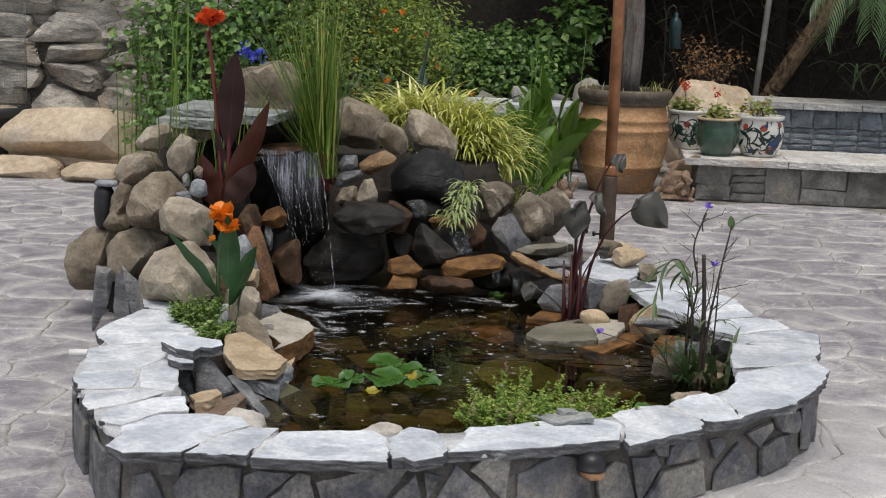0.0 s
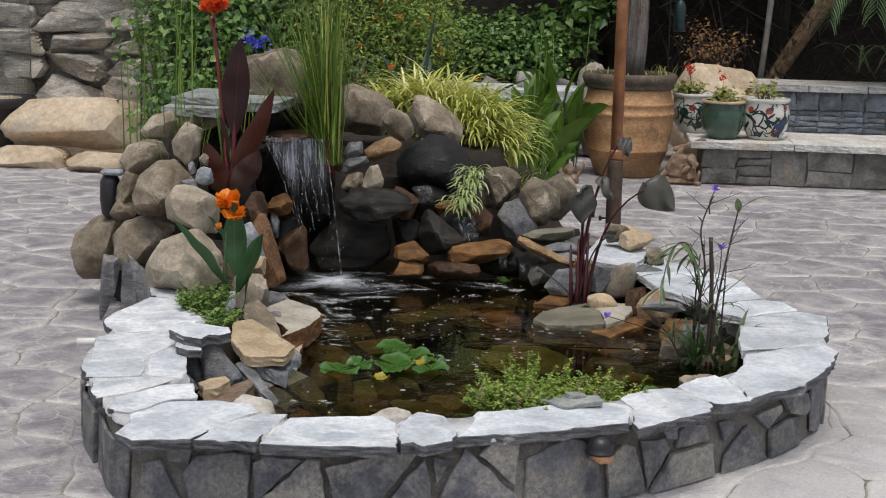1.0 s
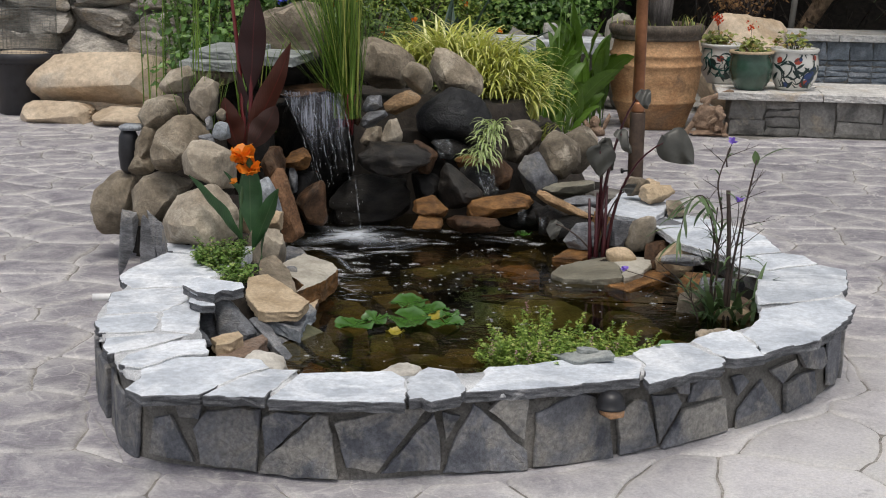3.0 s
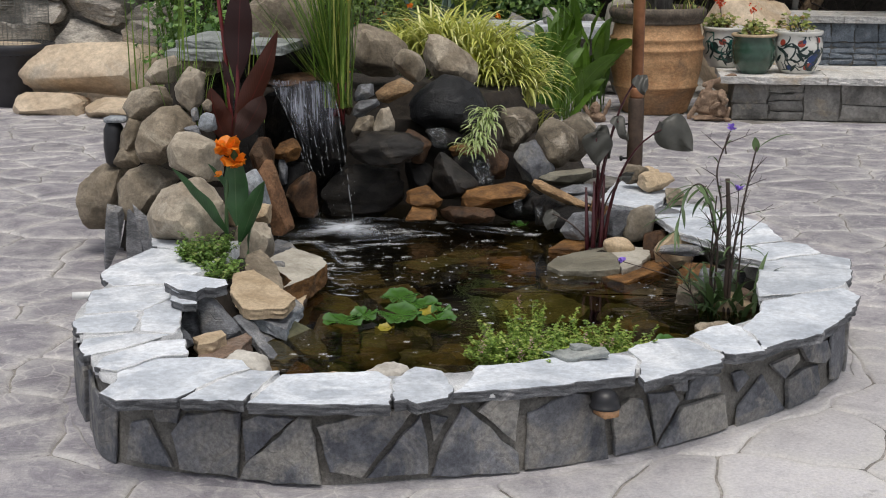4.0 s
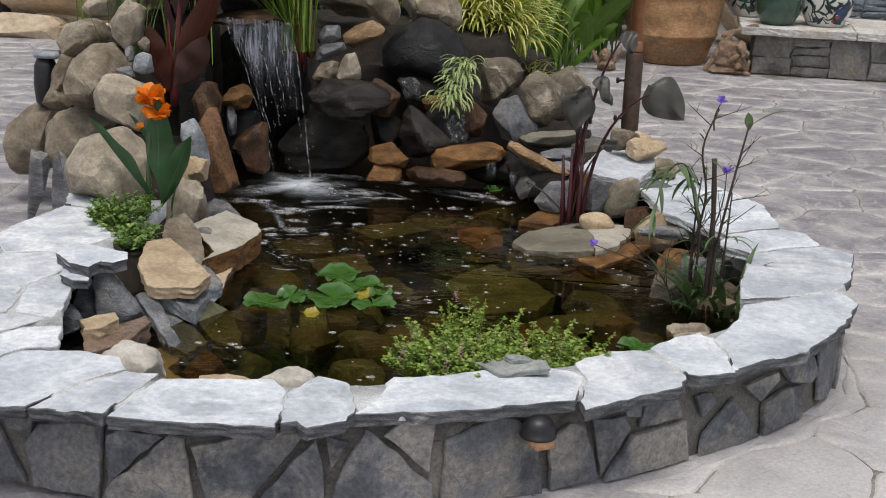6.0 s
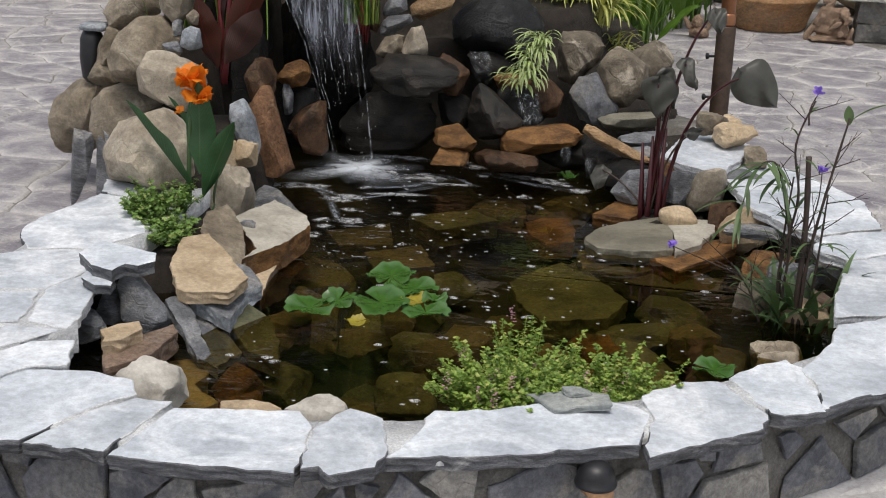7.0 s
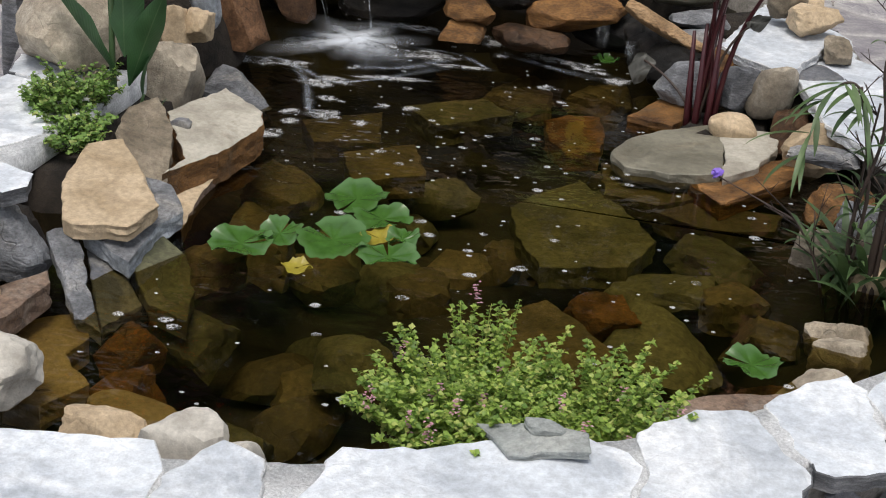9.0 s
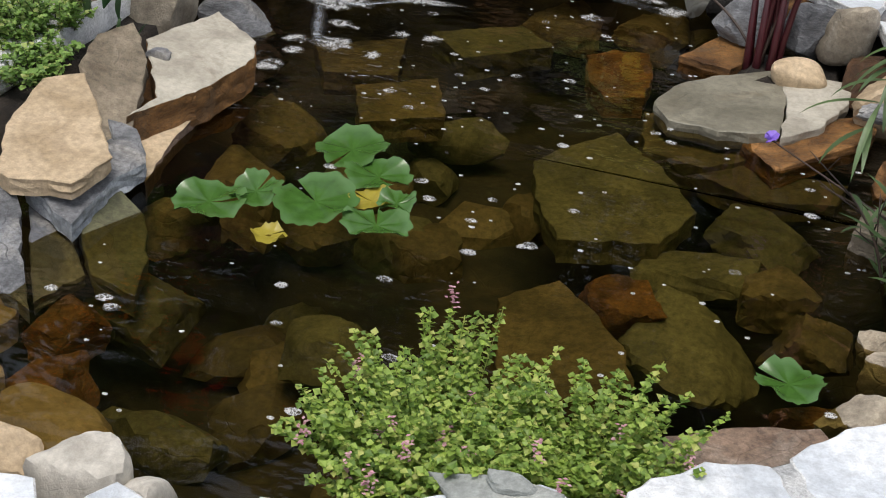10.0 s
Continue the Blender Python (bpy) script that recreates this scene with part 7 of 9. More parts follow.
canna_dark()
canna_orange()
herb("creeping_herb", [(-1.09, 1.32, 0.06, 0.06, 0.24, 1.0), (-1.04, 1.22, 0.06, 0.06, 0.22, 0.8), (-0.97, 1.10, 0.05, 0.06, 0.23, 0.55), (-1.12, 1.25, 0.04, 0.05, 0.25, 0.8)], 190, HERB_LEFT, "leafy green creeping herb between pond stones", 51, 0.014, 0, 0.2, 0.14)
herb("pond_herb", [(0.215, 0.365, 0.06, 0.07, 0.10, 1.2), (0.250, 0.325, 0.08, 0.06, 0.12, 0.95), (0.440, 0.425, 0.07, 0.06, 0.10, 1.0), (0.340, 0.365, 0.09, 0.06, 0.10, 0.75), (0.210, 0.255, 0.04, 0.05, 0.2, 0.42), (0.300, 0.305, 0.09, 0.04, 0.16, 0.6)], 1250, HERB, "bushy bright green herb spilling over the coping", 52, 0.0118, 0.014, 0.1, 0.228)
taro()
ruellia()
reeds()
spider = thing("variegated_plant", -0.161, 3.014, 0.604, "white-edged trailing spider plant on the rocks", "plant")
rs = np.random.default_rng(61)
sh = Shape()
for k in range(150):
    u = rs.uniform(0, 1) ** 1.2
    sh.blade((-0.01 - 0.06 * u + rs.normal() * 0.022, -0.03 - 0.08 * u + rs.normal() * 0.01, 0.01 - 0.19 * u), rs.uniform(-2.7, -0.7), rs.uniform(0.08, 0.15), rs.uniform(0.008, 0.013), rs.uniform(0.7, 1.6), rs.uniform(1.3, 2.0), 8, 0.25, 0.35, rs.uniform(-0.5, 0.5), 0.5)
sh.done("foliage", VARIEGATED, spider)
for k, (x, y, z, L, bias) in enumerate(((-0.78, 4.42, 0.76, 0.34, None), (-0.62, 4.40, 0.80, 0.40, None), (-0.46, 4.36, 0.80, 0.42, None), (-0.34, 4.26, 0.74, 0.42, -0.9), (-0.22, 4.20, 0.66, 0.42, -0.8), (-0.66, 4.75, 0.74, 0.40, None), (-0.48, 4.6, 0.72, 0.38, None),
                                             (-0.28, 4.12, 0.62, 0.40, -1.2), (-0.14, 4.14, 0.56, 0.36, -0.9), (-0.36, 4.10, 0.66, 0.36, -1.5))):
    grass_clump("golden_grass", x, y, z - 0.05, 120, L * 1.15, 0.019, GOLDGRASS, "arching golden yellow striped grass", 70 + k, (1.5, 2.5), (0.1, 0.8), bias, 0.05)
grass_clump("green_grass", -1.433, 2.296, 0.633, 34, 0.34, 0.006, REED, "thin green grass tuft among the boulders", 80, (0.1, 0.7), (0.02, 0.3), None, 0.03)
grass_clump("green_grass", -1.538, 2.480, 0.754, 9, 1.0, 0.007, REED, "tall thin green stems behind the boulders", 81, (0.0, 0.35), (0.0, 0.16), None, 0.08)
grass_clump("green_grass", -1.95, 3.1, 0.30, 9, 1.2, 0.009, REED, "tall thin green stems behind the boulders", 82, (0.0, 0.3), (0.0, 0.14), None, 0.08)
grass_clump("green_grass", -0.02, 4.2, 0.36, 36, 0.24, 0.012, GOLDGRASS, "drooping yellow grass over the rocks", 83, (1.5, 2.6), (0.2, 0.8), -1.2, 0.05)
grass_clump("green_grass", -1.237, 2.360, 0.635, 12, 0.6, 0.008, REED, "thin green grass tuft among the boulders", 84, (0.1, 0.5), (0.02, 0.3), None, 0.05)
for k, (x, y, z, L, c) in enumerate(((-0.20, 5.3, 0.26, 0.50, 14), (-0.02, 5.4, 0.22, 0.54, 14), (-0.04, 6.1, 0.18, 0.66, 14), (-0.10, 5.75, 0.20, 0.62, 14), (-0.10, 6.5, 0.14, 0.70, 12), (-0.16, 4.95, 0.24, 0.34, 12), (0.16, 7.5, 0.05, 0.92, 12), (0.00, 7.2, 0.05, 0.90, 12), (-0.34, 5.6, 0.24, 0.54, 12), (-0.22, 6.3, 0.16, 0.66, 10))):
    broad_plant(x, y, z, c + 9, L * 0.92, 90 + k, bloom=2 if k in (2, 6, 7) else 0)

# ---- the terrace behind: raised spa, pots, steps, planting ----
def block(parent, name, x0, y0, z0, x1, y1, z1, material, seed, p=30.0, rough=0.03):
    """A squared, split-faced stone as a part; its face is at y0."""
    rng = np.random.default_rng(seed)
    nx, nz = 5, 4
    skew = rng.uniform(-0.03, 0.03, 2)
    cx, cy, cz = (x0 + x1) / 2, (y0 + y1) / 2, (z0 + z1) / 2
    jit = rng.uniform(-0.006, 0.006, (nx + 1, nz + 1, 2))
    lean = rng.uniform(-0.02, 0.02, 2)
    verts, faces = [], []
    for back in (0, 1):
        for i in range(nx + 1):
            for j in range(nz + 1):
                u, v = i / nx, j / nz
                x, z = x0 + (x1 - x0) * u + jit[i, j, 0] + skew[0] * (v - 0.5), z0 + (z1 - z0) * v + jit[i, j, 1] + skew[1] * 0.4 * (u - 0.5)
                rim = 0.010 * (i in (0, nx) or j in (0, nz))
                y = y1 if back else y0 + rim + lean[0] * (u - 0.5) + lean[1] * (v - 0.5) + rough * 0.5 * noise.noise(Vector((x * 9, z * 9, seed)))
                verts.append((x - cx, y - cy, z - cz))
    m = nz + 1
    for i in range(nx):
        for j in range(nz):
            a = i * m + j
            faces.append((a, a + m, a + m + 1, a + 1))
    o = (nx + 1) * m
    for i in range(nx):
        for a, b in ((i * m, (i + 1) * m), ((i + 1) * m + nz, i * m + nz)):
            faces.append((b, a, a + o, b + o))
    for j in range(nz):
        for a, b in ((j + 1, j), (nx * m + j, nx * m + j + 1)):
            faces.append((b, a, a + o, b + o))
    ob = put(name, mesh_of(name, verts, faces), material, parent, smooth=False)
    ob.location = (cx, cy, cz)
    return ob


spa = tagged(put("spa_wall", box_mesh("spa_wall", 1.28, 7.34, -0.02, 5.2, 8.12, 0.275, 0.01), MORTAR, smooth=False), "low raised stone wall round the spa", "stone wall", kind="structure")
rng = random.Random(3)
x = 1.26
while x < 5.0:
    w = rng.uniform(0.22, 0.46)
    pick = rng.random()
    if pick < 0.3:
        cuts = [0.0, 0.07, 0.15, 0.21, 0.28]
        w *= 0.7
    elif pick < 0.6:
        cuts = [0.0, rng.uniform(0.10, 0.17), 0.28]
    else:
        cuts = [0.0, 0.28]
    for lo, hi in zip(cuts, cuts[1:]):
        block(spa, "wall_stone", x + 0.005, 7.305, lo, x + w - 0.005, 7.42, hi - 0.008, GREYWALL, rng.randrange(9999), 40, 0.03)
    x += w
x = 1.16
while x < 5.2:
    w = rng.uniform(0.45, 0.95)
    d = rng.uniform(-0.02, 0.02)
    me, c = slab_mesh("capstone", [(x + 0.004, 7.24 + d), (x + w * 0.5, 7.22 + d), (x + w - 0.004, 7.25 + d), (x + w - 0.004, 8.15), (x + 0.004, 8.15)], 0.335, 0.055, rng.randrange(9999), 0.02, step=0.04)
    ob = put("capstone", me, CAPSTONE, spa, smooth=False)
    ob.location = (c.x, c.y, 0.335)
    x += w
# inner basin and far side of the spa
tagged(put("spa_basin", box_mesh("spa_basin", 1.9, 8.12, -0.02, 5.2, 9.2, 0.14, 0.01), TILE, smooth=False), "dark tiled floor of the drained spa", "spa", kind="structure")
spa_back = tagged(put("spa_back_wall", box_mesh("spa_back_wall", 1.6, 9.22, -0.02, 5.4, 9.75, 0.605, 0.01), MORTAR, smooth=False), "far wall of the spa with grey tiles", "stone wall", kind="structure")
for k in range(18):
    block(spa_back, "tile", 1.62 + k * 0.2, 9.19, 0.44, 1.62 + k * 0.2 + 0.19, 9.26, 0.595, TILE, 700 + k, 40, 0.015)
for k in range(18):
    for j in range(6):
        block(spa_back, "tile", 1.62 + k * 0.2, 9.205, 0.14 + j * 0.049, 1.62 + k * 0.2 + 0.195, 9.26, 0.185 + j * 0.049, TILE, 8000 + 6 * k + j, 40, 0.01)
x = 1.5
while x < 5.3:
    w = rng.uniform(0.5, 0.9)
    me, c = slab_mesh("capstone", [(x + 0.004, 9.12), (x + w - 0.004, 9.12), (x + w - 0.004, 9.85), (x + 0.004, 9.85)], 0.665, 0.06, rng.randrange(9999), 0.012, step=0.06)
    ob = put("capstone", me, CAPSTONE, spa_back, smooth=False)
    ob.location = (c.x, c.y, 0.665)
    x += w
rock("boulder", 1.42, 8.75, 0.0, 0.86, 0.92, 0.7, STEP_TAN, 820, "large smooth sandstone boulder beside the spa", p=9, rough=0.03, facets=5)
rock("boulder", 0.40, 8.75, 0.0, 0.84, 0.34, 0.35, BUFF, 821, "pale white boulder behind the bedding plants", p=14)

# left steps of sandstone slabs
hewn("stone_step", 7.2, 1.0, [(-4.462, 0.174), (-4.349, 0.108), (-3.678, 0.072), (-3.164, 0.119), (-3.19, 0.532), (-3.756, 0.532), (-4.273, 0.492), (-4.413, 0.374)], STEP_TAN, 832, "upper sandstone slab step with worn edges", group="garden steps", category="step", rough=0.02, soft=40)
hewn("stone_step", 6.85, 0.9, [(-4.331, -0.009), (-4.211, -0.055), (-3.743, -0.072), (-3.722, 0.095), (-3.827, 0.159), (-4.2, 0.167), (-4.315, 0.114)], STEP_TAN, 830, "lower sandstone slab step with worn edges", group="garden steps", category="step", rough=0.02, soft=40)
hewn("stone_step", 6.85, 0.85, [(-3.715, -0.075), (-3.21, -0.077), (-3.227, 0.128), (-3.549, 0.145), (-3.709, 0.087)], STEP_TAN, 831, "lower sandstone slab step with worn edges", group="garden steps", category="step", rough=0.02, soft=40)
STEP = dict(group="garden steps", category="step", p=15, facets=0, rough=0.022, taper=0.02, skew=0.03, sub=5)
rock("stone_step", -4.75, 7.6, -0.03, 0.50, 0.95, 0.8, STEP_TAN, 834, "sandstone block beside the upper step", **STEP)
rock("stone_step", -3.4, 7.5, -0.03, 0.20, 1.5, 0.8, STEP_TAN, 833, "sandstone block under the upper step", **STEP)
put("rock_wall_core", box_mesh("rock_wall_core", -5.6, 8.0, 0.0, -2.95, 8.5, 1.75, 0.05), BANDED, smooth=False)
tagged(bpy.data.objects["rock_wall_core"], "rough grey core of the stacked garden wall", "wall", kind="structure")
rng = random.Random(8)
zz = 0.50
for row in range(6):
    h = (0.16, 0.2, 0.22, 0.22, 0.24, 0.26)[row]
    x = -5.4
    while x < -3.0:
        w = rng.uniform(0.45, 0.8)
        rock("wall_rock", x + w / 2, 7.93 + 0.05 * row + rng.uniform(-0.03, 0.03), zz - 0.04 if row else 0.0, zz + h, w + 0.08, 0.55, BANDED, rng.randrange(9999), "banded grey rock in the stacked garden wall", group="stacked garden wall", p=42, facets=5, rough=0.05, taper=0.0, rz=rng.uniform(-4, 4))
        x += w
    zz += h - 0.01


def pot_profile(r_top, r_mid, r_base, h, lip=0.02, wall=0.02):
    return [(r_base * 0.96, 0.0), (r_base, 0.01), (r_mid * 0.93, h * 0.28), (r_mid, h * 0.55), (r_mid * 0.985, h * 0.72), (r_top, h * 0.9), (r_top + lip, h * 0.93), (r_top + lip, h * 0.985), (r_top + lip * 0.6, h), (r_top - wall, h), (r_top - wall, h * 0.9), (0.001, h * 0.9)]


def big_pot():
    t = thing("terracotta_pot", 0.68, 7.66, 0, "large weathered terracotta pot with a dark rim", "plant pot")
    prof = [(0.24, 0), (0.255, 0.01), (0.285, 0.10), (0.325, 0.2), (0.328, 0.205), (0.338, 0.215), (0.328, 0.225), (0.352, 0.34), (0.364, 0.44), (0.363, 0.49), (0.374, 0.50), (0.374, 0.515), (0.362, 0.525), (0.358, 0.57), (0.368, 0.58), (0.368, 0.595), (0.352, 0.605), (0.335, 0.68), (0.33, 0.71), (0.31, 0.72), (0.30, 0.70)]
    body = turned("body", prof, TERRACOTTA, t, segs=72, wobble=0.006)
    turned("rim", [(0.33, 0.70), (0.352, 0.705), (0.36, 0.72), (0.352, 0.735), (0.37, 0.75), (0.382, 0.78), (0.378, 0.81), (0.36, 0.825), (0.335, 0.825), (0.32, 0.80), (0.32, 0.72)], POT_RIM, body, "dark moulded rim", segs=72, wobble=0.008, cap=False)
    turned("soil", [(0.325, 0.70), (0.325, 0.775), (0.2, 0.79), (0.02, 0.795)], SOIL, t, segs=40)


big_pot()
trunk = thing("dead_palm", 0.68, 7.68, 0.78, "dead grey palm trunk with peeling bark in the big pot", "tree trunk")
sh = Shape()
pts = [(0.03 * math.sin(i * 0.7), 0.02 * math.cos(i), i * 0.22) for i in range(12)]
sh.tube(pts, 0.105, 0.085, 26)
ob = sh.done("bark", BARK, trunk)
for v in ob.data.vertices:
    a = math.atan2(v.co.y, v.co.x)
    k = 1 + 0.14 * noise.noise(Vector((a * 4.2, 0.3, v.co.z * 0.9))) + 0.25 * max(0, 0.16 - v.co.z)
    v.co.x, v.co.y = v.co.x * k, v.co.y * k
for k in range(9):
    sh = Shape()
    a = k * 0.72
    sh.blade((0.10 * math.cos(a), 0.10 * math.sin(a), 0.02 + 0.2 * (k % 4)), a, 0.4, 0.05, 0.05, 0.12, 6, 0.3)
    sh.done("bark_strip", BARK, trunk)
weeds = grass_clump("pot_weeds", 0.92, 7.58, 0.79, 26, 0.16, 0.01, SUCCULENT, "sparse weeds growing in the big pot", 850, (0.4, 1.4), (0.1, 0.6), None, 0.08)
grass_clump("pot_weeds", 0.52, 7.5, 0.79, 22, 0.13, 0.01, SUCCULENT, "sparse weeds growing in the big pot", 851, (0.4, 1.4), (0.1, 0.6), None, 0.06)


def small_pot(x, y, r, h, material, label, motifs, seed, plant, rz=0):
    t = thing("glazed_pot", x, y, 0.337, label, "plant pot", group="glazed pots on the wall", rz=rz)
    prof = pot_profile(r * 0.93, r, r * 0.68, h, 0.012, 0.02)
    body = turned("body", prof[:-1], material, t, segs=48)
    if material is GREENGLAZE:
        turned("rim", [(r * 0.93 + 0.004, h * 0.93), (r * 0.93 + 0.017, h * 0.95), (r * 0.93 + 0.015, h * 1.005), (r * 0.93 - 0.02, h * 1.005)], TAN, body, "bare tan clay rim", segs=48, cap=False)
    turned("soil", [(r * 0.90, h * 0.80), (r * 0.90, h * 0.9), (0.01, h * 0.92)], SOIL, t, segs=32)

    def on_pot(a, z, out=0.0025):
        for (r0, z0), (r1, z1) in zip(prof, prof[1:]):
            if z0 <= z <= z1:
                rr = r0 + (r1 - r0) * (z - z0) / max(1e-6, z1 - z0) + out
                return (rr * math.cos(a), rr * math.sin(a), z)
        return (r * math.cos(a), r * math.sin(a), z)

    for kind, a, z, wa, wz, mat, turn in motifs:
        n = 16
        ring = []
        for i in range(n):
            g = 2 * math.pi * i / n
            k = 1.0 if kind == "blob" else abs(math.cos(g)) ** 0.4
            u, v = wa * math.cos(g), wz * math.sin(g) * (1 if kind == "blob" else abs(math.sin(g)) ** 0.6)
            c, s = math.cos(turn), math.sin(turn)
            ring.append((u * c - v * s, u * s + v * c))
        verts = [on_pot(a + u / r, min(max(z + v, 0.02), h * 0.9)) for u, v in ring] + [on_pot(a, z, 0.003)]
        put("painted_motif", mesh_of("painted_motif", verts, [(i, (i + 1) % n, n) for i in range(n)]), mat, body)
    for a0, z0, turn, curl, mat in VINES.get(seed, ()):
        pts = []
        a, z, d = a0, z0, turn
        for i in range(15):
            pts.append((a, min(max(z, 0.03), h * 0.88), d))
            a += math.cos(d) * 0.011 / r
            z += math.sin(d) * 0.011
            d += curl * (0.5 + i / 14)
        verts = []
        for i, (a, z, d) in enumerate(pts):
            w = 0.0065 * math.sin(math.pi * (0.12 + 0.86 * i / 14))
            for k in (1, -1):
                verts.append(on_pot(a - k * w * math.sin(d) / r, z + k * w * math.cos(d), 0.0028))
        put("painted_vine", mesh_of("painted_vine", verts, [(2 * i, 2 * i + 1, 2 * i + 3, 2 * i + 2) for i in range(14)]), mat, body)
    return t


rv = random.Random(40)
VINES = {1: [(-math.pi / 2 + rv.uniform(-1.25, 1.2), rv.uniform(0.05, 0.26), rv.uniform(0, 6.28), rv.choice((-1, 1)) * rv.uniform(0.1, 0.28), INK_DARK) for k in range(26)],
         3: [(-math.pi / 2 + rv.uniform(-1.3, 1.1), rv.uniform(0.05, 0.25), rv.uniform(0, 6.28), rv.choice((-1, 1)) * rv.uniform(0.1, 0.28), rv.choice((INK_DARK, INK_TEAL))) for k in range(20)]}
F = -math.pi / 2
vine = []
for k in range(7):
    a = F - 1.0 + k * 0.34
    vine += [("leaf", a, 0.11 + 0.07 * math.sin(k * 2.2), 0.05, 0.013, INK_DARK, 0.8 * (-1) ** k), ("leaf", a + 0.12, 0.19 + 0.03 * math.sin(k), 0.04, 0.010, INK_DARK, -0.6 * (-1) ** k)]
small_pot(1.76, 7.58, 0.19, 0.325, WHITEGLAZE, "white glazed pot painted with dark vines, blue and red flowers", vine + [("blob", F + 0.05, 0.235, 0.032, 0.026, INK_RED, 0.3), ("blob", F + 0.14, 0.25, 0.018, 0.016, INK_BLUE, 0), ("blob", F - 0.75, 0.24, 0.025, 0.025, INK_RED, 0), ("blob", F + 0.85, 0.26, 0.025, 0.022, INK_RED, 0),
          ("blob", F + 0.55, 0.09, 0.075, 0.055, INK_BLUE, 0.7), ("blob", F + 0.4, 0.06, 0.04, 0.025, INK_RED, 0.4), ("blob", F + 0.75, 0.15, 0.05, 0.035, INK_BLUE, 0.9), ("blob", F - 0.5, 0.05, 0.03, 0.02, INK_BLUE, 0.2)], 1, None)
small_pot(1.42, 7.50, 0.17, 0.30, GREENGLAZE, "plain dark green glazed pot with a tan rim", [], 2, None)
vine2 = [("leaf", F - 0.7 + k * 0.22, 0.10 + 0.05 * math.sin(k * 1.7), 0.045, 0.010, INK_DARK, 0.9 * (-1) ** k) for k in range(7)]
small_pot(1.225, 7.94, 0.18, 0.32, WHITEGLAZE, "white glazed pot painted with green and dark foliage", vine2 + [("blob", F + 0.35, 0.19, 0.05, 0.045, INK_TEAL, 0.4), ("blob", F + 0.55, 0.12, 0.055, 0.04, INK_TEAL, 0), ("blob", F - 0.15, 0.21, 0.03, 0.025, INK_RED, 0), ("blob", F + 0.2, 0.07, 0.05, 0.03, INK_DARK, 0.2), ("blob", F - 0.55, 0.17, 0.04, 0.04, INK_DARK, 1.0)], 3, None)


def pot_plant(x, y, z, n, r, seed, label, red=0):
    t = thing("pot_plant", x, y, z, label, "plant")
    rng = np.random.default_rng(seed)
    st, lv, fl = Shape(), Shape(), Shape()
    for k in range(n):
        a = rng.uniform(0, 2 * math.pi)
        e = Vector((math.cos(a) * r * rng.uniform(0.2, 1), math.sin(a) * r * rng.uniform(0.2, 1), rng.uniform(0.02, 0.13)))
        st.tube([(0.02 * math.cos(a), 0.02 * math.sin(a), -0.03), e * 0.6 + Vector((0, 0, 0.02)), e], 0.004, 0.002, 4)
        for i in range(6):
            lv.leaflet(e + Vector(rng.normal(size=3) * 0.018), (rng.normal() * 0.5, rng.normal() * 0.5 - 0.3, 1), rng.normal(size=3), 0.045, 0.038)
    for k in range(red):
        e = Vector((rng.normal() * 0.06, rng.normal() * 0.04, 0.2 + rng.uniform(0, 0.08)))
        st.tube([(e.x * 0.5, e.y * 0.5, 0), e], 0.003, 0.002, 4)
        for i in range(22):
            fl.leaflet(e + Vector(rng.normal(size=3) * 0.016), rng.normal(size=3), rng.normal(size=3), 0.022, 0.018)
    st.done("twigwork", STEM_BROWN, t)
    lv.done("foliage", SUCCULENT, t, smooth=False)
    if red:
        fl.done("blossom", FLOWER_RED, t, "dark red geranium heads", smooth=False)


pot_plant(1.225, 7.94, 0.62, 26, 0.17, 861, "geranium with pale leaves and red flower heads in a pot", 3)
pot_plant(1.42, 7.50, 0.60, 24, 0.16, 862, "yellow green succulent spreading in a pot", 1)
pot_plant(1.76, 7.58, 0.62, 16, 0.20, 863, "straggly trailing herb in a painted pot")


def blob_statue(name, x, y, lumps, label, seed, rz=0):
    """A weathered figure reduced to one plain mesh of fused lumps."""
    sh = Shape()
    for k, (px, py, pz, w, d, h, ry) in enumerate(lumps):
        v, f = rock_verts(w, d, h, seed + k, 10, 22.0, 0.13, 3)
        m = pose(px, py, pz, 0, ry, 0)
        sh.add([m @ Vector(q) for q in v], f)
    ob = sh.done(name, STATUE)
    fuse = ob.modifiers.new("fuse", "REMESH")
    fuse.mode, fuse.voxel_size, fuse.use_smooth_shade = "VOXEL", 0.005, True
    ob.matrix_world = pose(x, y, 0, 0, 0, rz)
    return tagged(ob, label, "statue")


lumps = [(-0.01, 0.03, 0.13, 0.22, 0.10, 0.22, 10), (-0.01, 0, 0.02, 0.30, 0.18, 0.045, 0), (0.05, 0.0, 0.10, 0.13, 0.12, 0.15, -14), (0.075, -0.03, 0.20, 0.08, 0.085, 0.09, 8), (0.10, -0.07, 0.155, 0.05, 0.05, 0.07, 30), (0.06, -0.09, 0.07, 0.05, 0.10, 0.05, 0), (0.12, -0.05, 0.06, 0.045, 0.05, 0.12, 10), (0.02, -0.07, 0.12, 0.11, 0.035, 0.035, -35), (0.125, -0.06, 0.015, 0.07, 0.06, 0.03, 0)]
for k in range(7):
    lumps.append((-0.02 - 0.022 * k, 0.04, 0.24 - 0.034 * k, 0.05, 0.035, 0.15 - 0.008 * k, 22 + 9 * (k % 2)))
for k in range(6):
    lumps.append((-0.03 + 0.035 * k, 0.05, 0.275 + 0.012 * k, 0.10, 0.03, 0.045, -22 + 8 * (k % 2)))
blob_statue("statue", 1.10, 7.2, lumps, "small weathered clay figure with raised wings", 870)
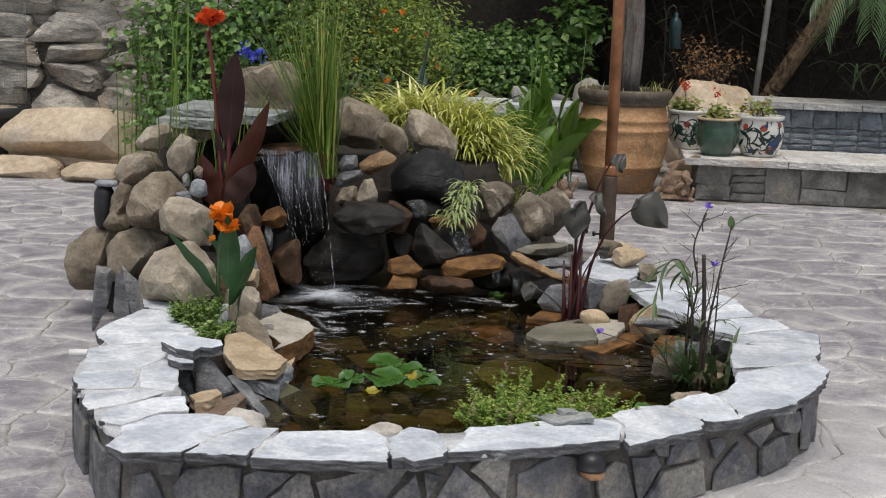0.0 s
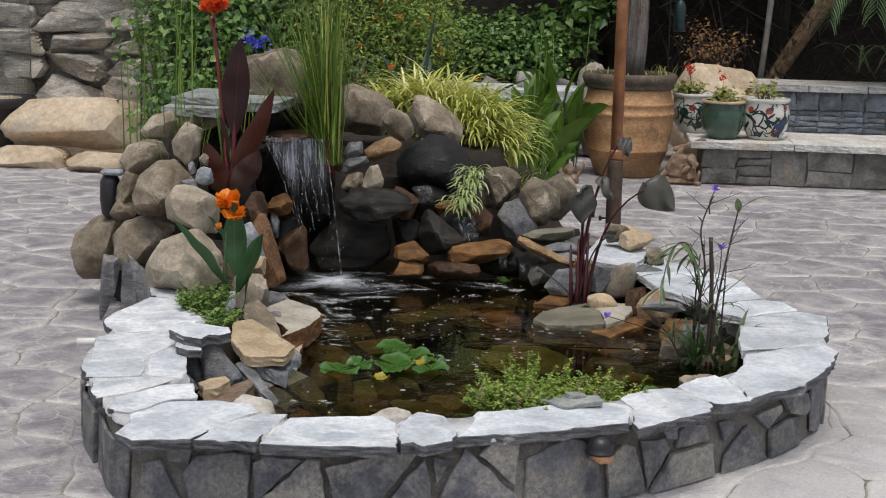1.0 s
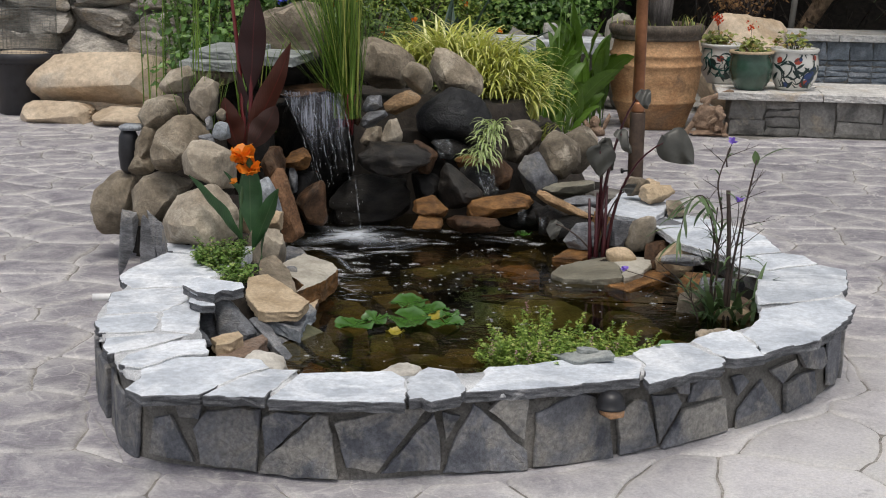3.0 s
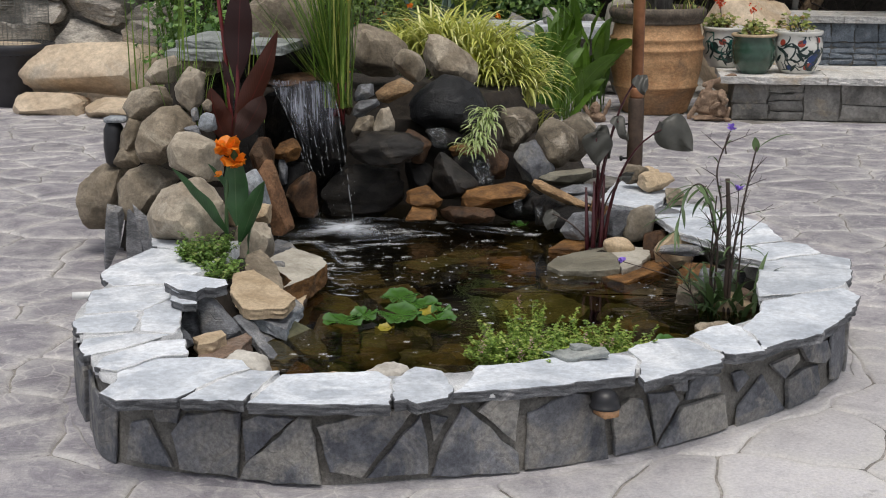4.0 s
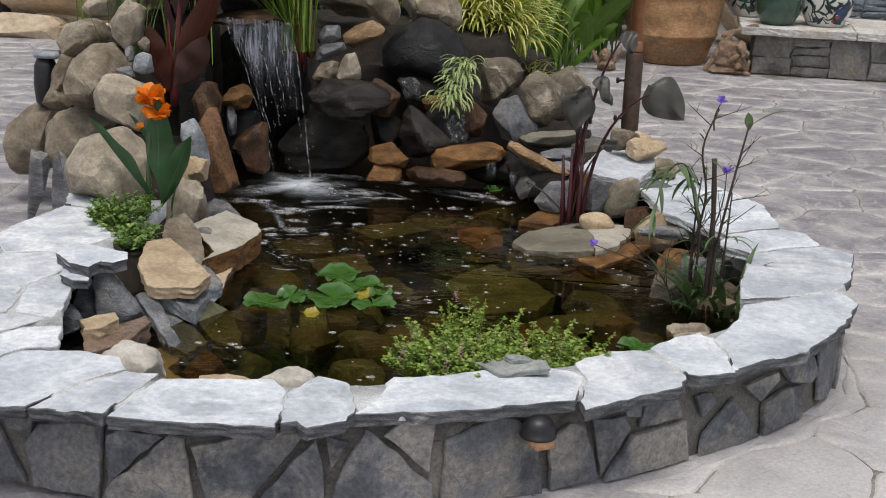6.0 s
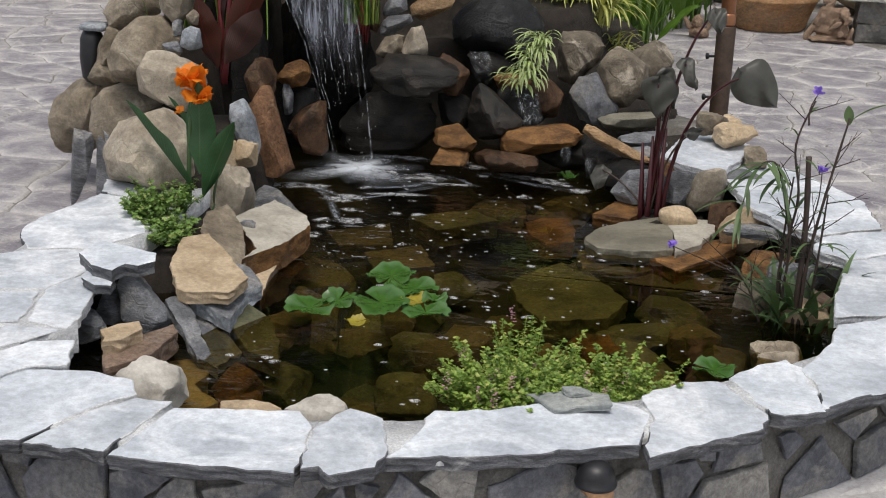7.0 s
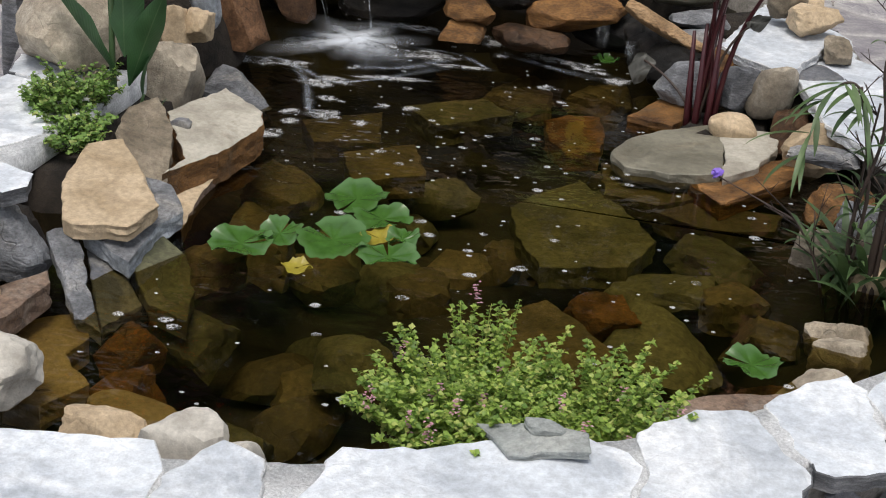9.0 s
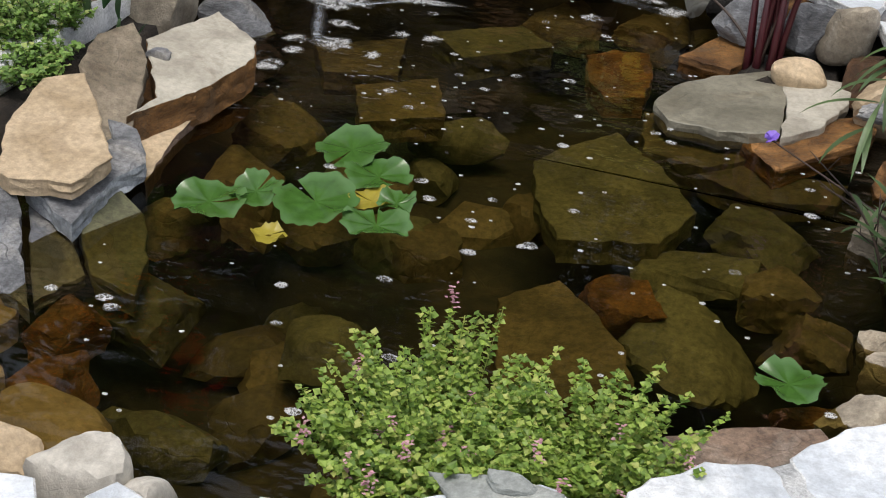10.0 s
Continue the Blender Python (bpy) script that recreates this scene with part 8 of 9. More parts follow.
blob_statue("statue", 0.24, 7.0, [(0, 0, 0.04, 0.15, 0.12, 0.09, 0), (-0.01, -0.02, 0.115, 0.085, 0.09, 0.085, 0), (0.08, 0.02, 0.11, 0.04, 0.07, 0.14, 24), (-0.08, 0.02, 0.10, 0.04, 0.07, 0.11, -24), (0.0, -0.05, 0.05, 0.09, 0.06, 0.05, 0)], "small clay figure half hidden by leaves", 880)


def umbrella_pole():
    t = thing("umbrella_pole", 0.53, 3.60, 0, "tall brown metal pole in a dark tube stand", "pole")
    tube = turned("base_tube", [(0.041, 0.0), (0.041, 0.61), (0.037, 0.616), (0.034, 0.60)], BRONZE, t, "dark brown tube with two clamp bolts", segs=24, cap=False)
    turned("base_plate", [(0.16, 0.0), (0.16, 0.015), (0.05, 0.022)], BRONZE, t, segs=32)
    turned("pole", [(0.031, 0.02), (0.031, 1.4), (0.031, 2.6)], COPPER, t, segs=24)
    turned("collar", [(0.034, 0.616), (0.036, 0.626), (0.036, 0.66), (0.032, 0.67)], COPPER, t, segs=24)
    for z in (0.30, 0.48):
        b = Shape()
        b.tube([(-0.04, -0.01, z), (-0.065, -0.016, z)], 0.006, 0.006, 8)
        b.tube([(-0.065, -0.016, z), (-0.075, -0.019, z)], 0.014, 0.014, 10)
        b.done("bolt", BLACK, tube, "black clamp bolt")


umbrella_pole()

# path light on the pond wall
q, out = wall_at(3.212)
lamp = thing("wall_lamp", q.x + out.x * 0.02, q.y + out.y * 0.02, 0.168, "small black hooded lamp on the pond wall", "lamp", rz=math.degrees(math.atan2(out.y, out.x)) + 90)
hood = [(0.001, 0.067), (0.014, 0.0655), (0.027, 0.060), (0.036, 0.050), (0.0405, 0.038), (0.0415, 0.022), (0.0455, 0.020), (0.0455, 0.014), (0.039, 0.014), (0.037, 0.036), (0.022, 0.054), (0.001, 0.06)]
turned("hood", hood, BLACK, lamp, segs=36, cap=False).location = (0, -0.036, 0)
put("lens", box_mesh("lens", -0.026, -0.074, -0.010, 0.026, -0.012, 0.018, 0.004), LAMPGLASS, lamp, "amber glass lens")
put("lens_base", box_mesh("lens_base", -0.017, -0.060, -0.016, 0.017, -0.012, -0.006, 0.003), BRONZE, lamp, "brown metal foot of the lens")
put("bracket", box_mesh("bracket", -0.012, -0.03, -0.02, 0.012, 0.016, 0.02, 0.004), BRONZE, lamp)

# speaker-like black light behind the boulders
spot = thing("garden_light", -1.822, 2.336, 0.417, "round black garden light with a pale top among boulders", "lamp")
turned("body", [(0.025, 0.0), (0.042, 0.02), (0.05, 0.09), (0.046, 0.17), (0.03, 0.205)], BLACK, spot, segs=28)
put("cap", box_mesh("cap", -0.03, -0.05, 0.205, 0.07, 0.05, 0.228, 0.004), SLATE_BLUE, spot, "pale flat cap")

pipe = thing("pipe_end", -1.39, 0.80, 0.222, "short end of white plastic pipe by the coping", "pipe")
sh = Shape()
sh.tube([(-0.03, -0.03, 0.012), (0.10, 0.0, 0.012)], 0.014, 0.014, 16)
sh.done("tube", WHITE, pipe)

# nursery pot with a wire cage
npot = thing("nursery_pot", -4.46, 7.33, 0, "black plastic nursery pot with a wire mesh cage", "plant pot")
turned("body", [(0.22, 0), (0.23, 0.01), (0.27, 0.43), (0.295, 0.44), (0.30, 0.50), (0.285, 0.505), (0.28, 0.42)], BLACKPOT, npot, segs=40, cap=False)
turned("soil", [(0.25, 0.36), (0.27, 0.42), (0.02, 0.43)], SOIL, npot, segs=32)
cage = Shape()
for k in range(44):
    a = 2 * math.pi * k / 44
    cage.tube([(0.26 * math.cos(a), 0.26 * math.sin(a), 0.42), (0.26 * math.cos(a), 0.26 * math.sin(a), 1.35)], 0.0016, 0.0016, 3)
for j in range(38):
    z = 0.44 + j * 0.025
    cage.tube([(0.26 * math.cos(a), 0.26 * math.sin(a), z) for a in [2 * math.pi * i / 24 for i in range(25)]], 0.0014, 0.0014, 3)
cage.done("mesh_cage", WIRE, npot, "grey wire mesh cage")

hook = thing("hanging_bottle", 0.98, 7.75, 0.78, "dark teal bottle hanging from a slender hook", "ornament")
sh = Shape()
sh.tube([(0, 0, -0.05), (0, 0, 0.64), (0.02, 0, 0.70), (0.05, 0, 0.72), (0.075, 0, 0.70), (0.078, 0, 0.66)], 0.006, 0.005, 7)
sh.tube([(0, 0, 0.66), (-0.03, 0, 0.70), (-0.05, 0, 0.68)], 0.005, 0.004, 6)
sh.done("hook", BLACK, hook)
b = turned("bottle", [(0.035, 0.0), (0.045, 0.01), (0.046, 0.20), (0.035, 0.235), (0.018, 0.25), (0.018, 0.28), (0.006, 0.29)], BOTTLE, hook, segs=24)
b.location = (0.078, 0, 0.375)

# ---- background planting ----
def shrub(name, x, y, z, rx, ry, rz_, leaves, material, label, seed, leaf_len=0.05, wide=0.6, blooms=0, bloom_mat=None, hollow=0.55, clumps=26, category="shrub", flat=0.0):
    """A shrub: branching stems and clumps of leaves with gaps between."""
    t = thing(name, x, y, z, label, category)
    rng = np.random.default_rng(seed)
    st, lv, fl = Shape(), Shape(), Shape()
    cs = []
    for k in range(clumps):
        d = rng.normal(size=3)
        d /= np.linalg.norm(d)
        d[2] = abs(d[2]) * 0.9 - 0.1 if rng.uniform() < 0.85 else d[2] * 0.5
        r = rng.uniform(hollow, 1.0)
        c = Vector((d[0] * rx * r, d[1] * ry * r, rz_ * 0.5 + d[2] * rz_ * r * 0.75))
        cs.append(c)
        st.tube([(c.x * 0.1, c.y * 0.1, -0.05), (c.x * 0.5, c.y * 0.5, c.z * 0.55), c], 0.012, 0.004, 4)
    size = (rx * ry * rz_) ** (1 / 3) * 0.36
    for k in range(leaves):
        c = cs[rng.integers(len(cs))]
        o = Vector(rng.normal(size=3)) * size * 0.55
        p = c + o
        nrm = (o.normalized() * 0.6 + Vector((rng.normal() * 0.5, -0.35 + rng.normal() * 0.5, 0.9 - flat)))
        L = leaf_len * rng.uniform(0.6, 1.3)
        lv.leaflet(p, nrm, rng.normal(size=3), L, L * wide)
    for k in range(blooms):
        c = cs[rng.integers(len(cs))]
        p = c + Vector((rng.normal() * size * 0.6, -abs(rng.normal()) * size * 0.8, rng.normal() * size * 0.6))
        for i in range(8):
            fl.leaflet(p, (rng.normal(), -1, rng.normal()), rng.normal(size=3), 0.03, 0.026)
    st.done("branchwork", STEM_BROWN, t)
    lv.done("foliage", material, t, smooth=False)
    if blooms:
        fl.done("blossom", bloom_mat, t, smooth=False)
    return t


# earth bank behind everything, raised beyond view to darken the water's reflections
def bank_z(x, y):
    rise = min(1, max(0, (y - (9.75 if x < 0.05 else 11.2)) / 5.0))
    return -0.05 + 6.2 * rise ** 0.9 + 0.25 * noise.noise(Vector((x * 0.8, y * 0.8, 0))) * rise


kv, kf = [], []
bx, by = 60, 18
for j in range(by + 1):
    for i in range(bx + 1):
        u, v = i / bx, j / by
        x, y = -16 + 32 * u, 9.4 + 12 * v
        kv.append((x, y, bank_z(x, y)))
for j in range(by):
    for i in range(bx):
        a = j * (bx + 1) + i
        kf.append((a, a + 1, a + bx + 2, a + bx + 1))
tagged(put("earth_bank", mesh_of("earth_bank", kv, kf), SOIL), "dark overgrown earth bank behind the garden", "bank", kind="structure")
# low stone edging before the ivy
for k in range(7):
    rock("edging_stone", -1.05 + 0.24 * k, 9.2 + 0.04 * (k % 2), 0.3, 0.62 + 0.02 * (k % 3), 0.27, 0.3, GREYWALL, 900 + k, "grey stone edging below the ivy bank", group="ivy edging", p=20)
flat_rock("path_slab", 0.60, 0.1, [(-1.15, 8.5), (0.2, 8.4), (0.35, 9.1), (-1.1, 9.15)], SLATE_PALE, 920, "pale grey paved ledge below the ivy", category="slab")
put("ledge_base", box_mesh("ledge_base", -1.1, 8.55, -0.02, 0.25, 9.3, 0.505, 0.02), MORTAR, smooth=False)
tagged(bpy.data.objects["ledge_base"], "rough base under the pale ledge", "wall", kind="structure")
urn = thing("urn", -1.12, 9.75, 0.30, "weathered stone urn overgrown by plants", "urn")
turned("body", [(0.12, 0), (0.14, 0.03), (0.10, 0.10), (0.16, 0.30), (0.2, 0.5), (0.21, 0.62), (0.19, 0.64)], CAPSTONE, urn, segs=32)
jar = thing("jar", -0.22, 8.75, 0.60, "small white jar with a metal rim", "jar")
turned("body", [(0.055, 0), (0.07, 0.02), (0.075, 0.10), (0.065, 0.12), (0.065, 0.135), (0.055, 0.13)], CAPSTONE, jar, segs=28)
blue = thing("blue_flower", -2.12, 6.5, 0.05, "loose cluster of blue flowers on slender stems", "flower")
sh, st = Shape(), Shape()
rb = np.random.default_rng(66)
for k in range(5):
    e = Vector((rb.normal() * 0.05, rb.normal() * 0.03, 1.0 + rb.normal() * 0.04))
    st.tube([(e.x * 0.3, 0, 0), (e.x * 0.6, 0, 0.6), e], 0.005, 0.003, 5)
    for i in range(26):
        sh.leaflet(e + Vector(rb.normal(size=3)) * 0.022, rb.normal(size=3), rb.normal(size=3), 0.03, 0.02)
st.done("stalk", SHRUB, blue)
sh.done("blossom", FLOWER_BLUE, blue, smooth=False)

# shrubs at the left, over the stacked rocks
shrub("ivy_shrub", -2.7, 7.3, 0.1, 0.55, 0.5, 1.5, 2600, IVY, "dense leafy green shrub with glossy leaves", 1001, 0.07, 0.7, clumps=40)
shrub("ivy_shrub", -2.05, 7.5, 0.1, 0.55, 0.5, 1.6, 2600, IVY, "dense leafy green shrub with glossy leaves", 1002, 0.07, 0.7, clumps=40)
shrub("ivy_shrub", -2.5, 8.3, 0.2, 1.0, 0.6, 2.2, 3000, SHRUB, "tall dark green shrub", 1003, 0.08, 0.6, clumps=44)
shrub("ivy_shrub", -2.6, 6.3, 0.05, 0.35, 0.35, 0.75, 1100, IVY, "low leafy green plant with pale leaves", 1004, 0.06, 0.8, clumps=22)
def frond(parent, base, az, length, droop, lean_, material, seed, n=34, leaflet=0.28, wide=0.014):
    rng = np.random.default_rng(seed)
    sh = Shape()
    q, pts = Vector(base), []
    for i in range(n + 1):
        s = i / n
        th = lean_ + droop * s
        pts.append((q.copy(), th))
        q = q + (Vector((math.cos(az), math.sin(az), 0)) * math.sin(th) + Vector((0, 0, math.cos(th)))) * (length / n)
    sh.tube([p for p, _ in pts[::3]], 0.010, 0.003, 5)
    for i, (p, th) in enumerate(pts[3:]):
        for side in (1, -1):
            a = az + side * 0.9
            sh.blade(p, a, leaflet * (1 - 0.5 * i / n) * rng.uniform(0.8, 1.1), wide, min(th + 0.3, 2.3), 0.8, 4, 0.2, 0.3)
    sh.done("frond", material, parent)


for k, (x, y, n, L) in enumerate(((-2.72, 6.25, 9, 1.25), (-2.45, 6.15, 9, 1.1), (-2.15, 6.05, 7, 0.9), (-2.9, 6.6, 6, 1.4))):
    fern = thing("sword_fern", x, y, 0.0, "tall upright green fern fronds", "fern", group="ferns by the steps")
    rf = np.random.default_rng(1010 + k)
    for j in range(n):
        frond(fern, (rf.normal() * 0.08, rf.normal() * 0.06, 0.0), rf.uniform(0, 6.28), L * rf.uniform(0.7, 1.05), rf.uniform(0.1, 0.5), rf.uniform(0.02, 0.22), BROADLEAF, 1300 + 20 * k + j, 44, 0.055, 0.012)
shrub("flowering_shrub", -1.50, 7.3, 0.1, 0.60, 0.6, 1.6, 10500, SHRUB_GOLD, "airy green shrub dotted with orange flowers", 1020, 0.042, 0.4, 26, FLOWER_ORANGE, 0.35, 60)
shrub("flowering_shrub", -1.12, 7.6, 0.1, 0.38, 0.45, 1.35, 6000, SHRUB_GOLD, "airy green shrub dotted with orange flowers", 1021, 0.042, 0.4, 14, FLOWER_ORANGE, 0.35, 46)
shrub("flowering_shrub", -1.4, 6.3, 0.1, 0.5, 0.4, 0.9, 2200, SHRUB, "dark green small-leaved shrub", 1022, 0.045, 0.5, 6, FLOWER_ORANGE, 0.4, 36)
shrub("olive_shrub", -1.55, 8.9, 0.2, 0.55, 0.6, 1.9, 3600, SHRUB_GOLD, "yellow green shrub behind the flowers", 1023, 0.06, 0.5, clumps=44)
agave = thing("agave", -0.80, 6.0, 0.45, "dark blue green agave with sword-shaped leaves", "agave")
for az, L, lean_ in ((0.3, 0.88, 0.06), (0.1, 0.75, 0.42), (0.0, 0.86, 1.02), (2.9, 0.7, 0.5), (-1.2, 0.6, 0.5), (-2.2, 0.55, 0.8), (1.6, 0.7, 0.5), (-0.4, 0.55, 0.9), (3.3, 0.5, 1.1)):
    big_leaf(agave, AGAVE, (0, 0, 0), az, L, 0.12, lean_, 0.12, 0.45, 0.0, 10, broad=0.3, start=0.6)
# ivy on the bank
for k in range(14):
    x, y = -1.55 + 0.23 * (k % 7) + 0.1 * (k // 7), 9.65 + 0.45 * (k // 7)
    shrub("ivy_bank", x, y, max(0.3, bank_z(x, y) - 0.1) + 0.12 * (k % 2), 0.30, 0.28, 0.62, 1500, IVY, "green ivy covering the bank", 1030 + k, 0.06, 0.75, clumps=22, category="ivy")
shrub("fig_bush", 0.16, 10.2, 0.75, 0.32, 0.3, 0.7, 420, IVY, "broad-leaved fig branch against the dark bank", 1045, 0.11, 0.7, clumps=12)
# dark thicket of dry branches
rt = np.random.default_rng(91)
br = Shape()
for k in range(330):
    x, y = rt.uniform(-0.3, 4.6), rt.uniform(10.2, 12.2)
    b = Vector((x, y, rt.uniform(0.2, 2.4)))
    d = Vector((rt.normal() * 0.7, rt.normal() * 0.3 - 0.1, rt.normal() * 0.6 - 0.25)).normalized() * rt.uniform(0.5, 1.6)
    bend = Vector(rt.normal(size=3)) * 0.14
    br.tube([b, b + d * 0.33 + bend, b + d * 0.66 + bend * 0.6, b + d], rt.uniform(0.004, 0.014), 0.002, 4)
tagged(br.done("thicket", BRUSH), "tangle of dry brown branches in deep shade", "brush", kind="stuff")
# trees added mostly out of view, to shade the thicket and darken reflections
def tree(x, y, h, r, seed, leaves, big=1.0, label="dense dark green tree added to shade the bank"):
    t = thing("tree", x, y, 0.4, label, "tree", group="trees on the bank")
    rng = np.random.default_rng(seed)
    tr, lv = Shape(), Shape()
    tr.tube([(0, 0, -0.4), (0.05, 0.05, h * 0.3), (-0.05, 0, h * 0.6)], 0.14, 0.07, 10)
    cs = []
    for k in range(46):
        a, u = rng.uniform(0, 2 * math.pi), rng.uniform(0.2, 1)
        c = Vector((math.cos(a) * r * u, math.sin(a) * r * u - 0.4, h * rng.uniform(0.42, 1.0)))
        cs.append(c)
        tr.tube([(0, 0, h * 0.4), c * 0.55 + Vector((0, 0, h * 0.22)), c], 0.035, 0.01, 5)
    for k in range(leaves):
        c = cs[rng.integers(len(cs))]
        p = c + Vector(rng.normal(size=3)) * r * 0.2
        L = rng.uniform(0.10, 0.22) * big
        lv.leaflet(p, (rng.normal() * 0.4, rng.normal() * 0.4, 1), rng.normal(size=3), L, L * 0.55)
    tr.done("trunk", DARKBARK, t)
    lv.done("crown", SHRUB, t, smooth=False)


for k, (x, y, h, r) in enumerate(((0.6, 11.4, 4.6, 1.8), (2.3, 11.8, 5.0, 1.8), (4.8, 11.8, 5.0, 1.8), (-1.8, 12.6, 5.0, 1.7), (-4.5, 11.5, 5.0, 1.8), (1.7, 13.0, 5.5, 2.0), (-6.8, 10.0, 4.5, 1.6), (-3.4, 13.8, 11.5, 3.0), (0.2, 14.2, 12.5, 3.2), (3.8, 14.0, 12.0, 3.2), (7.0, 13.0, 11.0, 3.0), (-7.0, 12.6, 11.0, 3.0))):
    tree(x, y, h, r, 1100 + k, 5200 if h < 10 else 6500, 1.0 if h < 10 else 2.0)
shrub("dry_shrub", 1.55, 10.0, 0.62, 0.36, 0.3, 0.5, 520, DEADLEAF, "dead brown shrub with curled leaves", 1060, 0.045, 0.5, clumps=24)
pole = thing("fence_pole", 2.0, 10.2, 0.0, "leaning grey pole before the thicket", "pole")
sh = Shape()
sh.tube([(-0.06, 0, 0), (0.03, 0, 1.1), (0.12, 0, 2.4)], 0.03, 0.03, 10)
sh.done("shaft", GREYPOLE, pole)
lean = thing("palm_tree", 1.78, 10.4, 0.0, "leaning palm with shaggy trunk and hanging fronds", "palm")
sh = Shape()
sh.tube([(0, 0, 0), (0.36, 0, 0.63), (0.58, 0, 1.0), (0.80, 0, 1.36), (1.25, 0, 2.2)], 0.07, 0.095, 12)
ob = sh.done("trunk", FRONDBARK, lean)
shag = Shape()
rp = np.random.default_rng(95)
for k in range(240):
    s = rp.uniform(0.2, 1)
    c = Vector((0.58 * 2.1 * s, 0, 2.1 * s))
    a = rp.uniform(0, 6.28)
    shag.blade(c + Vector((0.07 * math.cos(a), 0.07 * math.sin(a), 0)), a, rp.uniform(0.05, 0.12), 0.02, 0.5, 0.6, 3, 0.3)
tagged(shag.done("leaf_bases", FRONDBARK, lean), kind="stuff")


rq = np.random.default_rng(96)
for k in range(24):
    frond(lean, (1.36 + 0.12 * math.cos(k), 0.1 * math.sin(k) - 0.5, 1.80), -math.pi / 2 + rq.uniform(-1.0, 2.0), rq.uniform(1.1, 1.7), rq.uniform(1.5, 1.9), rq.uniform(0.9, 1.3), PALM, 200 + k, 34, 0.40)
for k in range(5):
    frond(lean, (1.42 + 0.07 * k, -1.0, 1.78), -1.6 + 0.3 * k, 0.95, 1.5, 1.4, PALM_YELLOW, 230 + k, 28, 0.32)
for k in range(12):
    sh = Shape()
    a = rq.uniform(-3, 0)
    sh.blade((1.15 + 0.3 * rq.uniform(-1, 1), -0.5 + 0.15 * math.sin(a), 0.75), a, 0.75, 0.02, 0.7, 1.8, 8, 0.3)
    sh.done("frond", PALM if k % 3 else DEADLEAF, lean)
grass_clump("green_grass", -1.98, -1.0, 0.0, 30, 0.22, 0.010, REED, "small green tuft at the edge of the paving", 1200, (0.6, 1.8), (0.2, 0.8), None, 0.04)

# ---- paving ----
patio = tagged(new("patio"), "stamped concrete paving in mauve grey flagstone pattern", "paving", kind="structure")
patio.empty_display_size = 0.1


def cells(x0, x1, y0, y1, step, seed):
    """Irregular flagstones: each seed's own region, by cutting with its neighbours' bisectors."""
    rng = np.random.default_rng(seed)
    nx_, ny_ = int((x1 - x0) / step), int((y1 - y0) / step)
    pts = {(i, j): np.array([x0 + (i + 0.5 + rng.uniform(-0.42, 0.42)) * step, y0 + (j + 0.5 + rng.uniform(-0.42, 0.42)) * step]) for i in range(-2, nx_ + 2) for j in range(-2, ny_ + 2)}
    for i in range(nx_):
        for j in range(ny_):
            c = pts[i, j]
            poly = [c + np.array(q) * step * 1.6 for q in ((-1, -1), (1, -1), (1, 1), (-1, 1))]
            for di in range(-2, 3):
                for dj in range(-2, 3):
                    o = pts.get((i + di, j + dj))
                    if o is None or (di == 0 and dj == 0):
                        continue
                    mid, nrm = (c + o) / 2, o - c
                    cut = []
                    for a, b in zip(poly, poly[1:] + poly[:1]):
                        da, db = (a - mid) @ nrm, (b - mid) @ nrm
                        if da <= 0:
                            cut.append(a)
                        if (da < 0) != (db < 0) and da != db:
                            cut.append(a + (b - a) * da / (da - db))
                    poly = cut
                    if not poly:
                        break
            if len(poly) >= 3:
                yield c, [Vector(q) for q in poly]


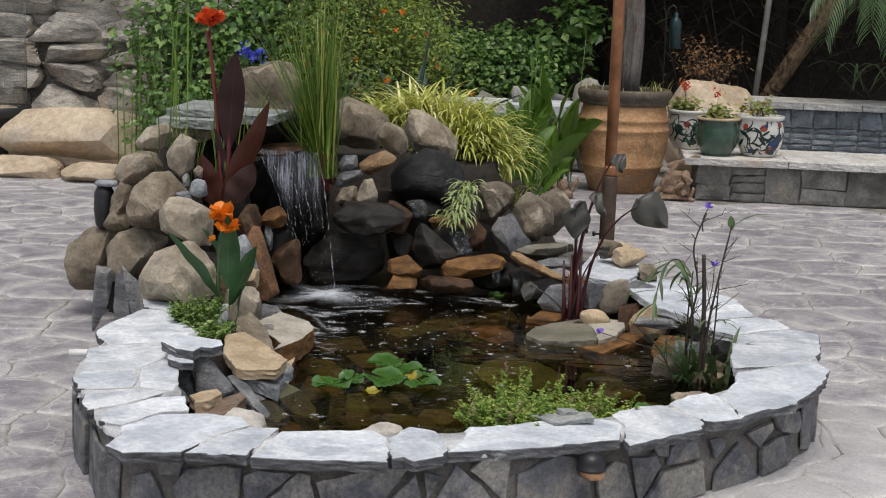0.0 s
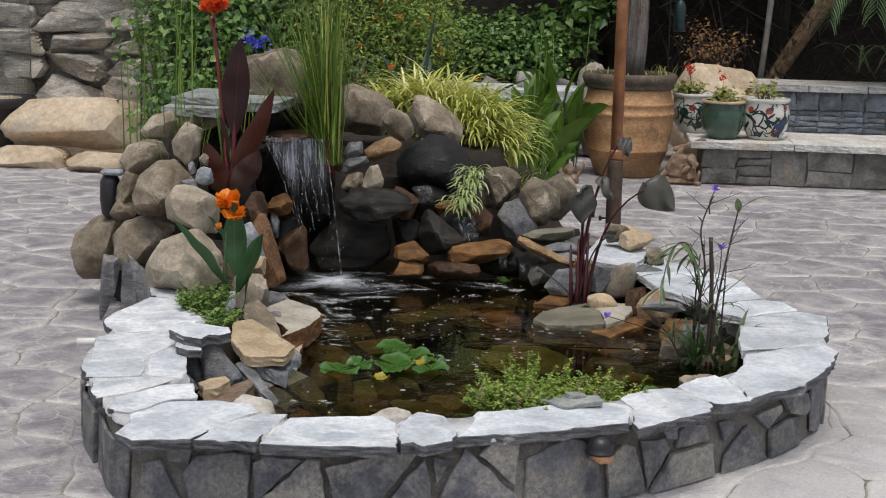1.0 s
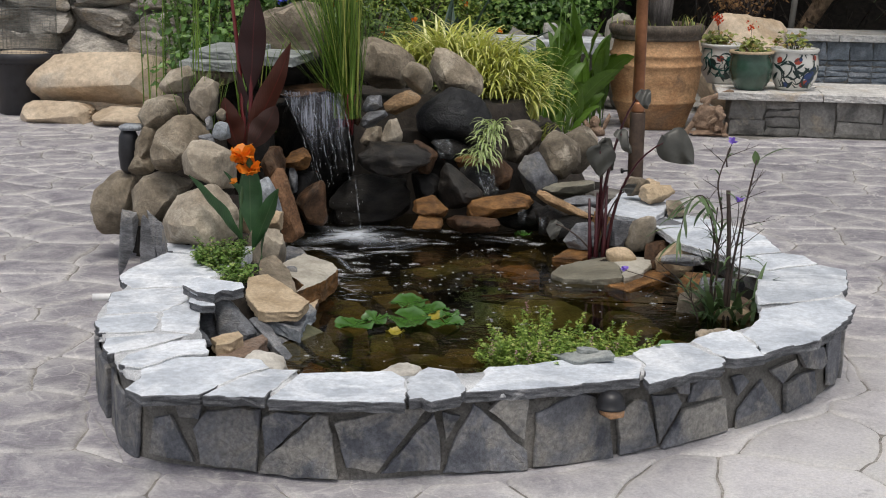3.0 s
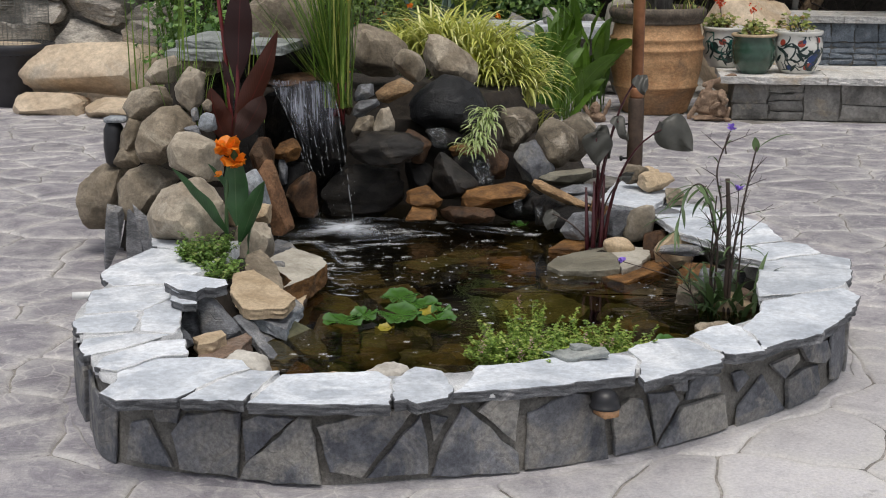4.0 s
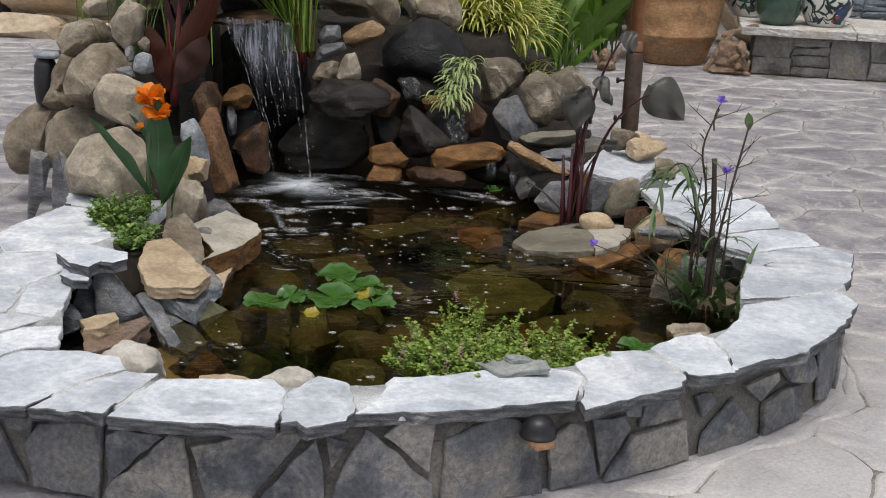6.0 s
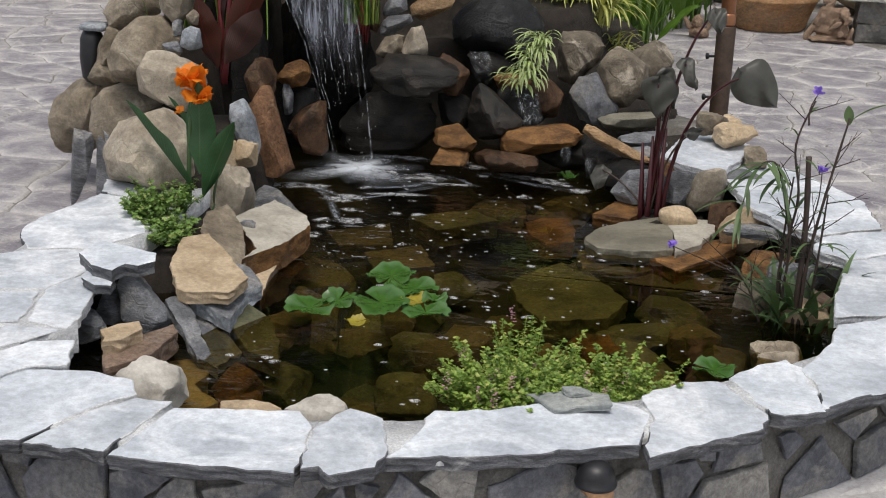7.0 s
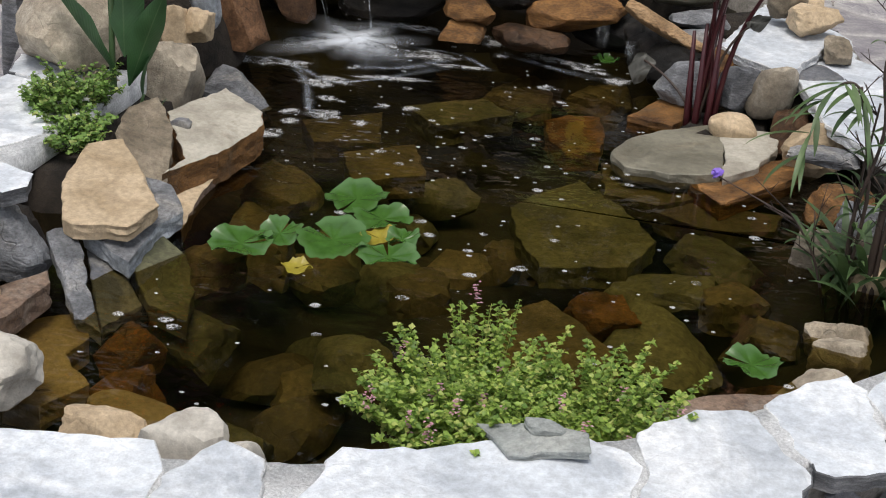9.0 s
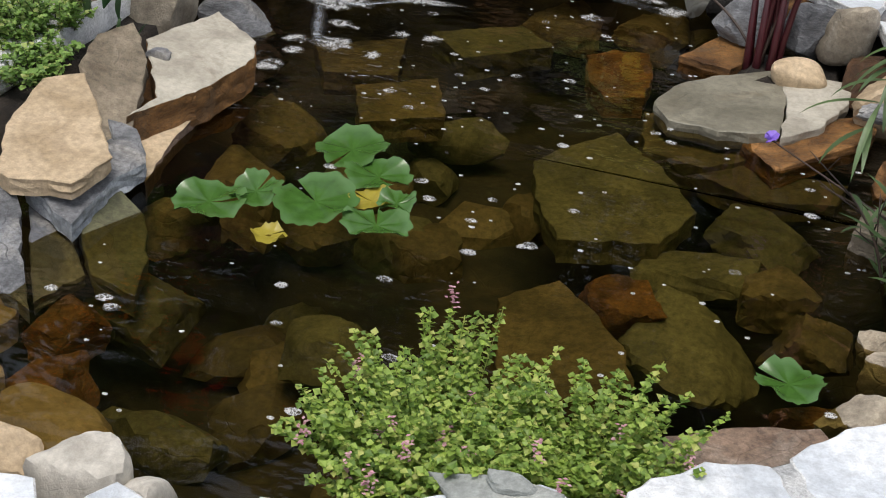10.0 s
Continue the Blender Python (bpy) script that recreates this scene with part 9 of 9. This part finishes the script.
def flagstone(c, poly, seed):
    """Vertices and faces of one stamped flagstone with a softened, wavering edge."""
    soft = []
    for a, b in zip(poly, poly[1:] + poly[:1]):
        soft += [a.lerp(b, 0.05), a.lerp(b, 0.95)] if (b - a).length > 0.05 else [a.lerp(b, 0.5)]
    ring = []
    for a, b in zip(soft, soft[1:] + soft[:1]):
        n = max(1, int((b - a).length / 0.04))
        for k in range(n):
            p = a.lerp(b, k / n)
            ring.append(p + Vector((noise.noise(Vector((p.x * 6, p.y * 6, 1))), noise.noise(Vector((p.x * 6, p.y * 6, 7))))) * 0.032)
    m = sum(ring, Vector((0, 0))) / len(ring)
    lift = noise.noise(Vector((m.x * 3, m.y * 3, 9))) * 0.002
    verts = [(m.x - c[0], m.y - c[1], lift + 0.001)]
    n = len(ring)
    for inset, z in ((0.075, 0.0), (0.024, -0.0005), (0.011, -0.0025), (0.0045, -0.0095)):
        for p in ring:
            d = (m - p)
            L = d.length
            q_ = p + d * min(0.6, inset / max(L, 1e-4))
            verts.append((q_.x - c[0], q_.y - c[1], z + lift))
    faces = [(0, 1 + i, 1 + (i + 1) % n) for i in range(n)]
    for k in range(3):
        a, b = 1 + k * n, 1 + (k + 1) * n
        faces += [(a + i, b + i, b + (i + 1) % n, a + (i + 1) % n) for i in range(n)]
    rim = [(0, 0)] * (n + 1) + [(0.6, 0)] * n + [(1, 0)] * (2 * n)
    return verts, faces, rim


# pale cement apron along the foot of the wall
av, af = [], []
rings_a = [shrunk(0.03), shrunk(-0.03), shrunk(-0.09)]
for j, r in enumerate(rings_a):
    for i, q in enumerate(r):
        av.append((q.x + 0.03 * noise.noise(Vector((q.x * 4, q.y * 4, j))), q.y, (0.004, -0.004, -0.0115)[j]))
for j in range(2):
    for i in range(n_out):
        a, b = j * n_out + i, j * n_out + (i + 1) % n_out
        af.append((a, a + n_out, b + n_out, b))
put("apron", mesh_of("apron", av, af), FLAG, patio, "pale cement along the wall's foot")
keep_out = shrunk(-0.045)


def trimmed(poly):
    """The cell with its corners drawn back to the wall's foot."""
    return [min(keep_out, key=lambda k: (k - q_).length) if inside(q_, keep_out) else q_ for q_ in poly]


far = Shape()
count = 0
for c, poly in cells(-7.0, 7.0, -5.6, 9.0, 0.36, 21):
    hidden = sum(inside(q_, keep_out) for q_ in poly)
    if hidden == len(poly):
        continue
    if hidden:
        poly = trimmed(poly)
    if c[1] > 7.2 and c[0] > 1.0:
        continue
    v, f, rim = flagstone(c, poly, count)
    near = -2.4 < c[0] < 2.9 and -1.8 < c[1] < 4.0
    if near and count < 300:
        count += 1
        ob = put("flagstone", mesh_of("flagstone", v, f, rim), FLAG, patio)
        ob.location = (c[0], c[1], 0)
    else:
        far.add([(x + c[0], y + c[1], z) for x, y, z in v], f, rim)
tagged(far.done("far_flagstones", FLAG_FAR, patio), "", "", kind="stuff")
